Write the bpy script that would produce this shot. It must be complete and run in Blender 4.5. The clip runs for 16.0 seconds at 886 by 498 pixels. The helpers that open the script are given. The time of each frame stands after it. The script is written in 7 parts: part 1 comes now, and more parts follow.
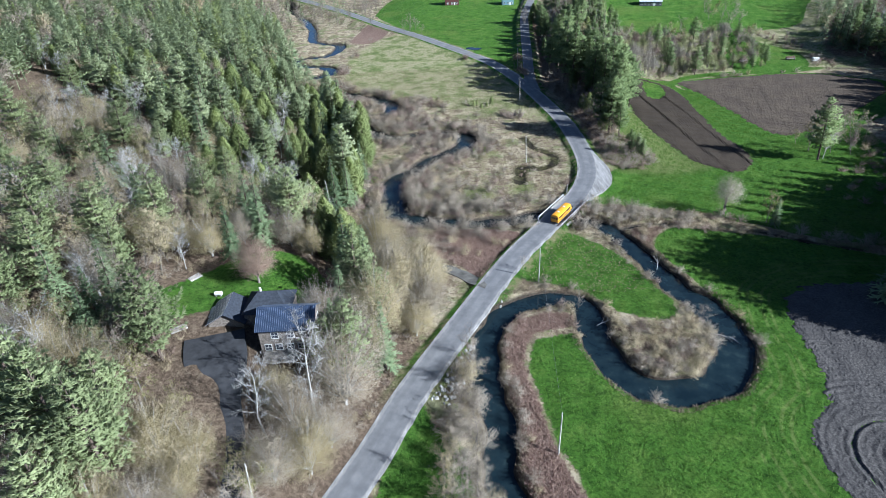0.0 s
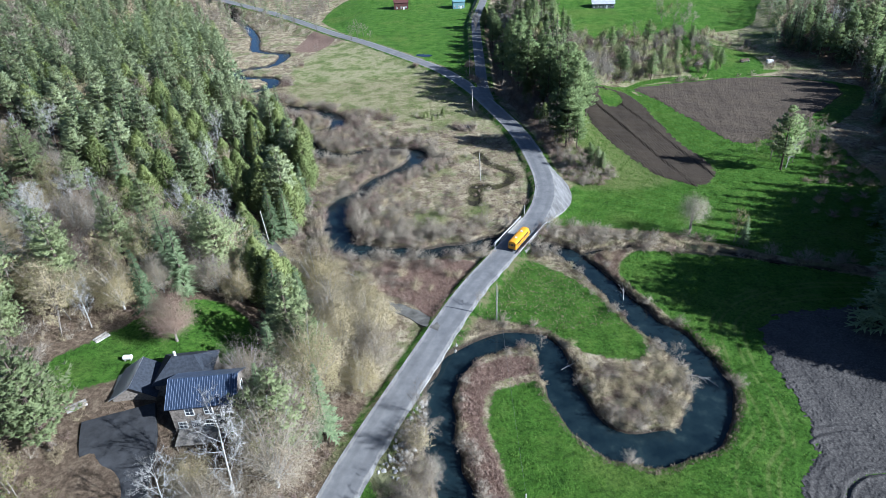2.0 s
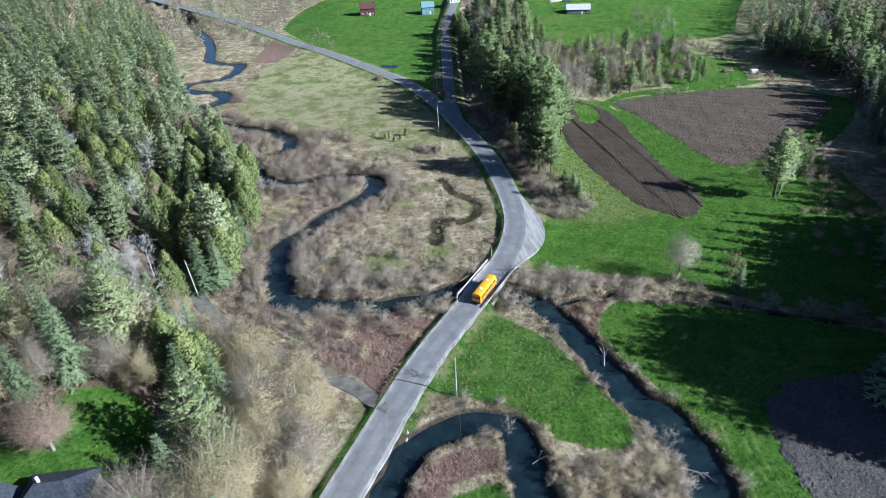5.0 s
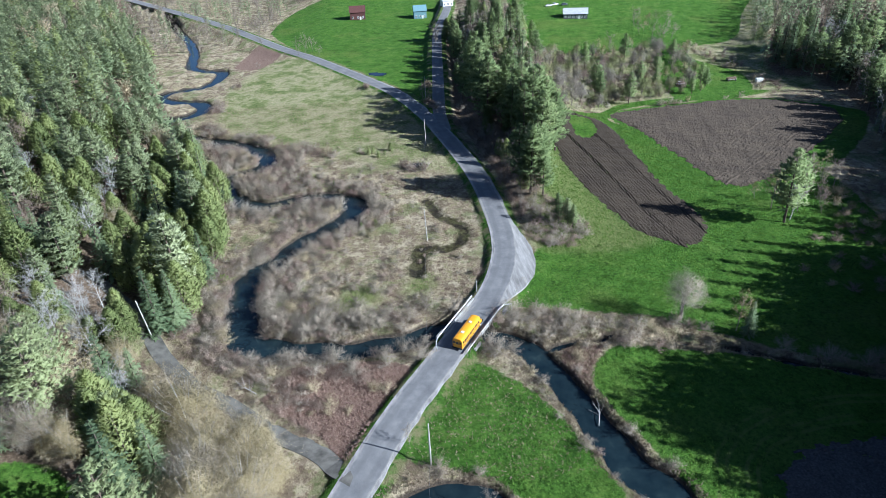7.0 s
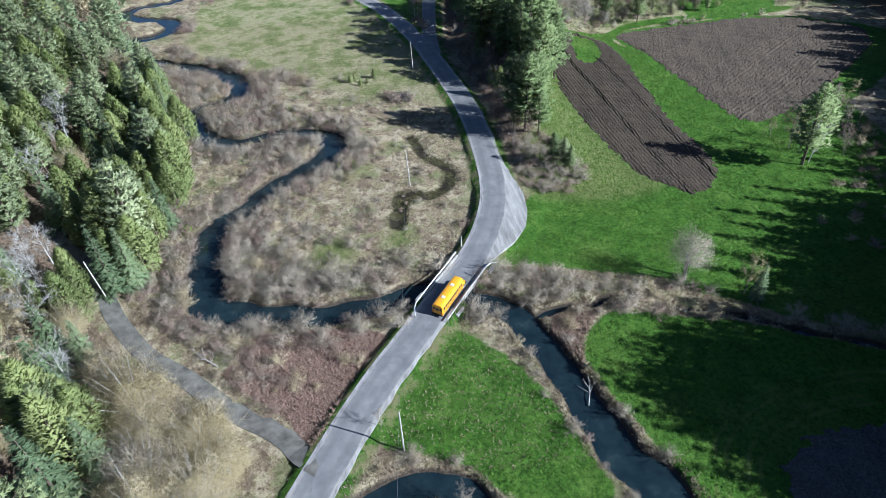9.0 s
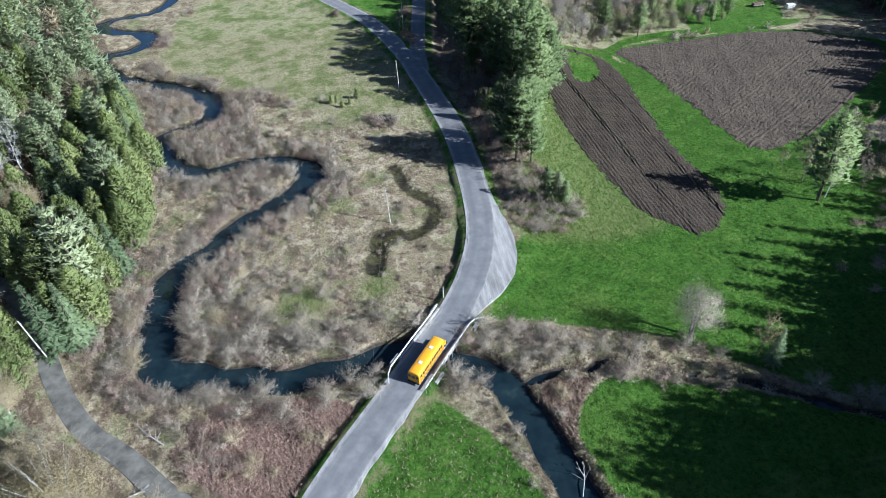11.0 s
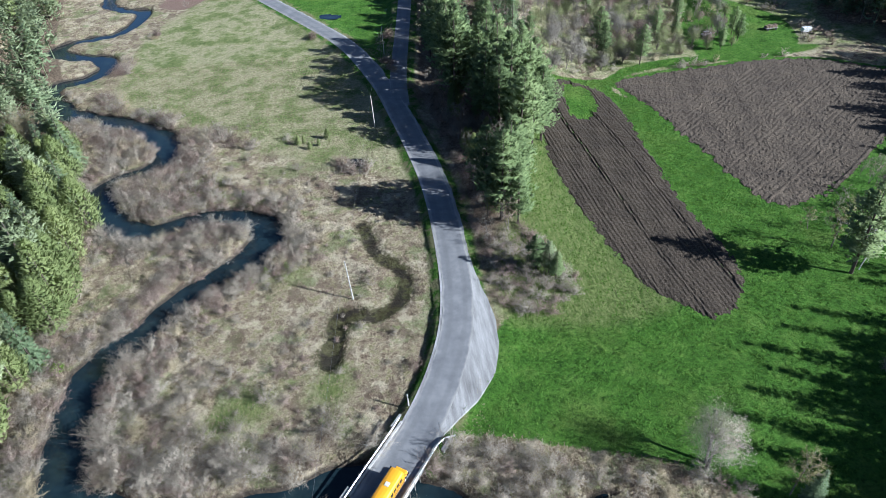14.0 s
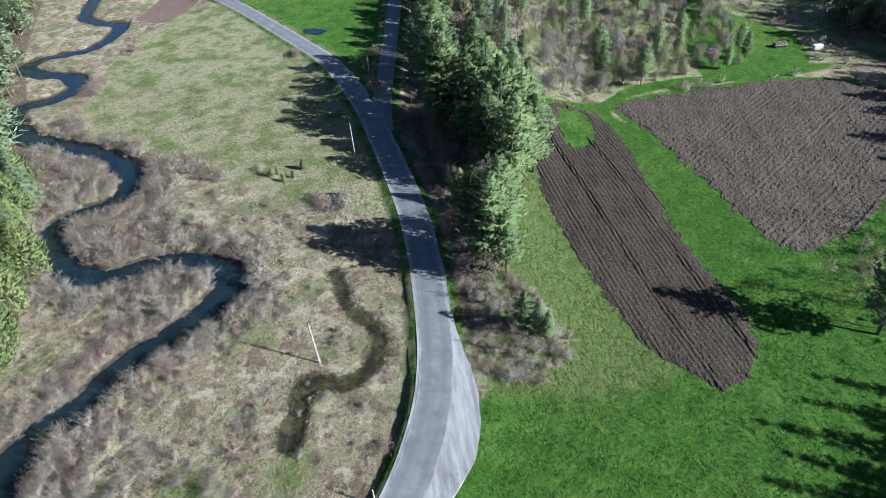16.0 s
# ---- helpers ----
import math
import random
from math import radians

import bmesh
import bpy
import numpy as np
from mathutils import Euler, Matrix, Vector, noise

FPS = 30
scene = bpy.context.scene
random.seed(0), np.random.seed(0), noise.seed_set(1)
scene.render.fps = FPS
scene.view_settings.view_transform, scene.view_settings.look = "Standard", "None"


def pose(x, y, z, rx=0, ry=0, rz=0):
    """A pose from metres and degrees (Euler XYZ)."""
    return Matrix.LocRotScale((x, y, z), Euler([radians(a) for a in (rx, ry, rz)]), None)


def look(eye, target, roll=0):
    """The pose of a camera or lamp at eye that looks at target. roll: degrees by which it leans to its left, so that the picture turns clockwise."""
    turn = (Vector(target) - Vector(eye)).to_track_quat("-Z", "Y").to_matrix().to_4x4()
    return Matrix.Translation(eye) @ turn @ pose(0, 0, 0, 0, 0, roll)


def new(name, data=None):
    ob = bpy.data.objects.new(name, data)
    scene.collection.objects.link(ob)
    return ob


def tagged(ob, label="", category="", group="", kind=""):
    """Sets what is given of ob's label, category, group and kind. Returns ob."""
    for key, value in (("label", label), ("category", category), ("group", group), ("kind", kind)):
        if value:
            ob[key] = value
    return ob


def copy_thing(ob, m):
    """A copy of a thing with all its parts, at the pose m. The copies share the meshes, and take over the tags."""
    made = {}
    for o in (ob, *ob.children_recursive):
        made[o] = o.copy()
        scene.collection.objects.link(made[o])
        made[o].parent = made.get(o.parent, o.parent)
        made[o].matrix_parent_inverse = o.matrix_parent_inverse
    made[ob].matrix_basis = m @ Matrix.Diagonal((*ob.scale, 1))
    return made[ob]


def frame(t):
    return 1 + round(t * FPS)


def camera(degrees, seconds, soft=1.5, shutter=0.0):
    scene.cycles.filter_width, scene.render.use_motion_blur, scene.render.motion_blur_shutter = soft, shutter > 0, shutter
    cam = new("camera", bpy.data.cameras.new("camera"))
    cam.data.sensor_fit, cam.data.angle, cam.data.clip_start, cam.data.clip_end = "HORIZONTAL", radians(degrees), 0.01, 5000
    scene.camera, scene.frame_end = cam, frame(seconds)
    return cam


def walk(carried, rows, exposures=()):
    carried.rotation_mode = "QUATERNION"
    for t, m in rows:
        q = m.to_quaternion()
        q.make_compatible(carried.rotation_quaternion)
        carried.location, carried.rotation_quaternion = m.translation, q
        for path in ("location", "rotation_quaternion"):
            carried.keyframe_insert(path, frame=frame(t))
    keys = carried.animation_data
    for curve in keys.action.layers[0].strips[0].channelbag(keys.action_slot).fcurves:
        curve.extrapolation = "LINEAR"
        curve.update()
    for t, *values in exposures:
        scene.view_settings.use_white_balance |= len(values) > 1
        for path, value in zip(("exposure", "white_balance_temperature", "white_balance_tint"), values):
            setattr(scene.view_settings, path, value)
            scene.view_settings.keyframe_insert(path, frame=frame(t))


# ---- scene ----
# ======================= camera =======================
cam = camera(71.5, 16.0, soft=0.45)
METRES, EYE = 145.86, 93.0
ROWS = [
    (0.0, 0.0, 0.0, 0.0, -1.39, -30.84, 2.32),
    (0.5, 0.007, 0.0311, -0.0009, -1.99, -30.84, 2.32),
    (1.0, 0.0146, 0.0621, -0.0019, -2.99, -30.88, 2.31),
    (1.5, 0.0226, 0.0928, -0.0025, -4.17, -30.93, 2.31),
    (2.0, 0.0313, 0.1232, -0.0035, -5.41, -30.95, 2.31),
    (2.5, 0.0402, 0.1534, -0.0047, -6.16, -30.97, 2.27),
    (3.0, 0.0498, 0.1832, -0.0056, -6.81, -30.98, 2.25),
    (3.5, 0.0606, 0.2129, -0.0063, -7.18, -30.98, 2.25),
    (4.0, 0.0722, 0.2422, -0.0074, -7.28, -30.98, 2.25),
    (6.5, 0.1329, 0.3857, -0.0117, -7.42, -31.03, 2.25),
    (7.0, 0.145, 0.4144, -0.0124, -7.4, -31.02, 2.26),
    (7.5, 0.1566, 0.4429, -0.0138, -7.37, -31.04, 2.27),
    (7.7, 0.1614, 0.454, -0.0144, -7.36, -31.15, 2.27),
    (7.8, 0.1638, 0.4595, -0.0148, -7.36, -31.47, 2.28),
    (7.9, 0.1661, 0.465, -0.0151, -7.35, -31.9, 2.28),
    (8.0, 0.1685, 0.4704, -0.0154, -7.35, -32.52, 2.28),
    (8.2, 0.1729, 0.4816, -0.0157, -7.35, -34.72, 2.28),
    (8.4, 0.1772, 0.4929, -0.0159, -7.35, -36.75, 2.29),
    (8.6, 0.1816, 0.5041, -0.0161, -7.35, -38.1, 2.29),
    (8.85, 0.1871, 0.5182, -0.0164, -7.35, -38.85, 2.3),
    (9.3, 0.1969, 0.5435, -0.017, -7.34, -38.99, 2.3),
    (10.5, 0.2231, 0.611, -0.0184, -7.34, -38.98, 2.32),
    (11.0, 0.2337, 0.6409, -0.0193, -7.35, -38.97, 2.33),
    (11.5, 0.2444, 0.6713, -0.0204, -7.35, -38.95, 2.35),
    (12.0, 0.2554, 0.7018, -0.0215, -7.34, -38.91, 2.36),
    (12.5, 0.2669, 0.7319, -0.0226, -7.32, -38.86, 2.4),
    (13.0, 0.2779, 0.7616, -0.0229, -7.31, -38.83, 2.4),
    (13.5, 0.289, 0.7912, -0.0242, -7.3, -38.78, 2.4),
    (14.0, 0.3001, 0.8209, -0.0246, -7.29, -38.78, 2.39),
    (14.5, 0.3115, 0.8501, -0.0262, -7.27, -38.74, 2.38),
    (15.0, 0.3235, 0.8794, -0.0268, -7.22, -38.75, 2.42),
    (15.5, 0.334, 0.9085, -0.0275, -7.24, -38.72, 2.4),
    (16.0, 0.3453, 0.9367, -0.0281, -7.21, -38.66, 2.4),
]
walk(cam, [(t, pose(METRES * x, METRES * y, EYE + METRES * z, 90 + pitch, roll, yaw)) for t, x, y, z, yaw, pitch, roll in ROWS],
     exposures=[(0.0, 1.38, 5300, 8), (16.0, 1.38, 5300, 8)])

# ======================= sky and sun =======================
SUN_UP = 30.0                        # degrees above the horizon
SUN_FROM = Vector((0.893, -0.45, 0)).normalized()
world = bpy.data.worlds.new("sky")
scene.world = world
world.use_nodes = True
wn = world.node_tree.nodes
sky = wn.new("ShaderNodeTexSky")
sky.sky_type, sky.sun_disc = "NISHITA", False
sky.air_density, sky.dust_density, sky.ozone_density = 0.6, 0.3, 2.0
sky.sun_elevation = radians(SUN_UP)
sky.sun_rotation = math.atan2(SUN_FROM.x, SUN_FROM.y)
world.node_tree.links.new(sky.outputs[0], wn["Background"].inputs[0])
wn["Background"].inputs[1].default_value = 0.05
sun = new("sun", bpy.data.lights.new("sun", "SUN"))
sun.data.energy, sun.data.angle, sun.data.color = 5.0, radians(0.55), (1.0, 0.96, 0.90)
up = math.radians(SUN_UP)
sun.matrix_world = look(SUN_FROM * math.cos(up) * 300 + Vector((0, 200, math.sin(up) * 300)), (0, 200, 0))


# ======================= materials =======================
def links(mat):
    return mat.node_tree.nodes, mat.node_tree.links


def material(name, rough=0.8, spec=0.3, metal=0.0):
    mat = bpy.data.materials.new(name)
    mat.use_nodes = True
    b = mat.node_tree.nodes["Principled BSDF"]
    b.inputs["Roughness"].default_value = rough
    b.inputs["Specular IOR Level"].default_value = spec
    b.inputs["Metallic"].default_value = metal
    return mat, b


def noise_node(mat, scale, detail=4.0, rough=0.6, vector=None, stretch=None):
    n, l = links(mat)
    tex = n.new("ShaderNodeTexNoise")
    tex.inputs["Scale"].default_value = scale
    tex.inputs["Detail"].default_value = detail
    tex.inputs["Roughness"].default_value = rough
    if vector is None:
        vector = n.new("ShaderNodeNewGeometry").outputs["Position"]
    if stretch:
        m = n.new("ShaderNodeMapping")
        m.inputs["Scale"].default_value = stretch[:3]
        m.inputs["Rotation"].default_value = (0, 0, radians(stretch[3]) if len(stretch) > 3 else 0)
        l.new(vector, m.inputs["Vector"])
        vector = m.outputs[0]
    l.new(vector, tex.inputs["Vector"])
    return tex.outputs["Fac"]


def ramp(mat, fac, stops):
    n, l = links(mat)
    r = n.new("ShaderNodeValToRGB")
    while len(r.color_ramp.elements) < len(stops):
        r.color_ramp.elements.new(0.5)
    for e, (p, c) in zip(r.color_ramp.elements, stops):
        e.position = p
        e.color = (*c, 1) if len(c) == 3 else c
    l.new(fac, r.inputs[0])
    return r.outputs[0]


def mix(mat, fac, a, b, how="MIX"):
    n, l = links(mat)
    m = n.new("ShaderNodeMix")
    m.data_type, m.blend_type = "RGBA", how
    for socket, v in ((m.inputs[0], fac), (m.inputs[6], a), (m.inputs[7], b)):
        if isinstance(v, (int, float)):
            socket.default_value = v
        elif isinstance(v, tuple):
            socket.default_value = (*v, 1)
        else:
            l.new(v, socket)
    return m.outputs[2]


def maths(mat, op, a, b=0.0, c=0.0):
    n, l = links(mat)
    m = n.new("ShaderNodeMath")
    m.operation = op
    for socket, v in zip(m.inputs, (a, b, c)):
        if isinstance(v, (int, float)):
            socket.default_value = v
        else:
            l.new(v, socket)
    return m.outputs[0]


def span(mat, v, a, b):
    """0 below a, 1 above b, smooth between."""
    n, l = links(mat)
    m = n.new("ShaderNodeMapRange")
    m.interpolation_type = "SMOOTHSTEP"
    l.new(v, m.inputs[0])
    m.inputs[1].default_value, m.inputs[2].default_value = a, b
    return m.outputs[0]


def attribute(mat, name):
    n, l = links(mat)
    a = n.new("ShaderNodeAttribute")
    a.attribute_name = name
    return a.outputs["Fac"]


def bump(mat, bsdf, height, strength, distance):
    n, l = links(mat)
    b = n.new("ShaderNodeBump")
    b.inputs["Strength"].default_value = strength
    b.inputs["Distance"].default_value = distance
    l.new(height, b.inputs["Height"])
    l.new(b.outputs[0], bsdf.inputs["Normal"])


def set_colour(mat, bsdf, colour):
    if isinstance(colour, tuple):
        bsdf.inputs["Base Color"].default_value = (*colour, 1)
    else:
        mat.node_tree.links.new(colour, bsdf.inputs["Base Color"])


def painted(name, colour, rough=0.5, spec=0.4, metal=0.0, wear=0.12, scale=3.0):
    mat, b = material(name, rough, spec, metal)
    f = noise_node(mat, scale, 5)
    dark = tuple(c * (1 - wear * 2) for c in colour)
    light = tuple(min(1, c * (1 + wear)) for c in colour)
    set_colour(mat, b, ramp(mat, f, [(0.3, dark), (0.6, colour), (0.8, light)]))
    bump(mat, b, f, 0.1, 0.02)
    return mat


def foliage(name, dark, mid, light, through_leaf=0.25):
    """Leaf or needle colour that differs from tree to tree and from clump to clump."""
    mat, b = material(name, 0.8, 0.08)
    n, l = links(mat)
    info = n.new("ShaderNodeObjectInfo")
    island = n.new("ShaderNodeNewGeometry").outputs["Random Per Island"]
    f = maths(mat, "ADD", maths(mat, "MULTIPLY", info.outputs["Random"], 0.55), maths(mat, "MULTIPLY", island, 0.45))
    col = ramp(mat, f, [(0.1, dark), (0.5, mid), (0.9, light)])
    set_colour(mat, b, col)
    t = n.new("ShaderNodeBsdfTranslucent")
    l.new(col, t.inputs[0])
    m = n.new("ShaderNodeMixShader")
    m.inputs[0].default_value = through_leaf
    l.new(b.outputs[0], m.inputs[1])
    l.new(t.outputs[0], m.inputs[2])
    l.new(m.outputs[0], n["Material Output"].inputs[0])
    return mat


def twig(name, dark, light):
    mat, b = material(name, 0.9, 0.06)
    n, l = links(mat)
    info = n.new("ShaderNodeObjectInfo")
    island = n.new("ShaderNodeNewGeometry").outputs["Random Per Island"]
    f = maths(mat, "ADD", maths(mat, "MULTIPLY", info.outputs["Random"], 0.5), maths(mat, "MULTIPLY", island, 0.5))
    set_colour(mat, b, ramp(mat, f, [(0.15, dark), (0.85, light)]))
    return mat


def bark(name, dark, light):
    mat, b = material(name, 0.9, 0.15)
    f = noise_node(mat, 1.6, 5, 0.7, stretch=(1, 1, 0.25))
    set_colour(mat, b, ramp(mat, f, [(0.35, dark), (0.65, light)]))
    return mat


M_PINE = foliage("pine_needles", (0.175, 0.21, 0.11), (0.315, 0.36, 0.20), (0.415, 0.455, 0.265), 0.42)
M_PINE_DARK = foliage("dark_pine_needles", (0.095, 0.135, 0.06), (0.18, 0.235, 0.10), (0.28, 0.34, 0.155), 0.42)
M_PINE_NEAR = foliage("young_pine_needles", (0.155, 0.19, 0.09), (0.28, 0.325, 0.16), (0.38, 0.425, 0.22), 0.42)
M_SPRUCE = foliage("spruce_needles", (0.09, 0.13, 0.068), (0.18, 0.235, 0.125), (0.275, 0.335, 0.18), 0.42)
M_CEDAR = foliage("cedar_needles", (0.125, 0.16, 0.060), (0.23, 0.272, 0.105), (0.325, 0.36, 0.15), 0.42)
M_BUD = foliage("young_leaves", (0.245, 0.204, 0.106), (0.344, 0.290, 0.164), (0.426, 0.368, 0.221), 0.35)
M_BUDGREY = foliage("closed_buds", (0.221, 0.184, 0.127), (0.302, 0.253, 0.176), (0.384, 0.327, 0.233), 0.3)
M_BUDGREEN = foliage("young_green_leaves", (0.11, 0.124, 0.036), (0.182, 0.19, 0.058), (0.263, 0.256, 0.102), 0.35)
M_TWIG_GREY = twig("grey_twigs", (0.219, 0.184, 0.142), (0.38, 0.329, 0.259))
M_TWIG_TAN = twig("tan_twigs", (0.277, 0.226, 0.139), (0.453, 0.38, 0.248))
M_TWIG_OLIVE = twig("olive_twigs", (0.124, 0.139, 0.058), (0.241, 0.252, 0.117))
M_TWIG_FAR = twig("weathered_twigs", (0.124, 0.11, 0.088), (0.248, 0.223, 0.186))
M_TWIG_FARRED = twig("russet_twigs", (0.139, 0.099, 0.08), (0.256, 0.19, 0.157))
M_TWIG_RED = twig("reddish_twigs", (0.197, 0.142, 0.113), (0.35, 0.274, 0.219))
M_TWIG_PALE = twig("pale_twigs", (0.292, 0.281, 0.263), (0.467, 0.453, 0.427))
M_BARK = bark("grey_bark", (0.11, 0.091, 0.073), (0.248, 0.219, 0.19))
M_BARK_PALE = bark("pale_bark", (0.263, 0.248, 0.226), (0.496, 0.482, 0.453))
M_BARK_DARK = bark("conifer_bark", (0.051, 0.036, 0.029), (0.139, 0.11, 0.088))

# ======================= plan of the valley =======================
ROAD = [(-170.0, -230.0), (-110.0, -115.0), (-75.0, -45.0), (-48.0, 10.0), (-33.0, 42.0), (-19.3, 70.8), (-14.4, 81.0), (-8.3, 95.3), (1.1, 113.4), (13.3, 136.0), (21.6, 149.8), (30.0, 161.5),
        (37.1, 171.7), (43.8, 181.1), (48.2, 189.0), (51.3, 196.5), (53.6, 204.0), (55.0, 212.0), (55.7, 220.0), (56.0, 232.0),
        (55.9, 246.0), (54.9, 262.0), (52.3, 281.0), (48.8, 303.0), (44.0, 328.0), (33.1, 363.0), (16.8, 394.0), (-9.3, 438.0),
        (-32.0, 470.0), (-54.4, 506.0), (-80.0, 546.0), (-120.0, 600.0), (-190.0, 690.0)]
BRANCH = [(50.0, 306.0), (51.0, 331.0), (56.0, 376.0), (62.1, 430.0), (68.6, 478.0), (81.6, 532.0), (92.0, 576.0), (117.0, 614.0), (160.0, 690.0)]
DRIVE = [(13.0, 133.5), (8.5, 137.5), (4.2, 142.7), (-6.0, 150.0), (-15.0, 158.5), (-23.7, 165.5), (-32.0, 176.0), (-38.0, 186.0), (-47.0, 199.0), (-60.0, 212.0)]
YARD = [(-37.2, 42.0), (-37.6, 58.0), (-38.5, 74.0), (-42.0, 86.0), (-46.5, 95.0), (-48.5, 101.5)]
RIVER = [(-150, 640), (-115, 560), (-95, 505), (-89, 475), (-84.5, 452), (-72, 441), (-64.3, 438), (-63, 424), (-68.5, 408), (-82, 402), (-89, 393), (-79, 383),
         (-67.7, 379), (-60.5, 369), (-64.5, 358), (-73, 354), (-76, 345), (-61, 327), (-46, 318), (-29, 306), (-22, 295),
         (-21, 287), (-26, 281.5), (-34, 276), (-34, 268), (-28, 258), (-19, 250.5), (-9, 253), (-0.4, 254.5), (9, 251),
         (12.5, 244), (10, 237), (5, 231), (-2.3, 225), (-9, 215), (-15.5, 208), (-17, 198), (-15.3, 186), (-12.5, 178), (-6, 174.5)]
RIVER_B = [(-6, 174.5), (2, 173.5), (9, 172), (16, 172), (24, 173), (31, 175.6), (38, 175), (45, 170), (50.5, 165.5), (53.5, 158.5),
           (57, 145), (60, 133), (64.2, 124.5), (66.3, 115), (65.2, 106.5), (60.5, 99.2), (54, 95), (46, 94.5), (39.6, 97.6), (36.4, 105),
           (34.8, 115), (35.2, 123.5), (31.5, 129), (24.5, 129), (16, 125.5), (10.4, 117.5), (8.2, 107), (8.8, 96.5), (9.6, 87), (8.8, 77),
           (9.5, 68), (8, 55), (14, 40), (12, 20), (2, -5), (-4, -30), (6, -60), (18, -90)]
CREEK = [(53.5, 163.5), (58.9, 164.9), (63.3, 166.4), (67, 164.9), (70.6, 167), (74, 166.6), (77.7, 163.9), (84.5, 161.5), (90, 159.5), (97, 156.5), (106, 150.5), (125, 142)]
DITCH = [(35.5, 244), (37.2, 238), (39, 231.5), (43.4, 226), (44.6, 219), (41.5, 214), (37, 211.5)]
DITCH_B = [(34.5, 212.5), (31, 212.5), (29.5, 207), (28.5, 200.5)]
POND = [(32.5, 275), (35.6, 274.4)]
POOL = [(22.0, 402.0), (26.5, 401.0)]

GREEN = {  # outlines of the lush fields
    "near_field": [(36.5, 163), (30, 154), (21, 139.5), (26, 136), (37, 130.5), (43, 121.5), (53, 117.5), (57.5, 121.5), (55, 134), (51, 146), (44, 157)],
    "loop_field": [(20.5, 112.5), (29, 114.5), (31.5, 112), (33.5, 103), (38, 95), (46, 90.5), (55, 91), (63, 95.5), (69, 103), (70.3, 115), (68, 127),
                   (61.5, 146), (61.5, 154), (66, 160), (71, 162), (84, 158.5), (90, 157), (98, 153.5), (125, 139), (160, 110), (160, 10), (24, 10), (23.5, 68), (20.5, 79), (19, 92), (18, 104)],
    "east_field": [(47, 182), (57.5, 179), (70, 174.8), (84, 170), (89, 165), (98, 159.5), (112, 151), (150, 146), (170, 215), (172, 250), (150, 238), (138, 236),
                   (131, 262), (127, 290), (121, 306), (140, 318), (192, 320), (205, 327), (140, 324), (118, 312), (99, 312), (94, 308), (82, 282), (77, 258), (74, 236), (69, 214), (62, 203)],
    "road_field": [(-8.5, 92), (-12, 78), (-18, 60), (-34, 30), (2, 30), (3, 78), (-2, 86), (-6, 93)],
    "far_field": [(-47, 534), (-32, 600), (20, 640), (80, 600), (71, 520), (63, 470), (55, 395), (50, 352), (42, 345), (36, 366), (20, 398), (-6, 442), (-28, 475)],
    "barn_field": [(112, 402), (150, 395), (176, 400), (204, 396), (232, 404), (256, 440), (300, 520), (280, 660), (120, 660), (125, 560), (118, 470)],
    "lawn": [(-66, 118), (-59, 124), (-52, 132), (-42, 137), (-33, 134), (-28, 119), (-45, 114), (-60, 107), (-66, 108)],
    "upper": [(160, 322), (163, 342), (171, 366), (186, 398), (196, 398), (194, 376), (203, 364), (208, 349), (199, 327), (176, 318)],
    "field_margin": [(216, 304), (226, 288), (206, 262), (176, 240), (166, 243), (192, 262), (212, 282), (210, 296)],
}
MEADOW = {"pale_meadow": [(-16, 442), (34, 352), (46, 300), (51, 262), (40, 268), (22, 276), (4, 288), (-20, 309), (-46, 328), (-53, 375), (-44, 426), (-30, 446)],
          "hill_pasture": [(104, 314), (112, 396), (178, 402), (205, 470), (300, 540), (290, 450), (250, 400), (222, 350), (236, 332), (205, 322)]}
SOFT = [[(5, 188), (10, 185.5), (17, 189), (19, 195), (13, 195.5), (9, 193)], [(14, 225), (18, 224), (24, 228), (22, 231), (17, 229)], [(-12, 266), (-3, 264), (-1, 272), (-9, 276)], [(24, 192), (30, 190), (33, 196), (27, 199)]]
BANK = [(64, 207), (66, 222), (72, 234), (78, 240), (82, 280), (88, 280), (88, 250), (91.5, 217), (97, 206), (84, 203)]
FERN = {
    "far_ferns": [(-58, 440), (-51, 482), (-38, 477), (-32, 455), (-44, 432)],
    "river_ferns": [(14.5, 119), (22, 122), (30, 122.5), (31, 117), (21, 115), (17, 104), (18.5, 92), (20, 79), (23, 66), (14, 60), (12.5, 81), (12.5, 98), (12.8, 110)],
    "bank_ferns": [(-3, 167), (10, 167), (24, 163), (17, 152), (10, 139), (5, 146), (-2, 152), (-8, 158)],
    "creek_ferns": [(59, 164), (66, 163), (69, 164.5), (65, 159.5), (61, 154), (60, 147), (58, 152), (56.5, 160)],
}
PLOUGH = {
    "ploughed_strip": [(97.5, 309), (106, 310), (115.5, 305), (118.8, 292), (117.0, 262), (116.2, 240), (117.5, 213), (113.5, 205), (106, 198.5), (99.5, 203.5), (94, 213), (90.5, 232), (88.5, 258), (90, 280)],
    "ploughed_field": [(122.5, 309), (138, 314), (165, 316.5), (192, 316), (216, 300), (214, 285), (194, 265), (168, 246), (146, 233), (135, 235), (131.5, 259), (127.5, 288)],
    "dark_ploughed_field": [(80.5, 112), (79.5, 100), (76, 89), (70, 84), (67, 77), (67, 66), (68, 40), (74, 10), (96, -8), (126, 4), (140, 60), (132, 118), (113, 129), (94, 129), (84.5, 124)],
}


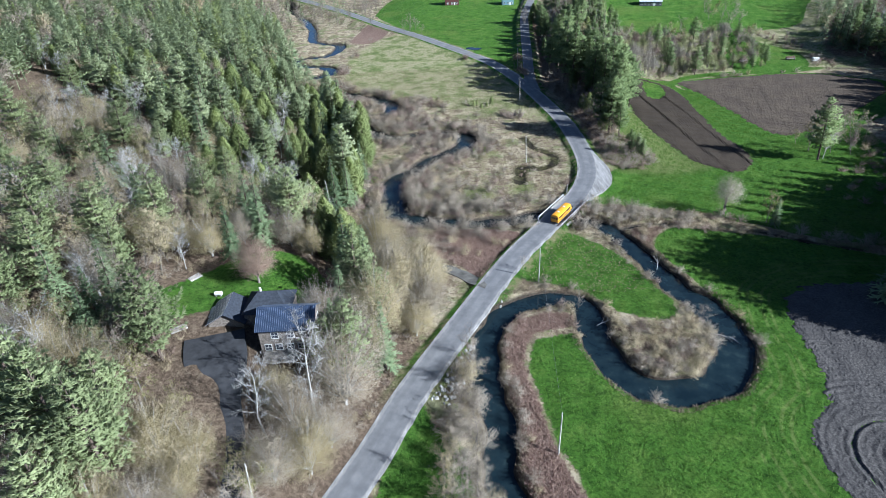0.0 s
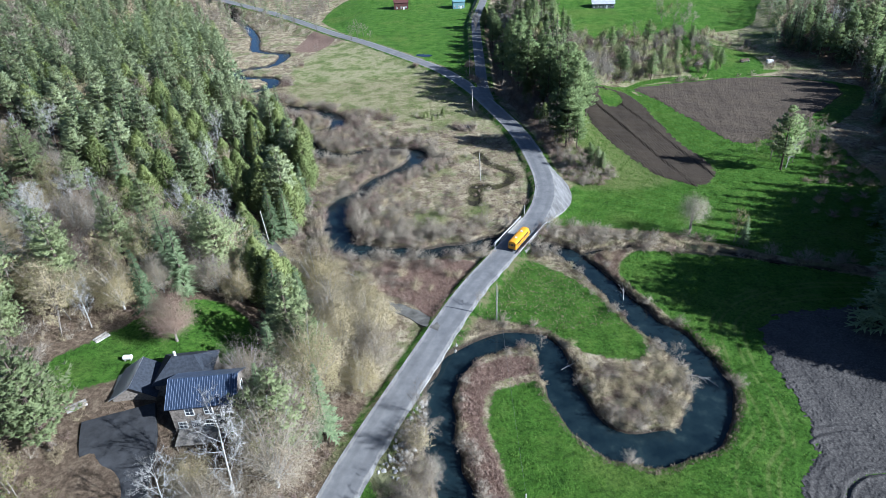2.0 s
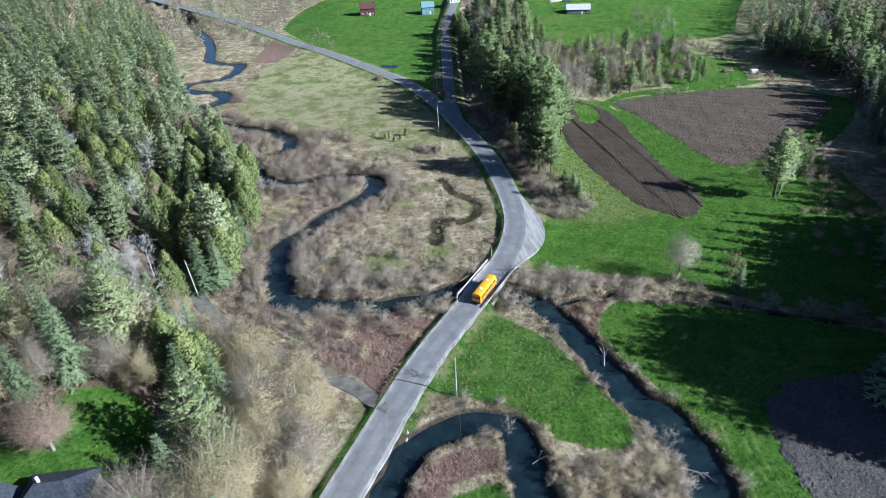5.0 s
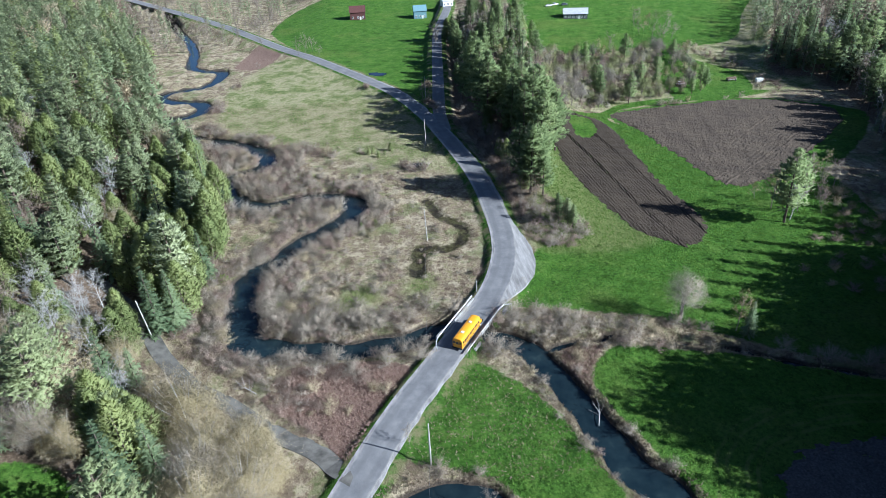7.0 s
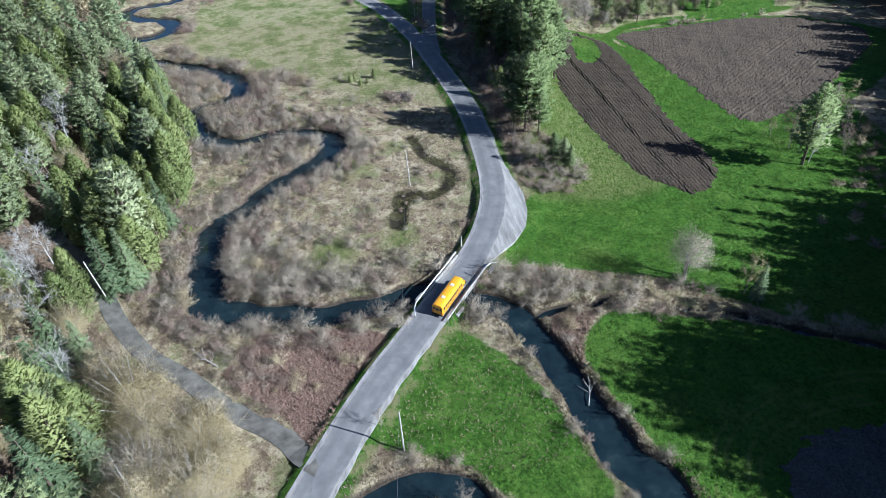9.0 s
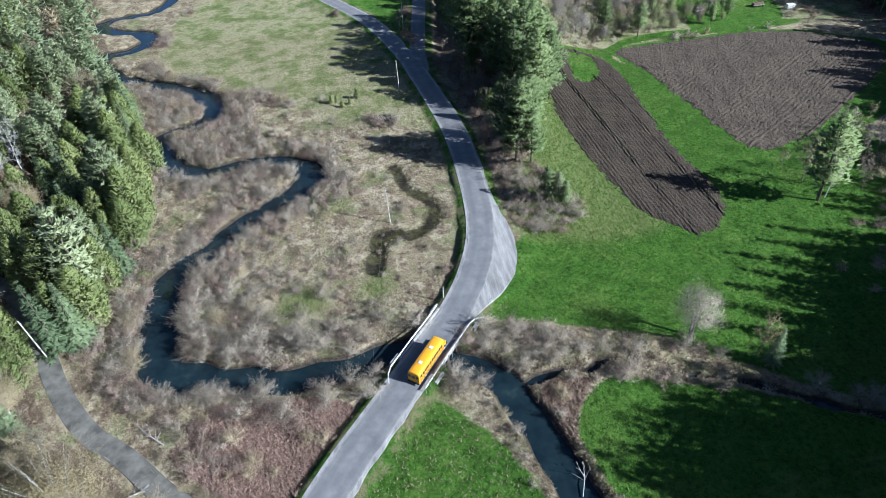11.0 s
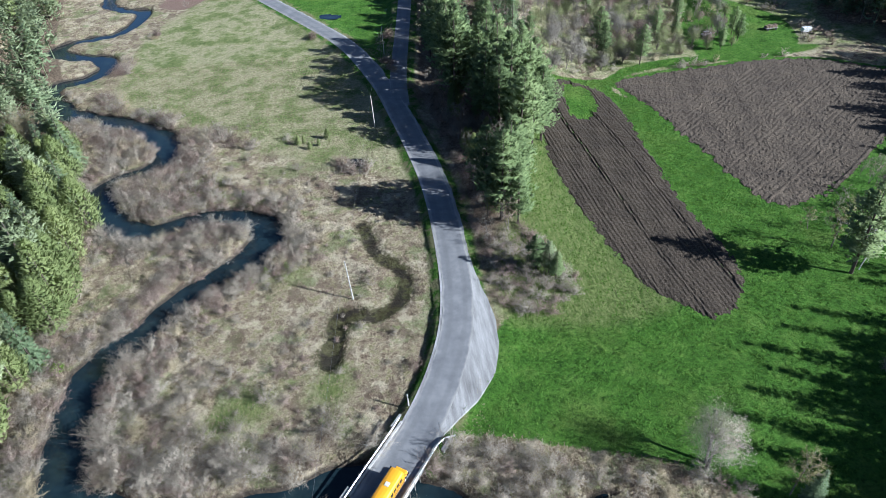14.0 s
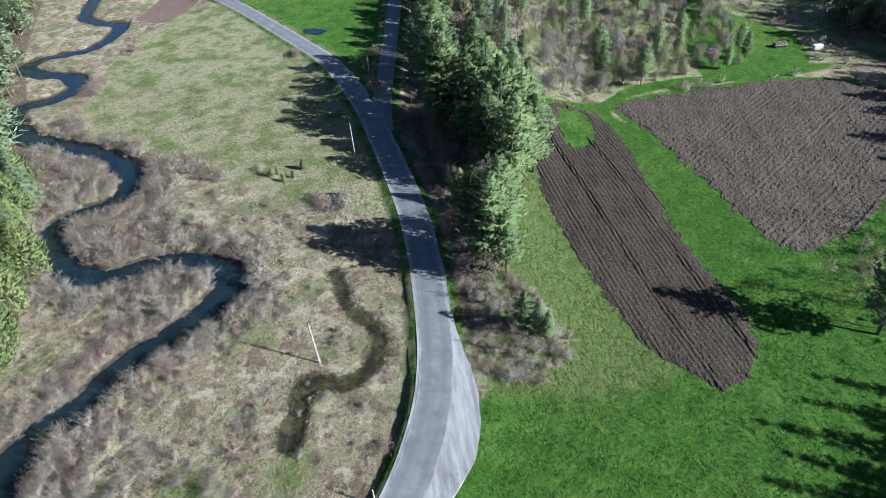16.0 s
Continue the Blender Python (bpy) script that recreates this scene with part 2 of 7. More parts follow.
def catmull(points, step=2.0):
    """A smooth line through the points."""
    p = np.array([points[0], *points, points[-1]], float)
    out = []
    for a, b, c, d in zip(p[:-3], p[1:-2], p[2:-1], p[3:]):
        k = max(2, int(np.hypot(*(c - b)) / step))
        for t in np.arange(k) / k:
            out.append(0.5 * (2 * b + (c - a) * t + (2 * a - 5 * b + 4 * c - d) * t * t + (3 * b - a - 3 * c + d) * t ** 3))
    out.append(p[-1])
    return np.array(out)


def line_distance(x, y, line):
    """Distance of all places to a line, and how far along its points the nearest place is."""
    best, where = np.full(x.shape, 1e9), np.zeros(x.shape)
    lo, hi = line.min(0) - 40, line.max(0) + 40
    m = (x > lo[0]) & (x < hi[0]) & (y > lo[1]) & (y < hi[1])
    px, py, b, w = x[m], y[m], best[m], where[m]
    for i, (p, q) in enumerate(zip(line[:-1], line[1:])):
        v = q - p
        t = np.clip(((px - p[0]) * v[0] + (py - p[1]) * v[1]) / max(v @ v, 1e-9), 0, 1)
        d = np.hypot(px - p[0] - t * v[0], py - p[1] - t * v[1])
        k = d < b
        b[k], w[k] = d[k], i + t[k]
    best[m], where[m] = b, w
    return best, where


def inside(x, y, outline):
    """Signed distance to a smoothed outline, positive inside."""
    ring = catmull([*outline, outline[0]], 4.0)
    d, _ = line_distance(x, y, ring)
    odd = np.zeros(x.shape, bool)
    for (ax, ay), (bx, by) in zip(ring[:-1], ring[1:]):
        if ay != by:
            odd ^= ((ay > y) != (by > y)) & (x < (bx - ax) * (y - ay) / (by - ay) + ax)
    return np.where(odd, d, -d)


def smooth(v, a, b):
    t = np.clip((v - a) / (b - a), 0, 1)
    return t * t * (3 - 2 * t)


L_ROAD, L_BRANCH, L_DRIVE, L_YARD = catmull(ROAD), catmull(BRANCH), catmull(DRIVE), catmull(YARD)
L_RIVER, L_RIVER_B, L_CREEK, L_DITCH, L_DITCH_B, L_POND, L_POOL = (catmull(v) for v in (RIVER, RIVER_B, CREEK, DITCH, DITCH_B, POND, POOL))
WATER = -1.25


def road_height(y):
    return np.interp(y, [0, 60, 130, 165, 185, 260, 330, 420, 700], [1.6, 1.2, 0.9, 1.5, 1.5, 1.2, 1.0, 2.0, 9.0])


RIGHT_Y = [0, 60, 75, 87, 92, 115, 130, 141, 167, 180, 208, 240, 300, 326, 338, 352, 400, 430, 500, 700]
RIGHT_X = [185, 160, 146, 138, 128, 114, 128, 136, 152, 172, 188, 205, 234, 238, 228, 218, 240, 256, 330, 400]


def water_edge(x, y):
    """How far inside the water a place is; negative on the land."""
    wobble = 0.5 * np.sin(x * 0.55 + 1.3 * np.sin(y * 0.31)) + 0.4 * np.sin(y * 0.7 + x * 0.2)
    d, w = line_distance(x, y, L_RIVER)
    half = np.interp(w, [0, 60, 120, 170, 200, 400], [2.6, 2.7, 3.3, 4.0, 4.3, 4.3])
    e = half - d
    d, w = line_distance(x, y, L_RIVER_B)
    half = np.interp(w, [0, 14, 22, 34, 50, 62, 90, 200], [3.3, 2.9, 2.7, 2.9, 3.8, 3.9, 2.9, 2.4])
    e = np.maximum(e, half - d)
    e = np.maximum(e, 0.3 - line_distance(x, y, L_CREEK)[0])
    return e + wobble * 0.7


def turnout(x, y):
    """How far the road's made ground is widened on its right-hand side."""
    return 4.9 * smooth(y, 180, 195) * (1 - smooth(y, 197, 226)) * (x > np.interp(y, L_ROAD[:, 1], L_ROAD[:, 0]))


def height(x, y):
    """The lie of the land."""
    x, y = np.asarray(x, float), np.asarray(y, float)
    edge = np.interp(y, [0, 60, 85, 110, 140, 150, 160, 180, 200, 220, 300, 400, 500, 700], [-44, -20, -13, -7, -9, -16, -30, -46, -50, -46, -60, -98, -130, -200])
    d = edge - x
    z = 14.0 * smooth(d, -3, 40) + 0.10 * np.maximum(0, d - 45)
    edge = np.interp(y, RIGHT_Y, RIGHT_X)
    d = x - edge + 10
    z = z + (10.0 - 5.0 * smooth(y, 215, 300) + 9.0 * (1 - smooth(y, 110, 160))) * smooth(d, 0, 36) + 0.16 * np.maximum(0, d - 25)
    z = z + 0.10 * np.maximum(0, y - 345) * smooth(x, 72, 125) + 0.035 * np.maximum(0, y - 380) * (1 - smooth(x, 72, 125)) * smooth(x, -60, 0)
    z = z + 3.0 * smooth(x, 59, 70) * (1 - smooth(x, 74, 90)) * smooth(y, 205, 235) * (1 - smooth(y, 290, 330))
    z = z + 11.0 * smooth(x, 60 + (y - 330) * 0.1, 78 + (y - 330) * 0.1) * (1 - smooth(x, 95, 125)) * smooth(y, 285, 345) * (1 - smooth(y, 400, 520))
    z = z + 0.18 * np.sin(x * 0.21 + 2 * np.sin(y * 0.05)) * np.sin(y * 0.17 + x * 0.04) + 0.10 * np.sin(x * 0.83 + y * 0.41) * np.sin(y * 0.67 - x * 0.2)
    d, _ = line_distance(x, y, L_ROAD)
    wide = turnout(x, y)
    z = z + (road_height(y) - 0.16 - z) * (1 - smooth(d - wide, 4.0, np.interp(y, [330, 420], [5.7, 16.0]) + wide))
    d, _ = line_distance(x, y, L_BRANCH)
    k = (1 - smooth(d, 4.0, 9.0))
    z = z + (np.interp(y, [300, 340, 420, 500, 600, 700], [1.0, 1.2, 4.0, 7.0, 13.0, 20.0]) - 0.2 - z) * k
    d = np.minimum(line_distance(x, y, L_DITCH)[0] - 1.6, line_distance(x, y, L_DITCH_B)[0] - 1.5)
    z = z - 0.7 * (1 - smooth(d, -0.5, 1.6))
    z = z - 0.7 * (1 - smooth(line_distance(x, y, L_POND)[0], 1.0, 3.0))
    z = z - 0.8 * (1 - smooth(line_distance(x, y, L_POOL)[0], 1.2, 4.0))
    e = water_edge(x, y)
    z = np.where(e > -1.3, z + (-2.6 - z) * smooth(e, -1.3, 1.2), z)
    return z


def mesh_object(name, verts, faces, mat, parent=None, label="", smooth_faces=False):
    me = bpy.data.meshes.new(name)
    me.from_pydata([tuple(v) for v in verts] if not isinstance(verts, np.ndarray) else verts.tolist(), [], faces if not isinstance(faces, np.ndarray) else faces.tolist())
    me.materials.append(mat)
    if smooth_faces:
        me.shade_smooth()
    ob = new(name, me)
    if parent is not None:
        ob.parent = parent
    if label:
        ob["label"] = label
    return ob


def part(name, bm, mat, parent=None, label="", at=None):
    """Links a bmesh as one mesh object under a thing or a part."""
    me = bpy.data.meshes.new(name)
    bmesh.ops.recalc_face_normals(bm, faces=bm.faces)
    bm.to_mesh(me)
    bm.free()
    me.materials.append(mat)
    ob = new(name, me)
    if parent is not None:
        ob.parent = parent
    if at is not None:
        ob.matrix_basis = at
    if label:
        ob["label"] = label
    return ob


def box(bm, x0, x1, y0, y1, z0, z1, bevel=0.0):
    r = bmesh.ops.create_cube(bm, size=1.0, matrix=Matrix.Translation(((x0 + x1) / 2, (y0 + y1) / 2, (z0 + z1) / 2)) @ Matrix.Diagonal((x1 - x0, y1 - y0, z1 - z0, 1)))
    if bevel:
        es = list({e for v in r["verts"] for e in v.link_edges})
        bmesh.ops.bevel(bm, geom=es, offset=bevel, segments=2, affect="EDGES", profile=0.5)
    return bm


def boxes(*rows, bevel=0.0):
    bm = bmesh.new()
    for r in rows:
        box(bm, *r, bevel=bevel)
    return bm


def tube(bm, p, q, r0, r1, sides=8):
    p, q = Vector(p), Vector(q)
    m = Matrix.Translation((p + q) / 2) @ (q - p).to_track_quat("Z", "Y").to_matrix().to_4x4()
    bmesh.ops.create_cone(bm, cap_ends=True, segments=sides, radius1=r0, radius2=r1, depth=(q - p).length, matrix=m)
    return bm


# ---- ground materials ----
def ground_material():
    mat, b = material("ground", 0.95, 0.1)
    big, mid, fine, grain = noise_node(mat, 0.035, 4), noise_node(mat, 0.22, 5, 0.65), noise_node(mat, 1.1, 5, 0.7), noise_node(mat, 4.5, 4, 0.75)
    edge = maths(mat, "ADD", maths(mat, "MULTIPLY", maths(mat, "SUBTRACT", mid, 0.5), 3.0), maths(mat, "MULTIPLY", maths(mat, "SUBTRACT", fine, 0.5), 2.6))

    def zone(name, a=-0.4, c=0.5, amount=1.0):
        return span(mat, maths(mat, "ADD", attribute(mat, name), maths(mat, "MULTIPLY", edge, amount)), a, c)

    # dead marsh grass and brush litter
    patch = noise_node(mat, 0.09, 5, 0.62)
    marsh = ramp(mat, noise_node(mat, 0.5, 6, 0.72), [(0.32, (0.116, 0.083, 0.057)), (0.43, (0.242, 0.187, 0.125)), (0.52, (0.375, 0.312, 0.207)), (0.62, (0.250, 0.233, 0.108)), (0.72, (0.466, 0.404, 0.279))])
    marsh = mix(mat, 0.8, marsh, ramp(mat, grain, [(0.3, (0.42, 0.40, 0.38)), (0.55, (1, 1, 1)), (0.75, (1.45, 1.4, 1.35))]), "MULTIPLY")
    straw = noise_node(mat, 0.17, 5, 0.66)
    scrub = noise_node(mat, 0.2, 5, 0.66, stretch=(1, 0.7, 1, 40))
    marsh = mix(mat, maths(mat, "MULTIPLY", span(mat, straw, 0.50, 0.57), 0.85), marsh, mix(mat, 0.6, marsh, (0.583, 0.499, 0.350)))
    marsh = mix(mat, maths(mat, "MULTIPLY", span(mat, maths(mat, "SUBTRACT", 1.0, patch), 0.52, 0.60), 0.8), marsh, mix(mat, 0.65, marsh, (0.116, 0.171, 0.046)))
    marsh = mix(mat, maths(mat, "MULTIPLY", span(mat, scrub, 0.52, 0.59), 0.85), marsh, mix(mat, 0.7, marsh, (0.121, 0.081, 0.060)))
    # pale meadow
    meadow = ramp(mat, noise_node(mat, 0.10, 6, 0.68), [(0.32, (0.11, 0.146, 0.044)), (0.45, (0.20, 0.225, 0.088)), (0.56, (0.37, 0.335, 0.205)), (0.70, (0.175, 0.201, 0.073))])
    meadow = mix(mat, 0.75, meadow, ramp(mat, grain, [(0.3, (0.62, 0.64, 0.55)), (0.55, (1, 1, 1)), (0.75, (1.3, 1.28, 1.25))]), "MULTIPLY")
    meadow = mix(mat, 0.7, meadow, ramp(mat, fine, [(0.34, (0.5, 0.53, 0.42)), (0.52, (1, 1, 1)), (0.70, (1.35, 1.33, 1.25))]), "MULTIPLY")
    # lush grass
    green = ramp(mat, mid, [(0.3, (0.041, 0.100, 0.013)), (0.5, (0.067, 0.150, 0.020)), (0.7, (0.106, 0.190, 0.034))])
    green = mix(mat, span(mat, big, 0.5, 0.7), green, mix(mat, 0.45, green, (0.139, 0.182, 0.044)))
    green = mix(mat, 0.8, green, ramp(mat, fine, [(0.34, (0.36, 0.42, 0.4)), (0.48, (0.95, 0.95, 0.95)), (0.68, (1.5, 1.35, 1.4))]), "MULTIPLY")
    green = mix(mat, 0.6, green, ramp(mat, grain, [(0.3, (0.55, 0.6, 0.5)), (0.6, (1.15, 1.15, 1.1))]), "MULTIPLY")
    # wheel tracks that follow the edge of the ploughed ground
    side = attribute(mat, "field_edge")
    for at in (-3.2, -5.0, -8.2, -10.0):
        band = maths(mat, "SUBTRACT", 1.0, span(mat, maths(mat, "ABSOLUTE", maths(mat, "SUBTRACT", side, at)), 0.15, 0.55))
        green = mix(mat, maths(mat, "MULTIPLY", band, span(mat, mid, 0.40, 0.55)), green, mix(mat, 0.5, green, (0.175, 0.212, 0.066)))
    # bare slope of the woods: leaf litter
    litter = ramp(mat, fine, [(0.3, (0.076, 0.057, 0.039)), (0.5, (0.165, 0.120, 0.083)), (0.7, (0.273, 0.213, 0.149))])
    fern = ramp(mat, grain, [(0.3, (0.102, 0.062, 0.048)), (0.5, (0.219, 0.146, 0.113)), (0.7, (0.321, 0.234, 0.182))])
    col = mix(mat, zone("woods"), marsh, litter)
    col = mix(mat, zone("meadow", -2.5, 2.5, 1.6), col, meadow)
    col = mix(mat, zone("green"), col, green)
    long_grass = ramp(mat, noise_node(mat, 1.6, 5, 0.7, stretch=(1, 0.35, 1, -25)), [(0.3, (0.073, 0.106, 0.026)), (0.5, (0.15, 0.182, 0.055)), (0.7, (0.234, 0.248, 0.102))])
    col = mix(mat, maths(mat, "MULTIPLY", zone("bank", -5.0, 1.0, 1.3), 0.9), col, long_grass)
    col = mix(mat, zone("fern"), col, fern)
    # verges, banks
    verge = maths(mat, "MULTIPLY", span(mat, maths(mat, "ADD", attribute(mat, "road"), maths(mat, "MULTIPLY", edge, 0.5)), -6.5, -5.0), attribute(mat, "verge"))
    col = mix(mat, verge, col, mix(mat, span(mat, mid, 0.45, 0.6), green, (0.19, 0.182, 0.088)))
    bank = span(mat, maths(mat, "ADD", attribute(mat, "water"), maths(mat, "MULTIPLY", edge, 0.45)), -2.3, -1.5)
    bank = maths(mat, "MULTIPLY", bank, span(mat, mid, 0.54, 0.66))
    col = mix(mat, bank, col, ramp(mat, fine, [(0.3, (0.08, 0.062, 0.044)), (0.5, (0.146, 0.117, 0.08)), (0.7, (0.241, 0.201, 0.139))]))
    mud = span(mat, attribute(mat, "water"), -0.9, -0.3)
    col = mix(mat, mud, col, ramp(mat, fine, [(0.35, (0.044, 0.036, 0.028)), (0.65, (0.11, 0.088, 0.066))]))
    wet = span(mat, maths(mat, "ADD", attribute(mat, "ditch"), maths(mat, "MULTIPLY", edge, 1.3)), -0.3, 1.2)
    sedge = ramp(mat, fine, [(0.3, (0.015, 0.014, 0.006)), (0.5, (0.043, 0.042, 0.014)), (0.7, (0.082, 0.082, 0.031))])
    sedge = mix(mat, maths(mat, "MULTIPLY", span(mat, noise_node(mat, 0.3, 4, 0.6), 0.46, 0.54), span(mat, attribute(mat, "ditch"), 0.4, 1.3)), sedge, (0.01, 0.009, 0.007))
    col = mix(mat, maths(mat, "MULTIPLY", wet, 0.9), col, sedge)
    set_colour(mat, b, col)
    bump(mat, b, maths(mat, "ADD", fine, maths(mat, "MULTIPLY", grain, 0.5)), 1.0, 1.5)
    return mat


def soil_material(name, dark, mid_c, light):
    mat, b = material(name, 0.95, 0.15)
    f, g = noise_node(mat, 0.12, 4), noise_node(mat, 2.6, 5, 0.7)
    col = ramp(mat, g, [(0.28, dark), (0.5, mid_c), (0.74, light)])
    col = mix(mat, 0.6, col, ramp(mat, f, [(0.35, (0.75, 0.72, 0.7)), (0.65, (1.25, 1.2, 1.12))]), "MULTIPLY")
    set_colour(mat, b, col)
    bump(mat, b, g, 0.8, 0.2)
    return mat


def asphalt_material():
    mat, b = material("asphalt", 0.75, 0.35)
    lat = attribute(mat, "across")
    f, g = noise_node(mat, 0.35, 5), noise_node(mat, 6.0, 4, 0.7)
    col = ramp(mat, f, [(0.3, (0.117, 0.117, 0.12)), (0.55, (0.157, 0.156, 0.156)), (0.75, (0.197, 0.194, 0.191))])
    col = mix(mat, 0.4, col, ramp(mat, g, [(0.3, (0.7, 0.7, 0.7)), (0.6, (1.1, 1.1, 1.1))]), "MULTIPLY")
    # worn wheel tracks and pale dusty edges
    track = maths(mat, "ABSOLUTE", maths(mat, "SUBTRACT", maths(mat, "ABSOLUTE", lat), 1.5))
    col = mix(mat, maths(mat, "MULTIPLY", maths(mat, "SUBTRACT", 1.0, span(mat, track, 0.2, 0.8)), 0.3), col, (0.095, 0.094, 0.095))
    rim = span(mat, maths(mat, "ADD", maths(mat, "ABSOLUTE", lat), maths(mat, "MULTIPLY", f, 1.2)), 3.2, 3.8)
    col = mix(mat, rim, col, (0.248, 0.237, 0.219))
    set_colour(mat, b, col)
    bump(mat, b, g, 0.3, 0.02)
    return mat


def gravel_material():
    mat, b = material("gravel", 0.95, 0.2)
    f, g = noise_node(mat, 0.5, 5, 0.6, stretch=(2.2, 0.25, 1, 10)), noise_node(mat, 5.0, 4, 0.8)
    col = ramp(mat, f, [(0.3, (0.168, 0.160, 0.151)), (0.5, (0.252, 0.244, 0.231)), (0.7, (0.353, 0.340, 0.323))])
    col = mix(mat, 0.6, col, ramp(mat, g, [(0.3, (0.6, 0.6, 0.6)), (0.6, (1.15, 1.15, 1.15))]), "MULTIPLY")
    set_colour(mat, b, col)
    bump(mat, b, g, 0.6, 0.06)
    return mat


def water_material():
    mat, b = material("river_water", 0.08, 0.5)
    f = noise_node(mat, 0.25, 3)
    set_colour(mat, b, ramp(mat, f, [(0.35, (0.006, 0.012, 0.016)), (0.6, (0.011, 0.020, 0.024)), (0.75, (0.022, 0.035, 0.036))]))
    b.inputs["IOR"].default_value = 1.33
    bump(mat, b, noise_node(mat, 1.4, 3, 0.5, stretch=(1, 1.6, 1)), 0.12, 0.05)
    return mat


M_GROUND, M_ASPHALT, M_GRAVEL, M_WATER = ground_material(), asphalt_material(), gravel_material(), water_material()
M_SOIL = soil_material("brown_soil", (0.017, 0.013, 0.009), (0.043, 0.034, 0.025), (0.098, 0.08, 0.061))
M_SOIL_PALE = soil_material("pale_brown_soil", (0.025, 0.02, 0.015), (0.065, 0.052, 0.039), (0.128, 0.105, 0.082))
M_SOIL_DARK = soil_material("dark_soil", (0.025, 0.025, 0.025), (0.058, 0.055, 0.054), (0.111, 0.106, 0.102))

# ======================= ground =======================
def axis(*runs):
    out = [runs[0][0]]
    for a, b, step in runs:
        k = max(1, int(round((b - a) / step)))
        out += [a + (b - a) * (i + 1) / k for i in range(k)]
    return np.array(out)


AX = axis((-2500, -500, 250), (-500, -150, 12), (-150, -70, 2.5), (-70, 125, 1.0), (125, 230, 1.8), (230, 450, 10), (450, 2500, 250))
AY = axis((-600, -120, 60), (-120, 56, 4), (56, 290, 1.0), (290, 400, 1.8), (400, 640, 4), (640, 900, 20), (900, 3000, 210))
GX, GY = np.meshgrid(AX, AY)
GZ = height(GX.ravel(), GY.ravel()).reshape(GX.shape)


def ground_at(x, y):
    """The height of the built ground sheet."""
    i = min(max(int(np.searchsorted(AX, x)) - 1, 0), len(AX) - 2)
    j = min(max(int(np.searchsorted(AY, y)) - 1, 0), len(AY) - 2)
    u, v = (x - AX[i]) / (AX[i + 1] - AX[i]), (y - AY[j]) / (AY[j + 1] - AY[j])
    return float((GZ[j, i] * (1 - u) + GZ[j, i + 1] * u) * (1 - v) + (GZ[j + 1, i] * (1 - u) + GZ[j + 1, i + 1] * u) * v)


verts = np.stack([GX.ravel(), GY.ravel(), GZ.ravel()], 1)
cols, rows_n = len(AX), len(AY)
idx = np.arange(cols * rows_n).reshape(rows_n, cols)
faces = np.stack([idx[:-1, :-1].ravel(), idx[:-1, 1:].ravel(), idx[1:, 1:].ravel(), idx[1:, :-1].ravel()], 1)
ground = mesh_object("ground", verts, faces, M_GROUND, smooth_faces=True)
tagged(ground, "valley ground of spring grass, dead marsh and woodland litter", "ground", kind="structure")
fx, fy = GX.ravel(), GY.ravel()


def woods_zone(x, y):
    left = np.interp(y, [0, 60, 85, 105, 140, 150, 158, 165, 176, 186, 200, 220, 300, 400, 500, 700], [-40, -18, -12, -7, -4, -11, -20, -29, -37, -42, -36, -33, -50, -92, -120, -190]) - x
    right = x - np.interp(y, RIGHT_Y, RIGHT_X) + 3
    belt = inside(x, y, [(64, 226), (63, 250), (60, 290), (58, 330), (66, 400), (72, 470), (90, 470), (100, 400), (92, 330), (84, 300), (77, 260), (71, 232)])
    return np.maximum.reduce([left, right, belt])


def store(ob, name, values):
    a = ob.data.attributes.new(name, "FLOAT", "POINT")
    a.data.foreach_set("value", np.asarray(values, np.float32))


green_d = np.max([inside(fx, fy, o) for o in GREEN.values()], axis=0)
fern_d = np.max([inside(fx, fy, o) for o in FERN.values()], axis=0)
for k in ("ploughed_strip", "ploughed_field"):
    green_d = np.maximum(green_d, inside(fx, fy, PLOUGH[k]) + 1.8)
store(ground, "green", np.clip(green_d, -8, 8))
store(ground, "field_edge", np.clip(inside(fx, fy, PLOUGH["dark_ploughed_field"]), -14, 4))
store(ground, "fern", np.clip(fern_d, -8, 8))
store(ground, "meadow", np.clip(np.max([inside(fx, fy, o) for o in MEADOW.values()], axis=0), -8, 8))
store(ground, "bank", np.clip(np.maximum.reduce([inside(fx, fy, BANK), *(inside(fx, fy, o) - 2.0 for o in SOFT)]), -8, 8))
store(ground, "woods", np.clip(woods_zone(fx, fy), -8, 8))
store(ground, "water", np.clip(water_edge(fx, fy), -8, 8))
road_d = np.minimum(line_distance(fx, fy, L_ROAD)[0], line_distance(fx, fy, L_BRANCH)[0])
store(ground, "road", np.clip(-road_d, -20, 0))
store(ground, "verge", smooth(fy, 90, 110))
store(ground, "ditch", np.clip(np.maximum.reduce([2.4 - line_distance(fx, fy, L_DITCH)[0], 3.0 - line_distance(fx, fy, L_DITCH_B)[0], 2.6 - line_distance(fx, fy, L_POND)[0]]), -6, 3))

# ---- water: one flat sheet in the river bed ----
wx, wy = np.meshgrid(np.arange(-160, 130, 1.5), np.arange(-100, 650, 1.5))
cell = water_edge(wx.ravel() + 0.75, wy.ravel() + 0.75).reshape(wx.shape) > -2.2
pond = line_distance(wx.ravel() + 0.75, wy.ravel() + 0.75, L_POND)[0].reshape(wx.shape) < 3.0


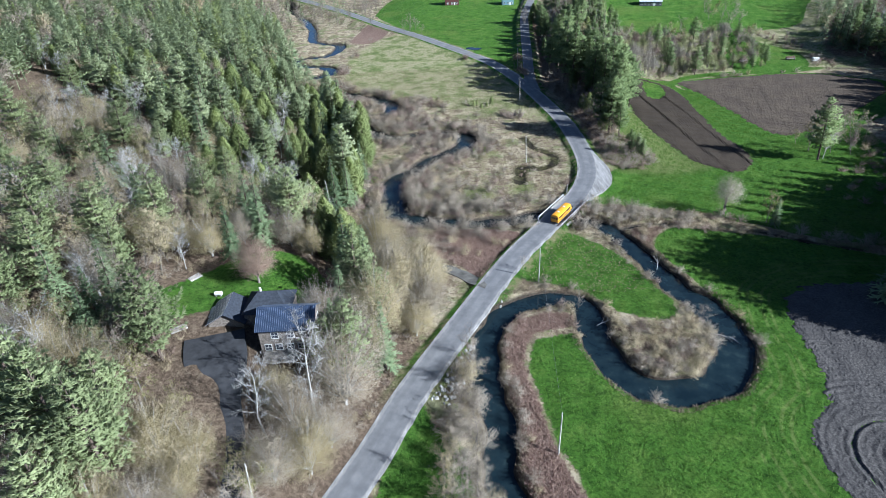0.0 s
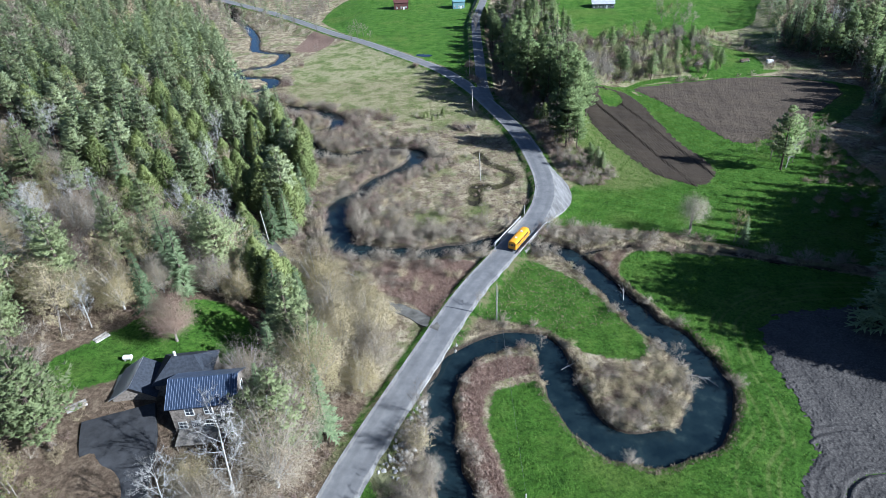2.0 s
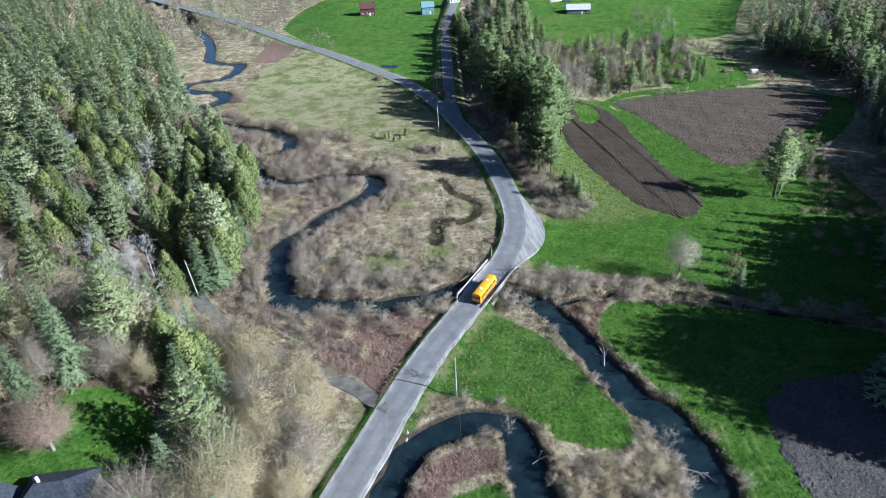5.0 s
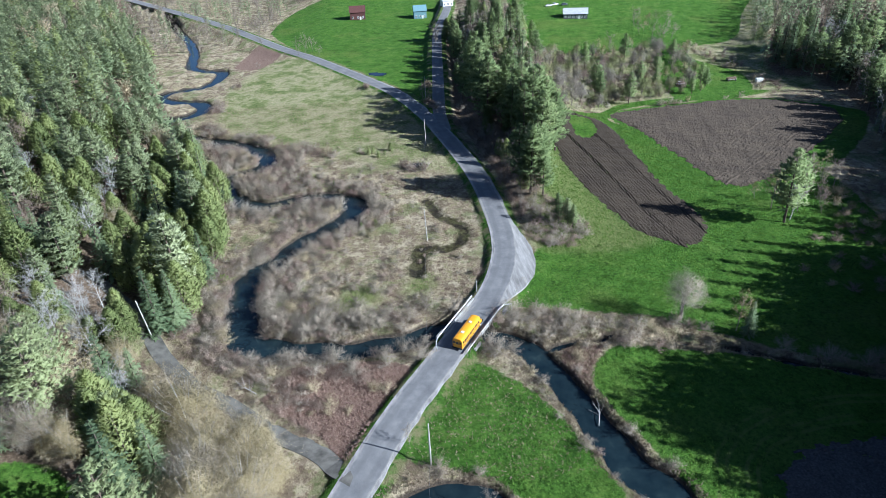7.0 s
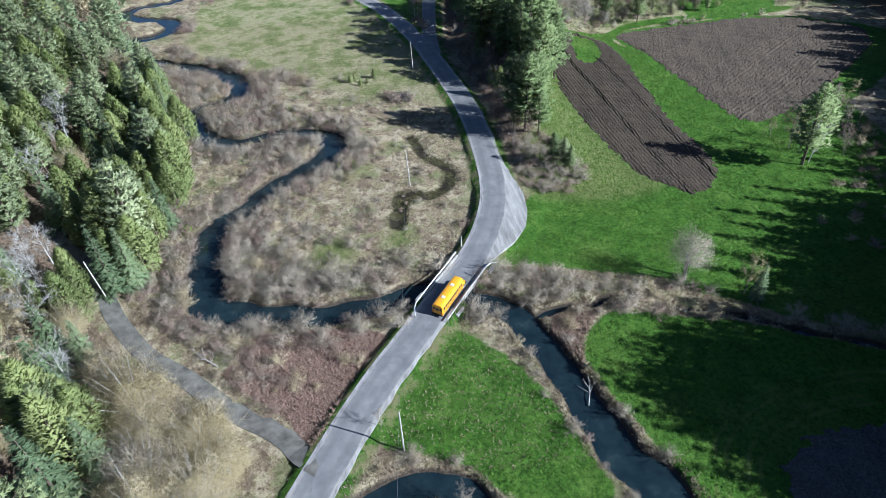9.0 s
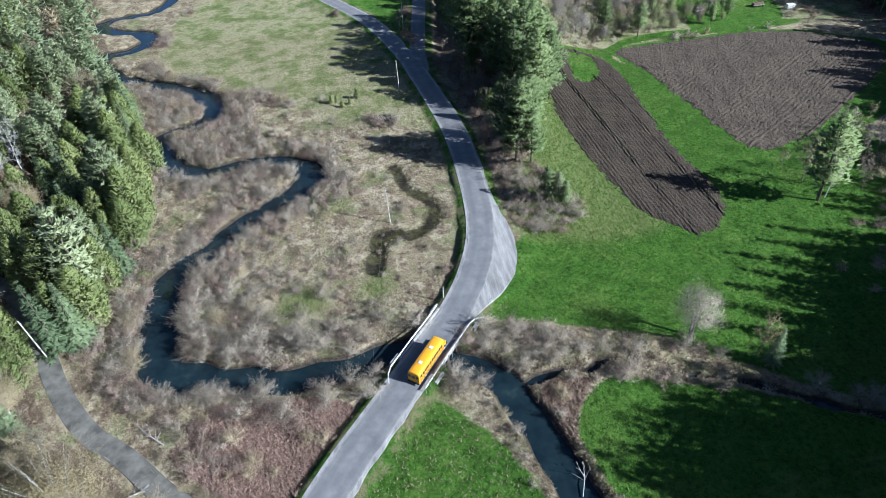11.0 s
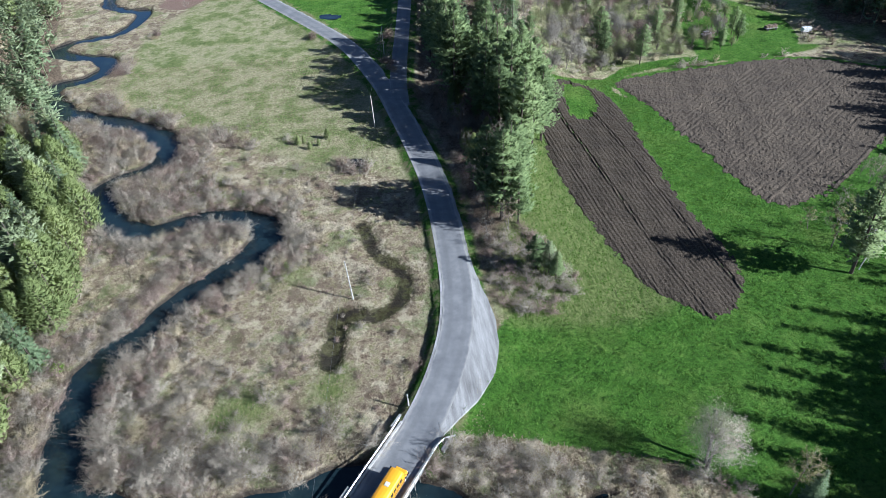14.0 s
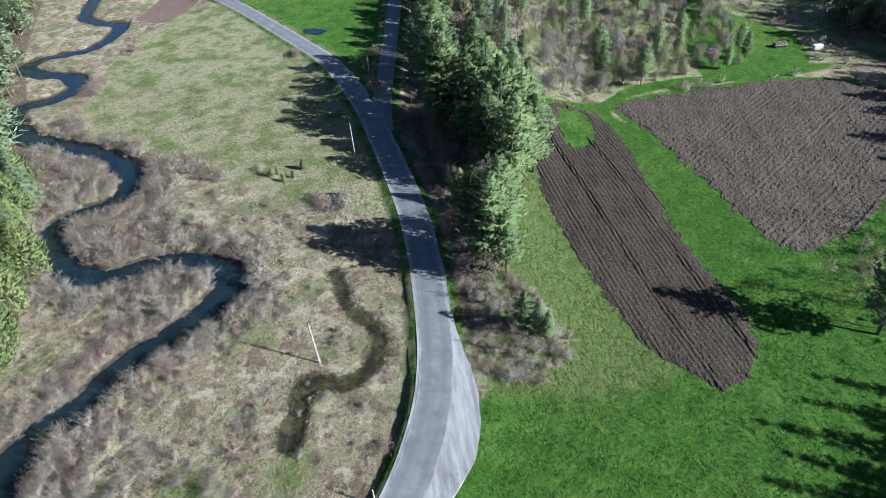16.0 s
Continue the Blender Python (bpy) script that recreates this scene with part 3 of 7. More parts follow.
def sheet(name, cell, z, mat):
    used = {}
    vs, fs = [], []
    for j, i in zip(*np.nonzero(cell)):
        f = []
        for dj, di in ((0, 0), (0, 1), (1, 1), (1, 0)):
            key = (j + dj, i + di)
            if key not in used:
                used[key] = len(vs)
                vs.append((-160 + 1.5 * key[1], -100 + 1.5 * key[0], z))
            f.append(used[key])
        fs.append(f)
    return mesh_object(name, vs, fs, mat)


tagged(sheet("water", cell, WATER, M_WATER), "dark slow river winding between grassy banks", "river", kind="structure")
tagged(sheet("pond_water", pond, -0.35, M_WATER), "small dark pool in the marsh", "pond", kind="structure")
pool = line_distance(wx.ravel() + 0.75, wy.ravel() + 0.75, L_POOL)[0].reshape(wx.shape) < 3.4
tagged(sheet("pool_water", pool, ground_at(24, 401.5) + 0.5, M_WATER), "small blue pool in the green field", "pond", kind="structure")


# ---- roads ----
def ribbon(name, line, half_left, half_right, z, mat, thick=0.35, keep=None):
    """A road slab along a line; the halves and z are functions of the place's y."""
    t = np.gradient(line, axis=0)
    t /= np.hypot(t[:, 0], t[:, 1])[:, None]
    nrm = np.stack([t[:, 1], -t[:, 0]], 1)
    lat = np.linspace(-1, 1, 9)
    vs, across = [], []
    for p, n_ in zip(line, nrm):
        hl, hr, zz = half_left(p[1]), half_right(p[1]), z(p[0], p[1])
        for k in lat:
            o = k * (hl if k < 0 else hr)
            q = p + n_ * o
            vs.append((q[0], q[1], zz - 0.02 * abs(k)))
            across.append(o)
        for k, o in ((1, hr), (-1, -hl)):
            q = p + n_ * o * 1.01
            vs.append((q[0], q[1], zz - thick))
            across.append(o)
    w, fs = 11, []
    for i in range(len(line) - 1):
        for k in range(w):
            a, b = i * w + k, i * w + (k + 1) % w
            fs.append((a, b, b + w, a + w))
    ob = mesh_object(name, vs, fs, mat, smooth_faces=False)
    store(ob, "across", across)
    return ob


M_LANE = painted("dusty_lane", (0.135, 0.128, 0.112), 0.9, 0.2, wear=0.3, scale=0.35)
# colour of the yard drive, darkened to include the shade lying on it
M_TAR_SHADED = painted("shaded_tarmac", (0.036, 0.037, 0.040), 0.85, 0.3, wear=0.25, scale=0.6)
road = ribbon("road", L_ROAD, lambda y: 3.1, lambda y: 3.1, lambda x, y: float(road_height(y)), M_ASPHALT, 0.5)
tagged(road, "worn grey asphalt country road with dusty edges", "road", kind="structure")
apron = lambda y: 3.75 + 4.9 * float(smooth(y, 180, 195) * (1 - smooth(y, 197, 226))) + 0.2 * math.sin(y * 1.9) * math.sin(y * 0.83 + 1)
shoulder = ribbon("road_shoulder", L_ROAD, lambda y: 3.65, apron, lambda x, y: float(road_height(y)) - 0.05, M_GRAVEL, 0.4)
tagged(shoulder, "pale gravel shoulder with a wide turnout", "road shoulder", kind="structure")
branch_z = lambda x, y: float(np.interp(y, [300, 340, 420, 500, 600, 700], [1.0, 1.2, 4.0, 7.0, 13.0, 20.0])) - 0.03
tagged(ribbon("side_road", L_BRANCH, lambda y: 2.9, lambda y: 2.9, branch_z, M_ASPHALT, 0.5), "narrow grey side road in the shade of trees", "road", kind="structure")
drive = ribbon("driveway", L_DRIVE, lambda y: 1.9, lambda y: 1.9, lambda x, y: ground_at(x, y) + 0.14, M_LANE, 0.5)
tagged(drive, "narrow paved lane leading into the woods", "lane", kind="structure")
yard = ribbon("yard_drive", L_YARD, lambda y: 2.4 + 3.2 * float(smooth(y, 84, 95)), lambda y: 2.4 + 4.0 * float(smooth(y, 84, 95)), lambda x, y: ground_at(x, y) + 0.3, M_ASPHALT, 0.9)
yard.data.materials[0] = M_TAR_SHADED
tagged(yard, "shaded paved drive beside the house", "driveway", kind="structure")


# ---- ploughed fields ----
def ploughed(name, outline, turn, step, mat, label, ridge=0.13, gap=0.75, rough=1.0, island=None):
    o = np.array(outline, float)
    lo, hi = o.min(0) - 2, o.max(0) + 2
    lo, hi = np.maximum(lo, (0, -40)), hi
    x, y = np.meshgrid(np.arange(lo[0], hi[0], step), np.arange(lo[1], hi[1], step))
    rng = np.random.default_rng(5)
    d = inside(x.ravel(), y.ravel(), outline).reshape(x.shape)
    if island:
        d = np.minimum(d, -inside(x.ravel(), y.ravel(), island).reshape(x.shape))
    d = d + 0.5 * np.sin(x * 1.7) * np.sin(y * 1.3) + rng.normal(0, 0.25, x.shape)
    a = math.radians(turn or 0)
    u = x * math.cos(a) + y * math.sin(a) + 0.6 * np.sin(y * 0.05 + x * 0.03)
    if turn is None:
        u = np.hypot(x - 83, (y - 72) * 0.9)
    lump = rng.random(x.shape) ** 3
    lump = 0.5 * lump + 0.25 * (np.roll(lump, 1, 0) + np.roll(lump, 1, 1))
    clod = (lump * 0.34 + rng.normal(0, 0.035, x.shape)) * rough
    row = np.floor(u / gap).astype(int)
    deep = np.where(rng.random(4000) < 0.08, 2.6, rng.uniform(0.25, 1.0, 4000))[(row + 2000) % 4000] * (0.85 + 0.25 * np.sin(y * 0.043 + row * 1.7))
    z = height(x.ravel(), y.ravel()).reshape(x.shape) + 0.16 + ridge * deep * np.sin(u * 2 * math.pi / gap) + clod
    d = d + 1.2 * np.clip(deep - 0.75, -0.6, 0.6)
    z = np.where(d < 1.6, z - (1.6 - d) * 0.13, z)
    keep = d > -0.1
    vid = np.cumsum(keep.ravel()).reshape(keep.shape) - 1
    q = keep[:-1, :-1] & keep[:-1, 1:] & keep[1:, 1:] & keep[1:, :-1]
    fs = np.stack([vid[:-1, :-1][q], vid[:-1, 1:][q], vid[1:, 1:][q], vid[1:, :-1][q]], 1)
    vs = np.stack([x[keep], y[keep], z[keep]], 1)
    return tagged(mesh_object(name, vs, fs, mat), label, "ploughed field", kind="structure")


ploughed("ploughed_strip", PLOUGH["ploughed_strip"], 4, 0.33, M_SOIL, "ploughed strip of dark brown furrowed soil", 0.095, 1.05, 0.55, [(104.5, 307), (112, 303), (109.5, 290), (104, 287), (102.5, 293)])
ploughed("ploughed_field", PLOUGH["ploughed_field"], -53, 0.42, M_SOIL_PALE, "broad ploughed field of brown cloddy soil", 0.04, 1.5, 1.0)
ploughed("dark_ploughed_field", PLOUGH["dark_ploughed_field"], None, 0.45, M_SOIL_DARK, "ploughed field of dark grey soil with curved furrows", 0.085, 1.5, 0.6)

# ======================= plants =======================
class Soup:
    """Loose triangles and thin limbs, gathered into one mesh."""

    def __init__(self):
        self.v, self.f, self.w, self.n = [], [], [], 0

    def tris(self, a, b, c, out=None):
        """Triangles; with out, the crown's outward directions, they face outwards and are shaded as part of the round crown."""
        k = len(a)
        if out is not None:
            turn = (np.einsum("ij,ij->i", np.cross(b - a, c - a), out) < 0)[:, None]
            b, c = np.where(turn, c, b), np.where(turn, b, c)
        self.v.append(np.stack([a, b, c], 1).reshape(-1, 3))
        self.w.append(np.zeros((3 * k, 3)) if out is None else np.repeat(out, 3, 0))
        self.f.append(self.n + np.arange(3 * k).reshape(-1, 3))
        self.n += 3 * k

    def limb(self, points, radii, sides=3):
        points = np.asarray(points, float)
        axis_ = points[-1] - points[0]
        u = np.cross(axis_, (0.3, 0.9, 0.1) if abs(axis_[2]) > 0.5 * np.linalg.norm(axis_) else (0, 0, 1.0))
        u /= np.linalg.norm(u) + 1e-9
        w = np.cross(axis_, u)
        w /= np.linalg.norm(w) + 1e-9
        a = np.arange(sides) * 2 * np.pi / sides
        ring = np.cos(a)[:, None] * u + np.sin(a)[:, None] * w
        vs = np.concatenate([p + ring * r for p, r in zip(points, radii)])
        fs = []
        for i in range(len(points) - 1):
            for k in range(sides):
                p, q = i * sides + k, i * sides + (k + 1) % sides
                fs += [(p, q, q + sides), (p, q + sides, p + sides)]
        self.v.append(vs)
        self.w.append(np.zeros(vs.shape))
        self.f.append(self.n + np.array(fs))
        self.n += len(vs)

    def mesh(self, name, mat):
        me = bpy.data.meshes.new(name)
        me.from_pydata(np.concatenate(self.v).tolist(), [], np.concatenate(self.f).tolist())
        me.materials.append(mat)
        w = np.concatenate(self.w)
        if np.any(w):
            me.shade_smooth()
            me.normals_split_custom_set_from_vertices(w.tolist())
        return me


def unit(v):
    return v / (np.linalg.norm(v, axis=-1, keepdims=True) + 1e-9)


def outward(p, centre, lift):
    """From a crown's axis towards p, tilted up."""
    q = p - centre
    q[:, 2] = lift * (np.hypot(q[:, 0], q[:, 1]) + 0.3)
    return unit(q)


def sprays(soup, start, way, length, width, rng, out=None):
    """Flat leaf-shaped triangles from start along way."""
    side = unit(np.cross(way, rng.normal(0, 0.45, way.shape) + np.array([0, 0, 1.0])))
    s = side * (width / 2)[:, None]
    mid = start + way * (length * 0.35)[:, None]
    if out is not None:
        out = unit(out + rng.normal(0, 0.4, out.shape))
    soup.tris(mid - s, mid + s, start + way * length[:, None], out)
    soup.tris(mid + s, mid - s, start, out)


def twigs(soup, start, way, length, width, rng, out=None):
    side = unit(np.cross(way, rng.normal(0, 1, way.shape))) * (width / 2)
    if out is not None:
        out = unit(out + rng.normal(0, 0.35, out.shape))
    soup.tris(start - side, start + side, start + way * length[:, None], out)


def pine(seed, h, r, detail):
    """Trunk and crown of a white pine: level boughs that carry rounded tufts of needles, in a broad blunt crown."""
    rng = np.random.default_rng(seed)
    trunk, crown = Soup(), Soup()
    lean = rng.normal(0, 0.014, 2)
    top = np.array([lean[0] * h, lean[1] * h, h])
    trunk.limb([(0, 0, -1.0), (0, 0, 0.0), tuple(top * 0.5), tuple(top)], [0.02 * h, 0.016 * h, 0.010 * h, 0.02], 6)
    near = detail > 1.3
    levels = 15 if near else 12
    for i in range(levels):
        k = (i + rng.random() * 0.7) / levels
        z = h * (0.2 + 0.79 * k)
        rad = r * max(0.10, (1 - k) ** 0.62 * (0.62 + 0.5 * min(1, k * 3))) * rng.uniform(0.72, 1.18)
        n = 6 if k < 0.75 else 4
        az = rng.random() * 6.3 + np.arange(n) * 2 * np.pi / n + rng.normal(0, 0.3, n)
        ln = rad * rng.uniform(0.6, 1.15, n)
        rise = rng.normal(0.06 + 0.5 * k, 0.09, n)
        base = np.array([lean[0] * z, lean[1] * z, z])
        if near:
            for a, l_, e in zip(az, ln, rise):
                trunk.limb([base, base + np.array([math.cos(a), math.sin(a), e]) * l_ * 0.85], [0.06, 0.02], 3)
        m = int(2 + rad * (0.95 if near else 0.8))
        for j in range(m):
            t = 0.28 + 0.72 * (j + rng.uniform(0.1, 0.9, n)) / m
            for sgn in (-1, 0, 1):
                turn = az + sgn * rng.uniform(0.15, 0.5, n)
                p = base + np.stack([np.cos(turn), np.sin(turn), rise + 0.10 * t], 1) * (ln * t)[:, None] + rng.normal(0, 0.15, (n, 3))
                for _ in range(10 if near else 4):
                    yaw = turn + rng.normal(0, 1.0, n)
                    way = unit(np.stack([np.cos(yaw), np.sin(yaw), rng.normal(0.55, 0.4, n)], 1))
                    size = ((0.36 if near else 0.62) + 0.05 * ln) * rng.uniform(0.7, 1.35, n)
                    half = np.stack([-np.sin(yaw), np.cos(yaw), rng.normal(0, 0.3, n)], 1) * (size * (0.2 if near else 0.26))[:, None]
                    crown.tris(p - half, p + half, p + way * size[:, None], unit(outward(p.copy(), base, 1.1) + 0.5 * way + rng.normal(0, 0.25, p.shape)))
    return trunk, crown


def cedar(seed, h, r):
    """Trunk and crown of a cedar: a dense blunt column of upright feathery sprays."""
    rng = np.random.default_rng(seed)
    trunk, crown = Soup(), Soup()
    trunk.limb([(0, 0, -1.0), (0, 0, 0.0), (0, 0, h * 0.9)], [0.018 * h, 0.015 * h, 0.03], 5)
    n = 3600
    k = rng.random(n) ** 0.9
    az = rng.random(n) * 6.2832
    lobes = 1 + 0.16 * np.sin(az * 3 + k * 9 + seed) + 0.12 * np.sin(az * 5 - k * 14 + 2 * seed)
    rad = r * (1 - k ** 2.2) ** 0.8 * (0.72 + 0.28 * np.minimum(1, k * 5)) * lobes * np.sqrt(rng.uniform(0.35, 1.0, n))
    p = np.stack([np.cos(az) * rad, np.sin(az) * rad, h * (0.04 + 0.9 * k)], 1)
    az = az + rng.normal(0, 0.7, n)
    way = unit(np.stack([np.cos(az), np.sin(az), rng.normal(0.9, 0.5, n)], 1))
    size = rng.uniform(0.45, 0.95, n)
    half = np.stack([-np.sin(az), np.cos(az), rng.normal(0, 0.3, n)], 1) * (size * 0.24)[:, None]
    crown.tris(p - half, p + half, p + way * size[:, None], unit(outward(p.copy(), np.zeros(3), 0.9) + 0.4 * way + rng.normal(0, 0.25, p.shape)))
    return trunk, crown


def conifer(seed, h, r, detail):
    """Trunk and crown of a spruce: whorls of boughs, each a flat spray of needle twigs set like a fishbone."""
    rng = np.random.default_rng(seed)
    trunk, crown = Soup(), Soup()
    lean = rng.normal(0, 0.012, 2)
    top = np.array([lean[0] * h, lean[1] * h, h])
    trunk.limb([(0, 0, -1.0), (0, 0, 0.0), tuple(top * 0.5), tuple(top)], [0.02 * h, 0.016 * h, 0.010 * h, 0.01], 5)
    foot = 0.06
    levels = int(21 * (0.75 + 0.25 * detail))
    for i in range(levels):
        k = (i + rng.random() * 0.6) / levels
        z = h * (foot + (1 - foot) * k)
        rad = r * (1 - k) ** 0.9 * rng.uniform(0.85, 1.12)
        rad = max(rad, 0.3)
        n = max(4, int((5 + 4 * (1 - k)) * (0.75 + 0.25 * detail)))
        az = rng.random() * 6.3 + np.arange(n) * 2 * np.pi / n + rng.normal(0, 0.2, n)
        ln = rad * rng.uniform(0.7, 1.15, n)
        rise = rng.normal(-0.25 + 0.6 * k, 0.08, n)
        curl = -0.06
        out = np.stack([np.cos(az), np.sin(az), rise], 1)
        base = np.array([lean[0] * z, lean[1] * z, z])
        near = detail > 1.3
        m = max(3, int((2.5 + rad * 0.75) * detail * (1.3 if near else 1.0) + 1))
        for j in range(m):
            t = 0.22 + 0.78 * (j + rng.uniform(0.1, 0.9, n)) / m
            for sgn in (-1, 1, -0.35, 0.35) if near else (-1, 1):
                p = base + out * (ln * t)[:, None] + rng.normal(0, 0.16 if near else 0.06, (n, 3))
                p[:, 2] += curl * ln * t * t
                turn = az + sgn * rng.uniform(0.4, 1.1, n)
                way = unit(np.stack([np.cos(turn), np.sin(turn), rise * 0.6 + curl + rng.normal(0.08, 0.25, n)], 1))
                size = ((0.24 if near else 0.30) * ln * (1.25 - t) + 0.42) * rng.uniform(0.7, 1.3, n)
                half = out * (size * 0.2 + 0.05)[:, None]
                crown.tris(p - half, p + half, p + way * size[:, None], unit(outward(p.copy(), base, 1.5) + rng.normal(0, 0.25, p.shape)))
        side = np.stack([-np.sin(az), np.cos(az), np.zeros(n)], 1) * (0.12 + 0.03 * ln)[:, None]
        p = base + out * (ln * 0.75)[:, None] + np.array([0, 0, 1.0]) * (curl * ln * 0.6)[:, None]
        crown.tris(p - side, p + side, p + out * (ln * 0.4)[:, None], outward(p.copy(), base, 1.5))
    return trunk, crown


def broadleaf(seed, h, r, detail, shape="round", leaves=0, clear=0.25, stems=1, thick=0.055):
    """A bare tree: trunk, limbs, branches and a haze of twigs; leaves, if any, are small opening buds."""
    rng = np.random.default_rng(seed)
    wood, fuzz, buds = Soup(), Soup(), Soup()
    tips, tipway = [], []
    for s in range(stems):
        a = rng.random() * 6.3
        tilt = rng.uniform(0.1, 0.35) if stems > 1 else rng.uniform(0, 0.06)
        hh = h * rng.uniform(0.78, 1.0) if s else h * 0.95
        pts = [np.array([0, 0, -1.0]), np.zeros(3)]
        for k in (0.3, 0.6, 0.85, 1.0):
            pts.append(np.array([math.cos(a) * tilt * hh * k, math.sin(a) * tilt * hh * k, hh * k]) + rng.normal(0, 0.012 * hh, 3) * (1, 1, 0))
        rr = 0.0115 * hh / (1 + 0.25 * (stems - 1))
        wood.limb(pts, [rr * 1.3, rr * 1.1, rr * 0.85, rr * 0.55, rr * 0.25, 0.015], 5)
        line = np.array(pts[1:])
        ks = np.array([0, 0.3, 0.6, 0.85, 1.0])
        n1 = max(6, int((15 if stems == 1 else 9) * (0.6 + 0.4 * detail)))
        for i in range(n1):
            k = clear + (0.97 - clear) * (i + rng.random()) / n1
            base = np.array([np.interp(k, ks, line[:, c]) for c in range(3)])
            q = (k - clear) / (1 - clear)
            prof = {"round": (1 - q ** 1.6) * 0.95 + 0.12, "vase": 0.55 + 0.5 * math.sin(q * 2.6), "tall": 0.5 + 0.45 * math.sin(q * 3.0)}[shape]
            ln = r * prof * rng.uniform(0.75, 1.15)
            az = i * 2.4 + rng.normal(0, 0.35)
            rise = {"round": 0.55 + 0.6 * q, "vase": 1.1, "tall": 1.0}[shape] * rng.uniform(0.75, 1.25)
            way = unit(np.array([math.cos(az), math.sin(az), rise]))
            mid = base + way * ln * 0.5
            end = mid + unit(way + np.array([0, 0, 0.25]) + rng.normal(0, 0.12, 3)) * ln * 0.6
            wood.limb([base, mid, end], [rr * 0.38 * (1.1 - 0.6 * k), rr * 0.22, 0.012], 3)
            n2 = max(4, int(8 * detail))
            t = rng.uniform(0.2, 1.0, n2)
            p2 = np.where((t < 0.5)[:, None], base + (mid - base) * (t * 2)[:, None], mid + (end - mid) * (t * 2 - 1)[:, None])
            w2 = unit(way + rng.normal(0, 0.6, (n2, 3)) + np.array([0, 0, 0.15]))
            l2 = ln * rng.uniform(0.28, 0.5, n2)
            twigs(wood, p2, w2, l2, thick * 1.5, rng, outward(p2.copy(), np.zeros(3), 1.5))
            n3 = max(3, int(6 * detail))
            t = rng.uniform(0.2, 1.0, (n2, n3))
            p3 = (p2[:, None] + w2[:, None] * (l2[:, None] * t)[..., None]).reshape(-1, 3)
            w3 = unit(np.repeat(w2, n3, 0) + rng.normal(0, 0.6, (n2 * n3, 3)) + np.array([0, 0, 0.12]))
            l3 = np.repeat(l2, n3) * rng.uniform(0.35, 0.75, n2 * n3)
            twigs(fuzz, p3, w3, l3, thick, rng, outward(p3.copy(), np.zeros(3), 1.5))
            n4 = 4 if detail > 1 else 2
            t = rng.uniform(0.2, 1.0, (len(p3), n4))
            p4 = (p3[:, None] + w3[:, None] * (l3[:, None] * t)[..., None]).reshape(-1, 3)
            w4 = unit(np.repeat(w3, n4, 0) + rng.normal(0, 0.7, (len(p3) * n4, 3)))
            l4 = np.repeat(l3, n4) * rng.uniform(0.4, 0.8, len(p4))
            twigs(fuzz, p4, w4, l4, thick * 0.8, rng, outward(p4.copy(), np.zeros(3), 1.5))
            tips.append(p4 + w4 * (l4 * 0.8)[:, None])
            tipway.append(w4)
    if leaves:
        p, w = np.concatenate(tips), np.concatenate(tipway)
        k = rng.random(len(p)) < leaves
        p, w = p[k], w[k]
        s = rng.uniform(0.07, 0.15, len(p)) * (1 if detail > 1 else 1.8)
        q = unit(rng.normal(0, 1, w.shape)) * s[:, None]
        o = unit(rng.normal(0, 1, w.shape)) * s[:, None]
        buds.tris(p - q, p + q, p + o * 1.4, unit(outward(p.copy(), np.zeros(3), 1.5) + rng.normal(0, 0.3, p.shape)))
    return wood, fuzz, buds


def shrub_soup(seed, h, r, stems=9, per=9, thick=0.055, soup=None, at=(0, 0, 0), heavy=0.0, low=0.02, wood=None):
    """A dome of fine twigs on fanning stems."""
    rng = np.random.default_rng(seed)
    soup = soup or Soup()
    at = np.array(at, float)
    az, el = rng.random() * 6.3 + np.arange(stems) * 2.4, np.arcsin(rng.uniform(low, 1.0, stems))
    end = np.stack([r * np.cos(el) * np.cos(az), r * np.cos(el) * np.sin(az), h * (0.28 + 0.72 * np.sin(el))], 1) * rng.uniform(0.8, 1.05, (stems, 1))
    mid = end * (0.45, 0.45, 0.6)
    if heavy:
        for e, m in zip(end, mid):
            (wood or soup).limb([at - (0, 0, 0.3), at + m, at + e], [heavy, heavy * 0.5, 0.01], 3)
    else:
        twigs(soup, np.repeat(at[None] - (0, 0, 0.15), stems, 0), unit(end), np.linalg.norm(end, axis=1), thick * 1.5, rng)
    t = rng.uniform(0.25, 1.0, (stems, per))[..., None]
    p = (at + np.where(t < 0.5, mid[:, None] * t * 2, mid[:, None] + (end - mid)[:, None] * (t * 2 - 1))).reshape(-1, 3)
    w = unit(np.repeat(unit(end), per, 0) + rng.normal(0, 0.75, (stems * per, 3)))
    l_ = (0.16 * h + 0.14 * r) * rng.uniform(0.6, 1.2, len(p))
    twigs(soup, p, w, l_, thick, rng, outward(p.copy(), at, 1.3))
    p2 = np.repeat(p, 2, 0) + np.repeat(w * l_[:, None], 2, 0) * rng.uniform(0.2, 0.9, (len(p) * 2, 1))
    w2 = unit(np.repeat(w, 2, 0) + rng.normal(0, 0.9, p2.shape))
    twigs(soup, p2, w2, np.repeat(l_, 2) * 0.65, thick * 0.9, rng, outward(p2.copy(), at, 1.3))
    return soup


def tree_thing(name, label, category, parts):
    root = new(name)
    root.empty_display_size = 0.5
    for pname, soup, mat in parts:
        if soup.n:
            ob = new(pname, soup.mesh(pname, mat))
            ob.parent = root
    return tagged(root, label, category)


# ---- the kinds of tree, one of each kept off the copies' places until it is set down itself ----
KINDS = {}


def kind_of(key, things):
    KINDS[key] = [(t, [False]) for t in things]


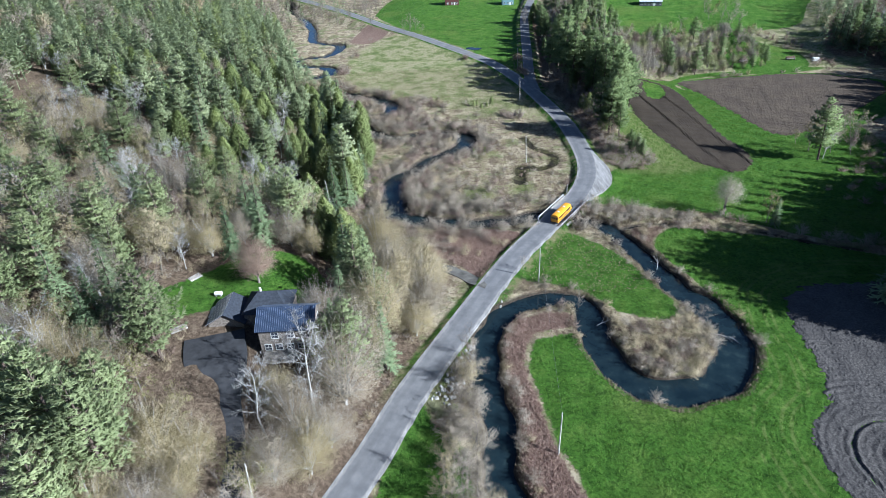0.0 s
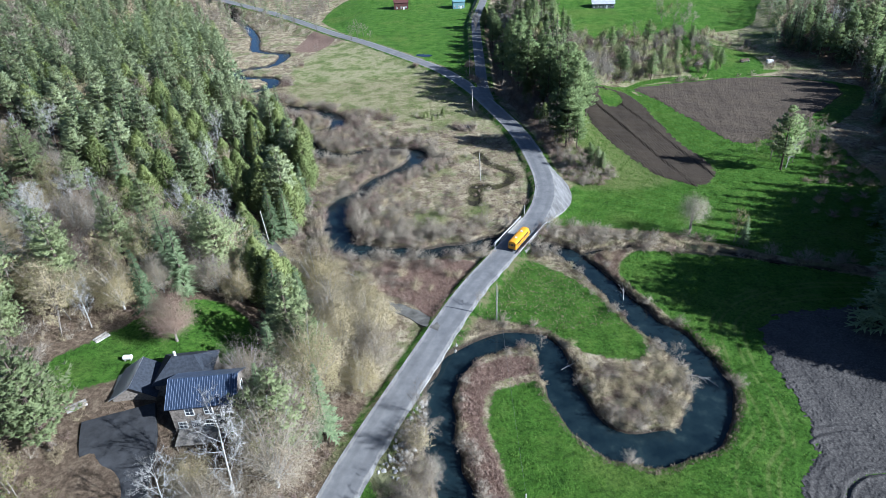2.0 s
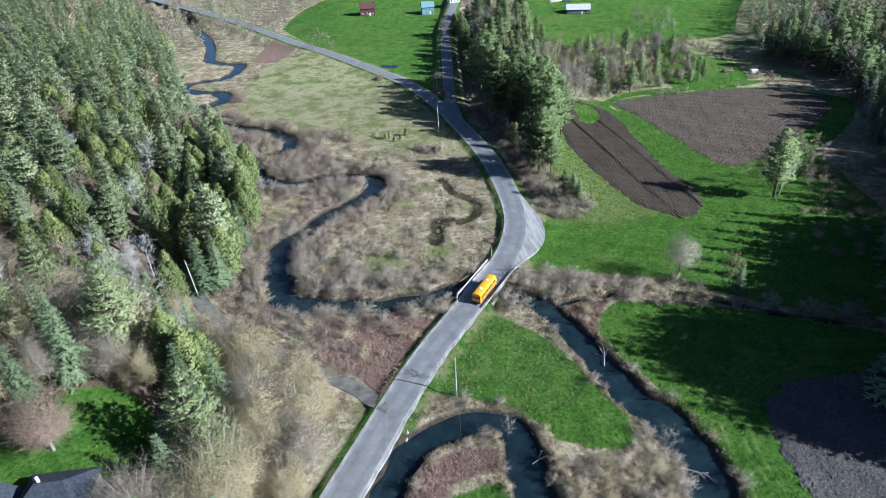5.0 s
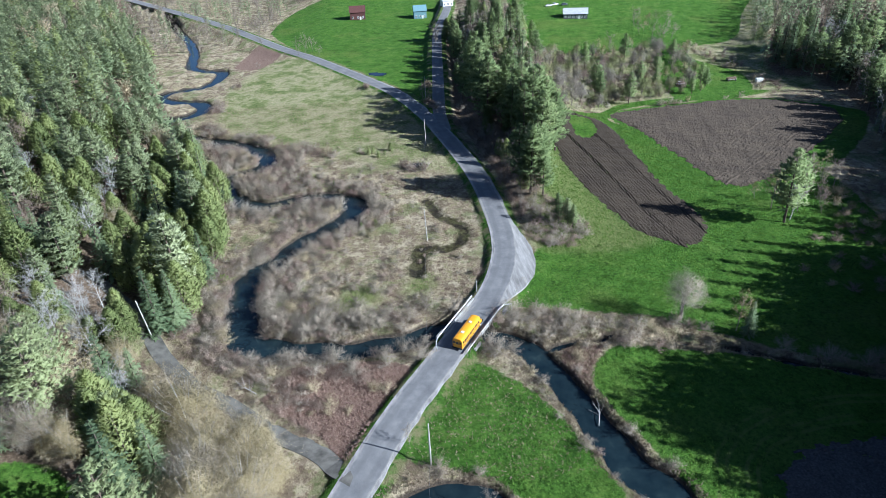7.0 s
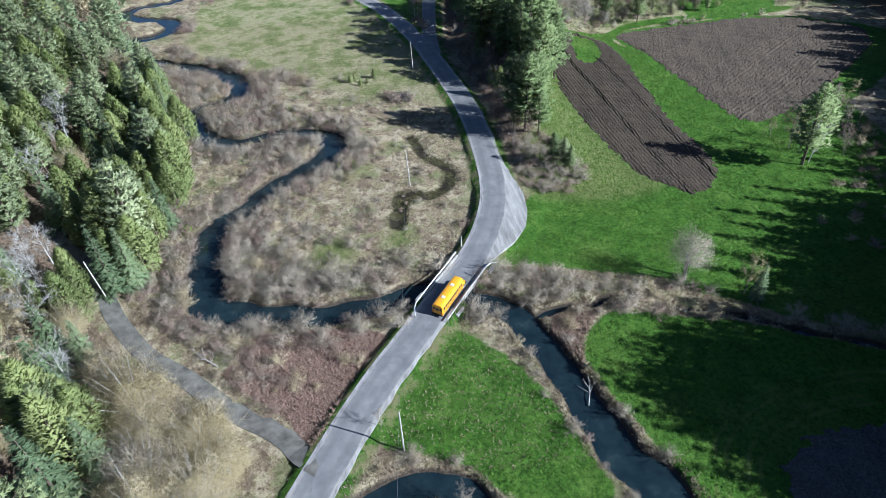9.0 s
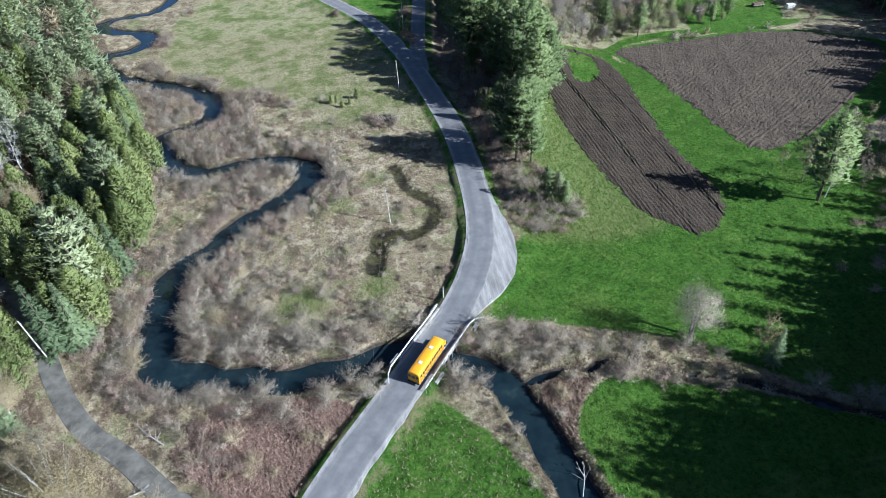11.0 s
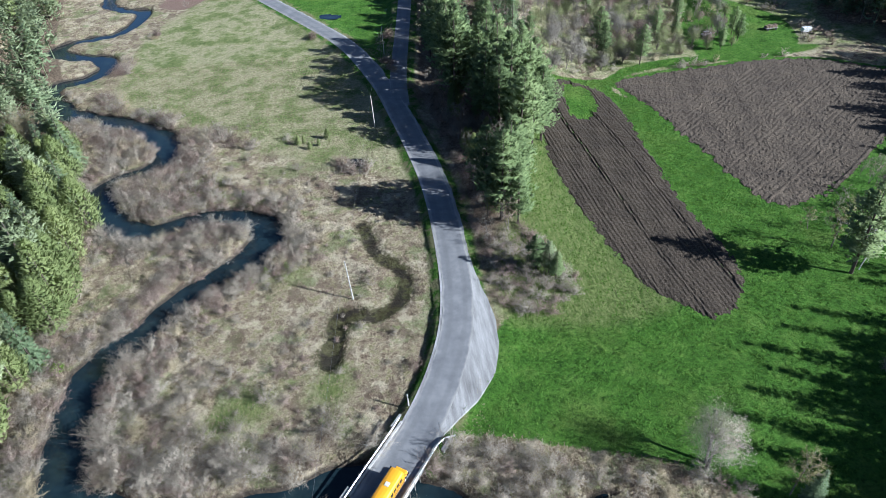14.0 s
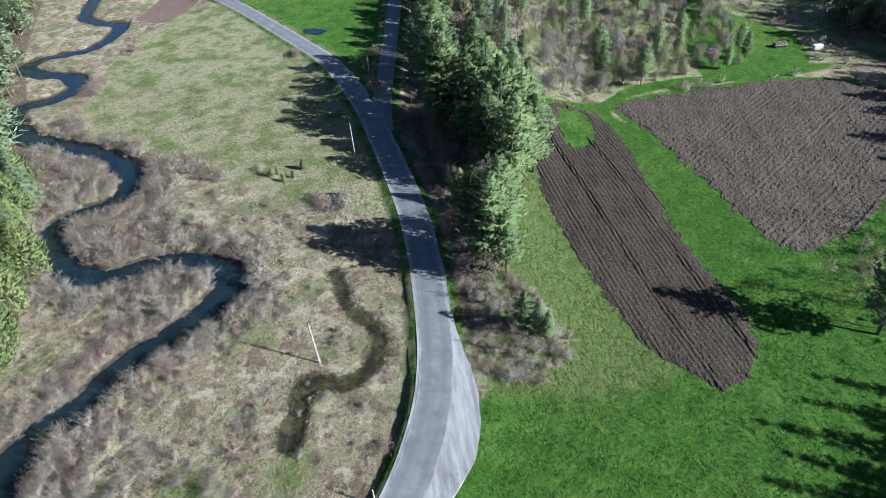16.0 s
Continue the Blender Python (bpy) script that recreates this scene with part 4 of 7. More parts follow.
def conifers(key, name, label, mat, specs, kind):
    out = []
    for seed, h, r, detail in specs:
        a, b = pine(seed, h, r, detail) if kind == "pine" else cedar(seed, h, r) if kind == "cedar" else conifer(seed, h, r, detail)
        out.append(tree_thing(name, label, name.replace("_", " "), [("trunk", a, M_BARK_DARK), ("crown", b, mat)]))
    kind_of(key, out)


def broadleaves(key, name, label, specs, twig_mat, bark_mat, bud_mat=None):
    out = []
    for seed, h, r, detail, shape, leaves, stems in specs:
        w, f, b = broadleaf(seed, h, r, detail, shape, leaves, stems=stems, thick=0.034 if detail > 1 else 0.09)
        out.append(tree_thing(name, label, "tree", [("trunk", w, bark_mat), ("crown", f, twig_mat), ("foliage", b, bud_mat)]))
    kind_of(key, out)


conifers("pine_near", "pine_tree", "tall spreading white pine with light green needles in whorls", M_PINE_NEAR, [(1, 22, 6.6, 1.5), (2, 20, 6.0, 1.5), (3, 23, 6.4, 1.5)], "pine")
conifers("pine", "pine_tree", "white pine with soft green needles in dense woods", M_PINE, [(4, 20, 5.0, 1.2), (5, 18, 4.7, 1.2), (6, 21, 5.2, 1.2)], "pine")
conifers("pine_dark", "pine_tree", "dark green white pine with a ragged broad crown", M_PINE_DARK, [(13, 20, 5.4, 1.2), (14, 18, 5.0, 1.2), (15, 21, 5.6, 1.2)], "pine")
conifers("spruce", "spruce_tree", "dark green narrow spruce in dense woods", M_SPRUCE, [(7, 19, 4.2, 1.15), (8, 17, 3.9, 1.15), (9, 20, 4.1, 1.15)], "spruce")
conifers("cedar", "cedar_tree", "yellow-green cedar with a dense narrow crown", M_CEDAR, [(10, 15, 3.5, 1.15), (11, 17, 3.7, 1.15), (12, 14, 3.8, 1.15)], "cedar")
broadleaves("bare", "bare_tree", "leafless grey tree with fine spreading twigs", [(21, 16, 4.6, 1.15, "tall", 0, 1), (22, 15, 5.0, 1.05, "vase", 0, 2), (23, 17, 4.2, 1.15, "tall", 0, 1), (24, 14, 4.6, 1.05, "round", 0, 2)], M_TWIG_GREY, M_BARK)
broadleaves("pale", "birch_tree", "leafless tree with pale white branches", [(25, 15, 3.6, 1.1, "tall", 0, 1), (26, 14, 4.0, 1.1, "vase", 0, 1), (27, 13, 4.0, 1.05, "vase", 0, 2)], M_TWIG_PALE, M_BARK_PALE)
broadleaves("budding", "budding_tree", "tan budding tree with a hazy rounded crown", [(31, 15, 5.2, 1.1, "round", 0.6, 2), (32, 13, 4.8, 1.05, "vase", 0.6, 3), (33, 16, 4.8, 1.15, "tall", 0.6, 1)], M_TWIG_TAN, M_BARK, M_BUD)
broadleaves("greening", "greening_tree", "young tree with a yellow-green haze of new leaves", [(34, 13, 3.8, 1.1, "tall", 0.6, 1), (35, 12, 4.0, 1.05, "vase", 0.6, 2)], M_TWIG_TAN, M_BARK, M_BUDGREEN)
broadleaves("red", "reddish_tree", "leafless tree with a dense reddish-brown crown", [(36, 13, 4.4, 1.05, "vase", 0, 2), (37, 12, 4.0, 1.1, "round", 0, 1)], M_TWIG_RED, M_BARK)
broadleaves("bare_far", "leafless_tree", "leafless grey-brown tree in the hillside thicket", [(51, 15, 5.0, 0.75, "vase", 0, 2), (52, 14, 5.0, 0.75, "round", 0, 2)], M_TWIG_GREY, M_BARK)
broadleaves("red_far", "leafless_tree", "leafless reddish-brown tree in the hillside thicket", [(53, 13, 4.6, 0.75, "vase", 0, 2)], M_TWIG_RED, M_BARK)
broadleaves("bud_far", "leafless_tree", "hazy tan budding tree in the hillside thicket", [(54, 13, 4.8, 0.75, "round", 0.5, 2), (55, 14, 4.4, 0.75, "tall", 0.5, 1)], M_TWIG_TAN, M_BARK, M_BUDGREEN)


def field_tree():
    rng = np.random.default_rng(39)
    trunk, crown = Soup(), Soup()
    for dx, dy, lean in ((-0.3, 0.0, -0.10), (0.4, 0.1, 0.34)):
        fork = np.array([dx + lean * 4.5, dy, 4.5])
        trunk.limb([(dx, dy, -0.8), (dx + lean * 1.5, dy, 1.5), fork], [0.26, 0.22, 0.17], 6)
        shrub_soup(int(90 + 10 * dx), 7.0, 3.6, 15, 40, 0.016, crown, tuple(fork), 0.05, 0.1, trunk)
    haze = crown_haze(39, 4.9, 4.6, 7.4, 7000, 0.7)
    kind_of("field_tree", [tree_thing("field_tree", "leafless two-stemmed tree with a rounded haze of twigs", "tree", [("trunk", trunk, M_BARK), ("crown", crown, M_TWIG_GREY), ("twig_haze", haze, M_TWIG_GREY)])])


def crown_haze(seed, r, h, z, count, squat=0.0):
    """Buds and fine twig ends that fill a lumpy rounded crown."""
    rng = np.random.default_rng(seed)
    soup = Soup()
    d = unit(rng.normal(0, 1, (count, 3)))
    d[:, 2] = np.abs(d[:, 2]) * 0.95 if not squat else np.maximum(d[:, 2], -squat)
    lump = 0.82 + 0.18 * np.sin(d[:, 0] * 5 + seed) * np.sin(d[:, 1] * 6 + 1.7 * seed) + 0.10 * np.sin(d[:, 2] * 9 + seed)
    p = d * (r, r, h) * (lump * rng.uniform(0.62, 1.06, count))[:, None] + (0, 0, z)
    q, o = (unit(rng.normal(0, 1, d.shape)) * rng.uniform(0.045, 0.1, (count, 1)) for _ in range(2))
    soup.tris(p - q, p + q, p + o * 1.5, unit(outward(p.copy(), np.zeros(3), 1.3) + rng.normal(0, 0.35, p.shape)))
    return soup


def round_tree():
    trunk = Soup()
    trunk.limb([(0, 0, -1), (0, 0, 0.6), (0.05, 0, 2.6)], [0.36, 0.3, 0.22], 7)
    crown = shrub_soup(38, 10.0, 4.9, 90, 30, 0.028, None, (0, 0, 2.2), 0.06, 0.05, trunk)
    haze = crown_haze(38, 5.0, 5.6, 7.0, 14000, 0.8)
    kind_of("red_round", [tree_thing("round_tree", "broad round leafless tree with reddish-brown twigs on the lawn", "tree", [("trunk", trunk, M_BARK), ("crown", crown, M_TWIG_ROUND), ("twig_haze", haze, M_TWIG_ROUND)])])


def dome_trees(key, name, label, mat, bark_mat, specs, bud_mat=None, buds=0):
    out = []
    for seed, h, r, stems, per, thick in specs:
        trunk = Soup()
        trunk.limb([(0, 0, -1), (0, 0, h * 0.12), (0.1, 0, h * 0.3)], [0.24, 0.2, 0.13], 6)
        crown = shrub_soup(seed, h * 0.92, r, stems, per, thick, None, (0, 0, h * 0.1), 0.05, 0.12, trunk)
        haze = Soup()
        if buds:
            haze = crown_haze(seed + 500, r, h * 0.72, h * 0.28, buds)
        out.append(tree_thing(name, label, "tree", [("trunk", trunk, bark_mat), ("crown", crown, mat), ("foliage", haze, bud_mat)]))
    kind_of(key, out)


dome_trees("dome_tan", "hazy_tree", "tan budding tree with a soft rounded crown", M_TWIG_TAN, M_BARK_PALE, [(61, 13, 5.9, 54, 26, 0.022), (62, 11, 5.2, 50, 26, 0.022), (63, 14.5, 5.7, 56, 26, 0.022)], M_BUD, 24000)
dome_trees("dome_grey", "hazy_tree", "grey leafless tree with a soft rounded crown", M_TWIG_GREY, M_BARK_PALE, [(64, 12, 5.2, 54, 28, 0.024), (65, 14, 5.6, 58, 28, 0.024)], M_BUDGREY, 15000)
dome_trees("dome_far", "thicket_tree", "grey-brown leafless tree with a rounded crown", M_TWIG_FAR, M_BARK, [(66, 11, 4.6, 26, 10, 0.08), (67, 12, 4.4, 26, 10, 0.08)], M_TWIG_FAR, 4500)
dome_trees("dome_red", "thicket_tree", "reddish leafless tree with a rounded crown", M_TWIG_FARRED, M_BARK, [(68, 10, 4.2, 26, 10, 0.08)], M_TWIG_FARRED, 4500)
dome_trees("dome_green", "thicket_tree", "rounded young tree with an olive-green haze of buds", M_TWIG_OLIVE, M_BARK, [(69, 10, 4.4, 26, 10, 0.08)], M_TWIG_OLIVE, 5500)
M_TWIG_ROUND = twig("brown_red_twigs", (0.19, 0.135, 0.10), (0.34, 0.25, 0.19))
round_tree()
field_tree()


def shrubs(key, name, label, mat, specs):
    out = []
    for seed, h, r, stems, per in specs:
        out.append(tagged(new(name, shrub_soup(seed, h, r, stems + 8, per + 12, 0.026, heavy=0.028).mesh(name, mat)), label, "shrub"))
    kind_of(key, out)


shrubs("shrub_grey", "alder_shrub", "leafless grey riverside shrub with many stems", M_TWIG_GREY, [(41, 3.8, 2.6, 17, 8), (42, 3.2, 2.4, 16, 8), (43, 4.2, 2.8, 18, 8)])
shrubs("shrub_tan", "willow_shrub", "leafless tan shrub with many upright stems", M_TWIG_TAN, [(44, 3.0, 2.2, 16, 8), (45, 2.5, 2.1, 15, 8)])
shrubs("shrub_red", "thicket_shrub", "low reddish-brown leafless thicket shrub", M_TWIG_RED, [(46, 2.3, 2.1, 15, 8), (47, 2.8, 2.0, 15, 8)])

shrubs("haze_grey", "marsh_shrub", "soft grey-brown leafless shrub in the marsh", M_TWIG_GREY, [(71, 2.6, 2.1, 18, 10), (72, 2.2, 2.3, 18, 10), (73, 3.0, 2.0, 18, 10)])
shrubs("haze_red", "heath_shrub", "soft reddish-brown leafless shrub in the marsh", M_TWIG_RED, [(74, 2.0, 2.2, 18, 10), (75, 2.4, 1.9, 18, 10)])

rnd = random.Random(11)
TAKEN = {}


def set_down(key, x, y, scale=1.0, sink=0.15, group="", label=""):
    things = KINDS[key]
    thing, used = things[rnd.randrange(len(things))]
    m = Matrix.LocRotScale((x, y, ground_at(x, y) - sink), Euler((0, 0, rnd.random() * 6.28)), (scale * rnd.uniform(0.92, 1.08), scale * rnd.uniform(0.92, 1.08), scale))
    if not used[0]:
        used[0] = True
        thing.matrix_basis = m
        ob = thing
    else:
        ob = copy_thing(thing, m @ Matrix.Diagonal((*(1 / s for s in thing.scale), 1)))
    tagged(ob, label, group=group)
    TAKEN.setdefault((int(x // 6), int(y // 6)), []).append((x, y))
    return ob


def free(x, y, gap):
    for i in (-1, 0, 1):
        for j in (-1, 0, 1):
            for a, b in TAKEN.get((int(x // 6) + i, int(y // 6) + j), ()):
                if (a - x) ** 2 + (b - y) ** 2 < gap * gap:
                    return False
    return True


def blocked(x, y, road=5.5, water=0.6):
    """Which of the places lie on a road, in water, in the house or on its lawn."""
    bad = np.minimum(line_distance(x, y, L_ROAD)[0], line_distance(x, y, L_BRANCH)[0]) < road
    bad |= (line_distance(x, y, L_DRIVE)[0] < np.where(y < 182, 6.5, 3.4)) | (line_distance(x, y, L_YARD)[0] < 3.4)
    bad |= water_edge(x, y) > -water
    bad |= (x > -54) & (x < -27) & (y > 83) & (y < 117)
    return bad | (inside(x, y, GREEN["lawn"]) > -1.0)


def scatter(outline, count, gap, mixture, low, high, group, road=5.5, water=0.6, tries=12):
    """Sets trees down at chance places inside an outline. mixture: kinds with their shares."""
    o = np.array(outline)
    lo, hi = o.min(0), o.max(0)
    kinds, shares = zip(*mixture)
    made = 0
    xs = np.array([rnd.uniform(lo[0], hi[0]) for _ in range(count * tries)])
    ys = np.array([rnd.uniform(lo[1], hi[1]) for _ in range(count * tries)])
    good = (inside(xs, ys, outline) > 0) & ~blocked(xs, ys, road, water)
    for x, y in zip(xs[good].tolist(), ys[good].tolist()):
        if made >= count:
            break
        if free(x, y, gap):
            set_down(rnd.choices(kinds, shares)[0], x, y, rnd.uniform(low, high), group=group)
            made += 1
    return made


# ---- single trees that stand out ----
# some spruces and pines east of house and lawn are added for shade
for key, x, y, s in (("pine_near", -56.5, 94.5, 1.15), ("pine_near", -61, 69, 1.25), ("pine_near", -93, 127, 1.2), ("pine_near", -86, 113, 1.1), ("pine_near", -130, 173, 1.1), ("pine_near", -109, 184, 1.0), ("pine_near", -140, 201, 1.1), ("pine_near", -102, 150, 1.0), ("pine_near", -69, 75.5, 1.1), ("pine_near", -77, 78, 1.0), ("pine_near", -17.5, 115, 1.0), ("pine_near", -21, 119.5, 1.05), ("pine_near", -89, 103, 1.05), ("pine_near", -27.5, 140.5, 0.78), ("cedar", -30.5, 144, 1.2), ("cedar", -25, 137, 1.15), ("cedar", -24, 142, 1.1), ("spruce", -22, 125, 1.05), ("spruce", -24, 130, 1.1), ("spruce", -20, 135, 1.0), ("spruce", -23.5, 113, 1.0), ("pine_near", -20, 97, 1.1), ("pine_near", -24.5, 96.5, 0.75), ("greening", -22.5, 93, 1.2), ("greening", -17, 102, 1.2), ("greening", -20, 105, 1.1), ("spruce", -69, 96, 0.85), ("spruce", -72, 104, 0.8), ("spruce", -14, 104, 0.9), ("spruce", -24, 104, 0.8), 
                     ("spruce", -35, 186, 0.95), ("cedar", -30.5, 193, 1.15),
                     ("spruce", -30, 148, 1.0), ("cedar", -26, 144, 1.05), ("cedar", -29, 140, 1.0), ("pine", 75.5, 217, 0.42), ("pine_dark", 138.5, 207, 1.15), ("spruce", 100, 160.5, 0.5)):
    set_down(key, x, y, s, group="woods")
    for a in range(8 if key == "pine_near" and s > 0.9 else 0):
        TAKEN.setdefault((int((x + 3.5 * math.cos(a)) // 6), int((y + 3.5 * math.sin(a)) // 6)), []).append((x + 3.5 * math.cos(a), y + 3.5 * math.sin(a)))
for key, x, y, s in (("red_round", -43.6, 121.5, 1.0), ("field_tree", 88.2, 168.8, 1.12), ("greening", 98.5, 162.5, 0.75), ("pale", 141, 208, 0.75), ("greening", 140, 216, 0.9), ("bare", 146, 212, 0.6),
                     ("dome_grey", -21, 91.5, 1.65), ("pale", -26, 86, 1.6), ("dome_grey", -19.5, 102, 1.5), ("dome_tan", -16, 112, 1.5), ("pale", -34, 80, 1.15), ("dome_tan", -33, 87, 0.95),
                     ("bare", 21.6, 141, 0.3), ("bare", 33.5, 125.5, 0.42), ("bare", 62, 118.5, 0.45), ("bare", 45.5, 352, 0.5), ("bare", 64, 228, 0.3)):
    set_down(key, x, y, s, group="single trees")

for x, y, h in ((69, 236, 1.30), (71.5, 240.5, 1.2), (67, 243, 1.05), (72.5, 233.5, 0.9), (75, 246, 0.95), (76.5, 215, 0.42), (73, 218, 0.5),
                (80, 267, 1.25), (85, 271, 1.2), (89, 276, 1.1), (86.5, 282, 1.35), (80.5, 279, 1.45), (76, 274, 1.2), (90.5, 286, 1.15), (85, 291, 1.4), (78.5, 290, 1.45), (91, 296, 1.1), (88, 302, 1.2), (73, 284, 1.25),
                (66.5, 297, 1.45), (69, 304, 1.4), (66, 313, 1.45), (68, 322, 1.4), (66, 331, 1.5), (70, 340, 1.35), (68, 350, 1.3), (75, 300, 1.3), (79, 308, 1.3)):
    set_down("pine_dark", x, y, h, group="roadside pines")

# ---- left woods ----
# budding trees between lane and road
scatter([(-30, 122), (-26, 146), (-14, 152), (-3, 146), (3, 136), (-4, 122), (-10, 112), (-20, 112)], 24, 6.0, [("dome_tan", 6), ("dome_grey", 2.5)], 1.0, 1.4, "roadside trees", 8.0)
scatter([(-50, 40), (-36, 92), (-24, 112), (-10, 108), (-14, 90), (-24, 66), (-36, 40)], 46, 5.2, [("dome_tan", 4), ("budding", 0.8), ("dome_grey", 2.4), ("bare", 1.0), ("pale", 0.8), ("greening", 0.8)], 0.9, 1.35, "roadside trees", 7.0)
scatter([(-85, 50), (-90, 100), (-70, 112), (-57, 104), (-48, 92), (-42, 70), (-48, 40), (-80, 40)], 54, 4.6, [("dome_tan", 2), ("dome_grey", 1), ("bare", 1), ("pale", 0.8), ("greening", 1.4), ("pine_near", 1.2), ("spruce", 1.0)], 0.75, 1.15, "hillside trees")
scatter([(-130, 100), (-135, 160), (-90, 160), (-40, 156), (-34, 134), (-52, 130), (-68, 120), (-90, 104)], 125, 4.6, [("dome_tan", 2), ("budding", 0.6), ("dome_grey", 1.6), ("bare", 0.8), ("pale", 1.5), ("greening", 2.0), ("pine_near", 1.0), ("spruce", 1.6), ("red", 0.6)], 0.75, 1.15, "hillside trees")
scatter([(-152, 262), (-118, 230), (-91, 196), (-73, 178), (-50, 168), (-42, 160), (-90, 160), (-135, 160), (-155, 200)], 80, 5.4, [("dome_tan", 1), ("dome_grey", 1.2), ("pale", 1.8), ("greening", 1.6), ("budding", 0.8), ("pine_near", 0.8), ("spruce", 1.2)], 0.75, 1.1, "hillside trees")
# woods by the lane
scatter([(-62, 160), (-62, 196), (-42, 192), (-34, 178), (-26, 168), (-18, 160), (-24, 154), (-40, 154)], 46, 4.2, [("dome_tan", 2), ("budding", 0.6), ("dome_grey", 1), ("pale", 2), ("cedar", 2.6), ("spruce", 0.8)], 0.7, 1.05, "lane trees")
# cedars along the wood's foot
scatter([(-29, 188), (-28, 208), (-31, 250), (-48, 296), (-62, 296), (-50, 250), (-44, 215), (-40, 196), (-34, 184)], 50, 4.3, [("cedar", 5), ("pine", 1), ("spruce", 0.6)], 0.8, 1.2, "wood edge cedars")
# conifer woods
scatter([(-150, 272), (-190, 312), (-58, 304), (-38, 240), (-36, 205), (-42, 193), (-50, 181), (-73, 187), (-91, 203), (-118, 237)], 235, 5.7, [("pine", 3.8), ("spruce", 1.1), ("cedar", 2.8), ("red", 0.3), ("pale", 0.45), ("dome_tan", 0.4)], 0.62, 1.2, "conifer woods")
# ---- belt beside the road ----
scatter([(64, 228), (64.5, 250), (63, 275), (62, 312), (86, 312), (81, 290), (76, 262), (73, 240), (70, 228)], 62, 2.6, [("bare_far", 3), ("red_far", 2), ("dome_far", 2), ("dome_red", 1), ("cedar", 0.6), ("pine_dark", 0.8)], 0.4, 0.75, "belt trees", 6.5)
scatter([(58, 318), (66, 390), (74, 470), (108, 500), (118, 430), (110, 390), (98, 330), (90, 312), (70, 310)], 135, 4.2, [("pine_dark", 4), ("spruce", 1.5), ("cedar", 0.8), ("bare_far", 2), ("red_far", 1), ("pale", 0.6), ("bud_far", 0.7)], 0.5, 1.05, "hilltop belt", 6.0)
scatter([(92, 312), (102, 346), (112, 394), (150, 392), (174, 398), (196, 400), (188, 354), (176, 330), (150, 326), (118, 318)], 175, 3.6, [("dome_far", 3), ("dome_red", 1.6), ("dome_green", 3.4), ("bare_far", 0.8), ("bud_far", 1.2), ("pine_dark", 0.55)], 0.35, 0.8, "field thicket")
# ---- right hillside, whose trees shade the fields ----
for x, y, k in ((112, 121, 1.55), (113.5, 116.5, 1.6), (113, 112, 1.45), (115.5, 108, 1.55), (118, 104.5, 1.4), (121, 101, 1.5), (124.5, 97.5, 1.4), (117.5, 117, 1.6), (120, 111, 1.55), (116.5, 124, 1.5), (121, 121, 1.5), (123.5, 106, 1.45), (121, 128, 1.45), (127, 131, 1.45), (125.5, 116, 1.6), (117, 100, 1.5), (113, 105, 1.4),
                (150, 165, 1.55), (153, 169, 1.45), (147, 160, 1.45), (142, 155, 1.5), (138, 150, 1.5), (133, 143, 1.45), (157, 175, 1.4), (146, 166, 1.3),
                (169, 176, 1.4), (177, 185, 1.4), (181, 190, 1.45), (186, 197, 1.4), (190, 203, 1.35)):
    set_down("spruce", x, y, k, group="shaded hillside")
scatter([(180, 200), (198, 238), (226, 290), (236, 300), (242, 322), (232, 338), (222, 352), (236, 372), (262, 372), (282, 330), (276, 290), (246, 235), (224, 196)], 200, 4.6, [("pine_dark", 3), ("spruce", 4), ("pale", 0.8), ("bare_far", 0.8), ("bud_far", 0.5)], 0.7, 1.12, "shaded hillside", 5.5, 0.6, 18)
scatter([(138, 168), (152, 178), (172, 196), (190, 214), (204, 240), (196, 240), (176, 222), (150, 204), (132, 190), (128, 176)], 50, 2.2, [("shrub_red", 2), ("shrub_tan", 1)], 0.5, 1.1, "hillside scrub")
for x, y, s in ((164, 218, 1.5), (167, 221, 1.3), (203, 252, 1.4), (196, 250, 1.3), (160, 214, 1.0)):
    set_down("shrub_tan", x, y, s, 0.1, "hillside scrub")
scatter([(135, 216), (140, 228), (156, 236), (172, 246), (178, 240), (160, 215), (146, 205), (138, 206)], 22, 3.0, [("bare_far", 2), ("red_far", 1), ("bud_far", 1)], 0.3, 0.6, "field edge")
# ---- far end of the valley ----
scatter([(-44, 476), (-52, 530), (-34, 600), (-40, 600), (-66, 540), (-50, 490)], 18, 4.0, [("bare_far", 3), ("red_far", 1)], 0.5, 0.8, "far woods", 5)
for x, y, s in ((-16, 452, 0.75), (-12, 458, 0.7), (-20, 450, 0.6), (-8, 446, 0.5), (63, 442, 0.7), (65, 450, 0.7), (66, 462, 0.75), (-42, 430, 0.4)):
    set_down("bare_far", x, y, s, group="far roadside trees")
scatter([(176, 402), (182, 440), (200, 452), (206, 430), (196, 404)], 14, 4.0, [("bare_far", 3), ("bud_far", 1)], 0.45, 0.8, "hilltop trees")


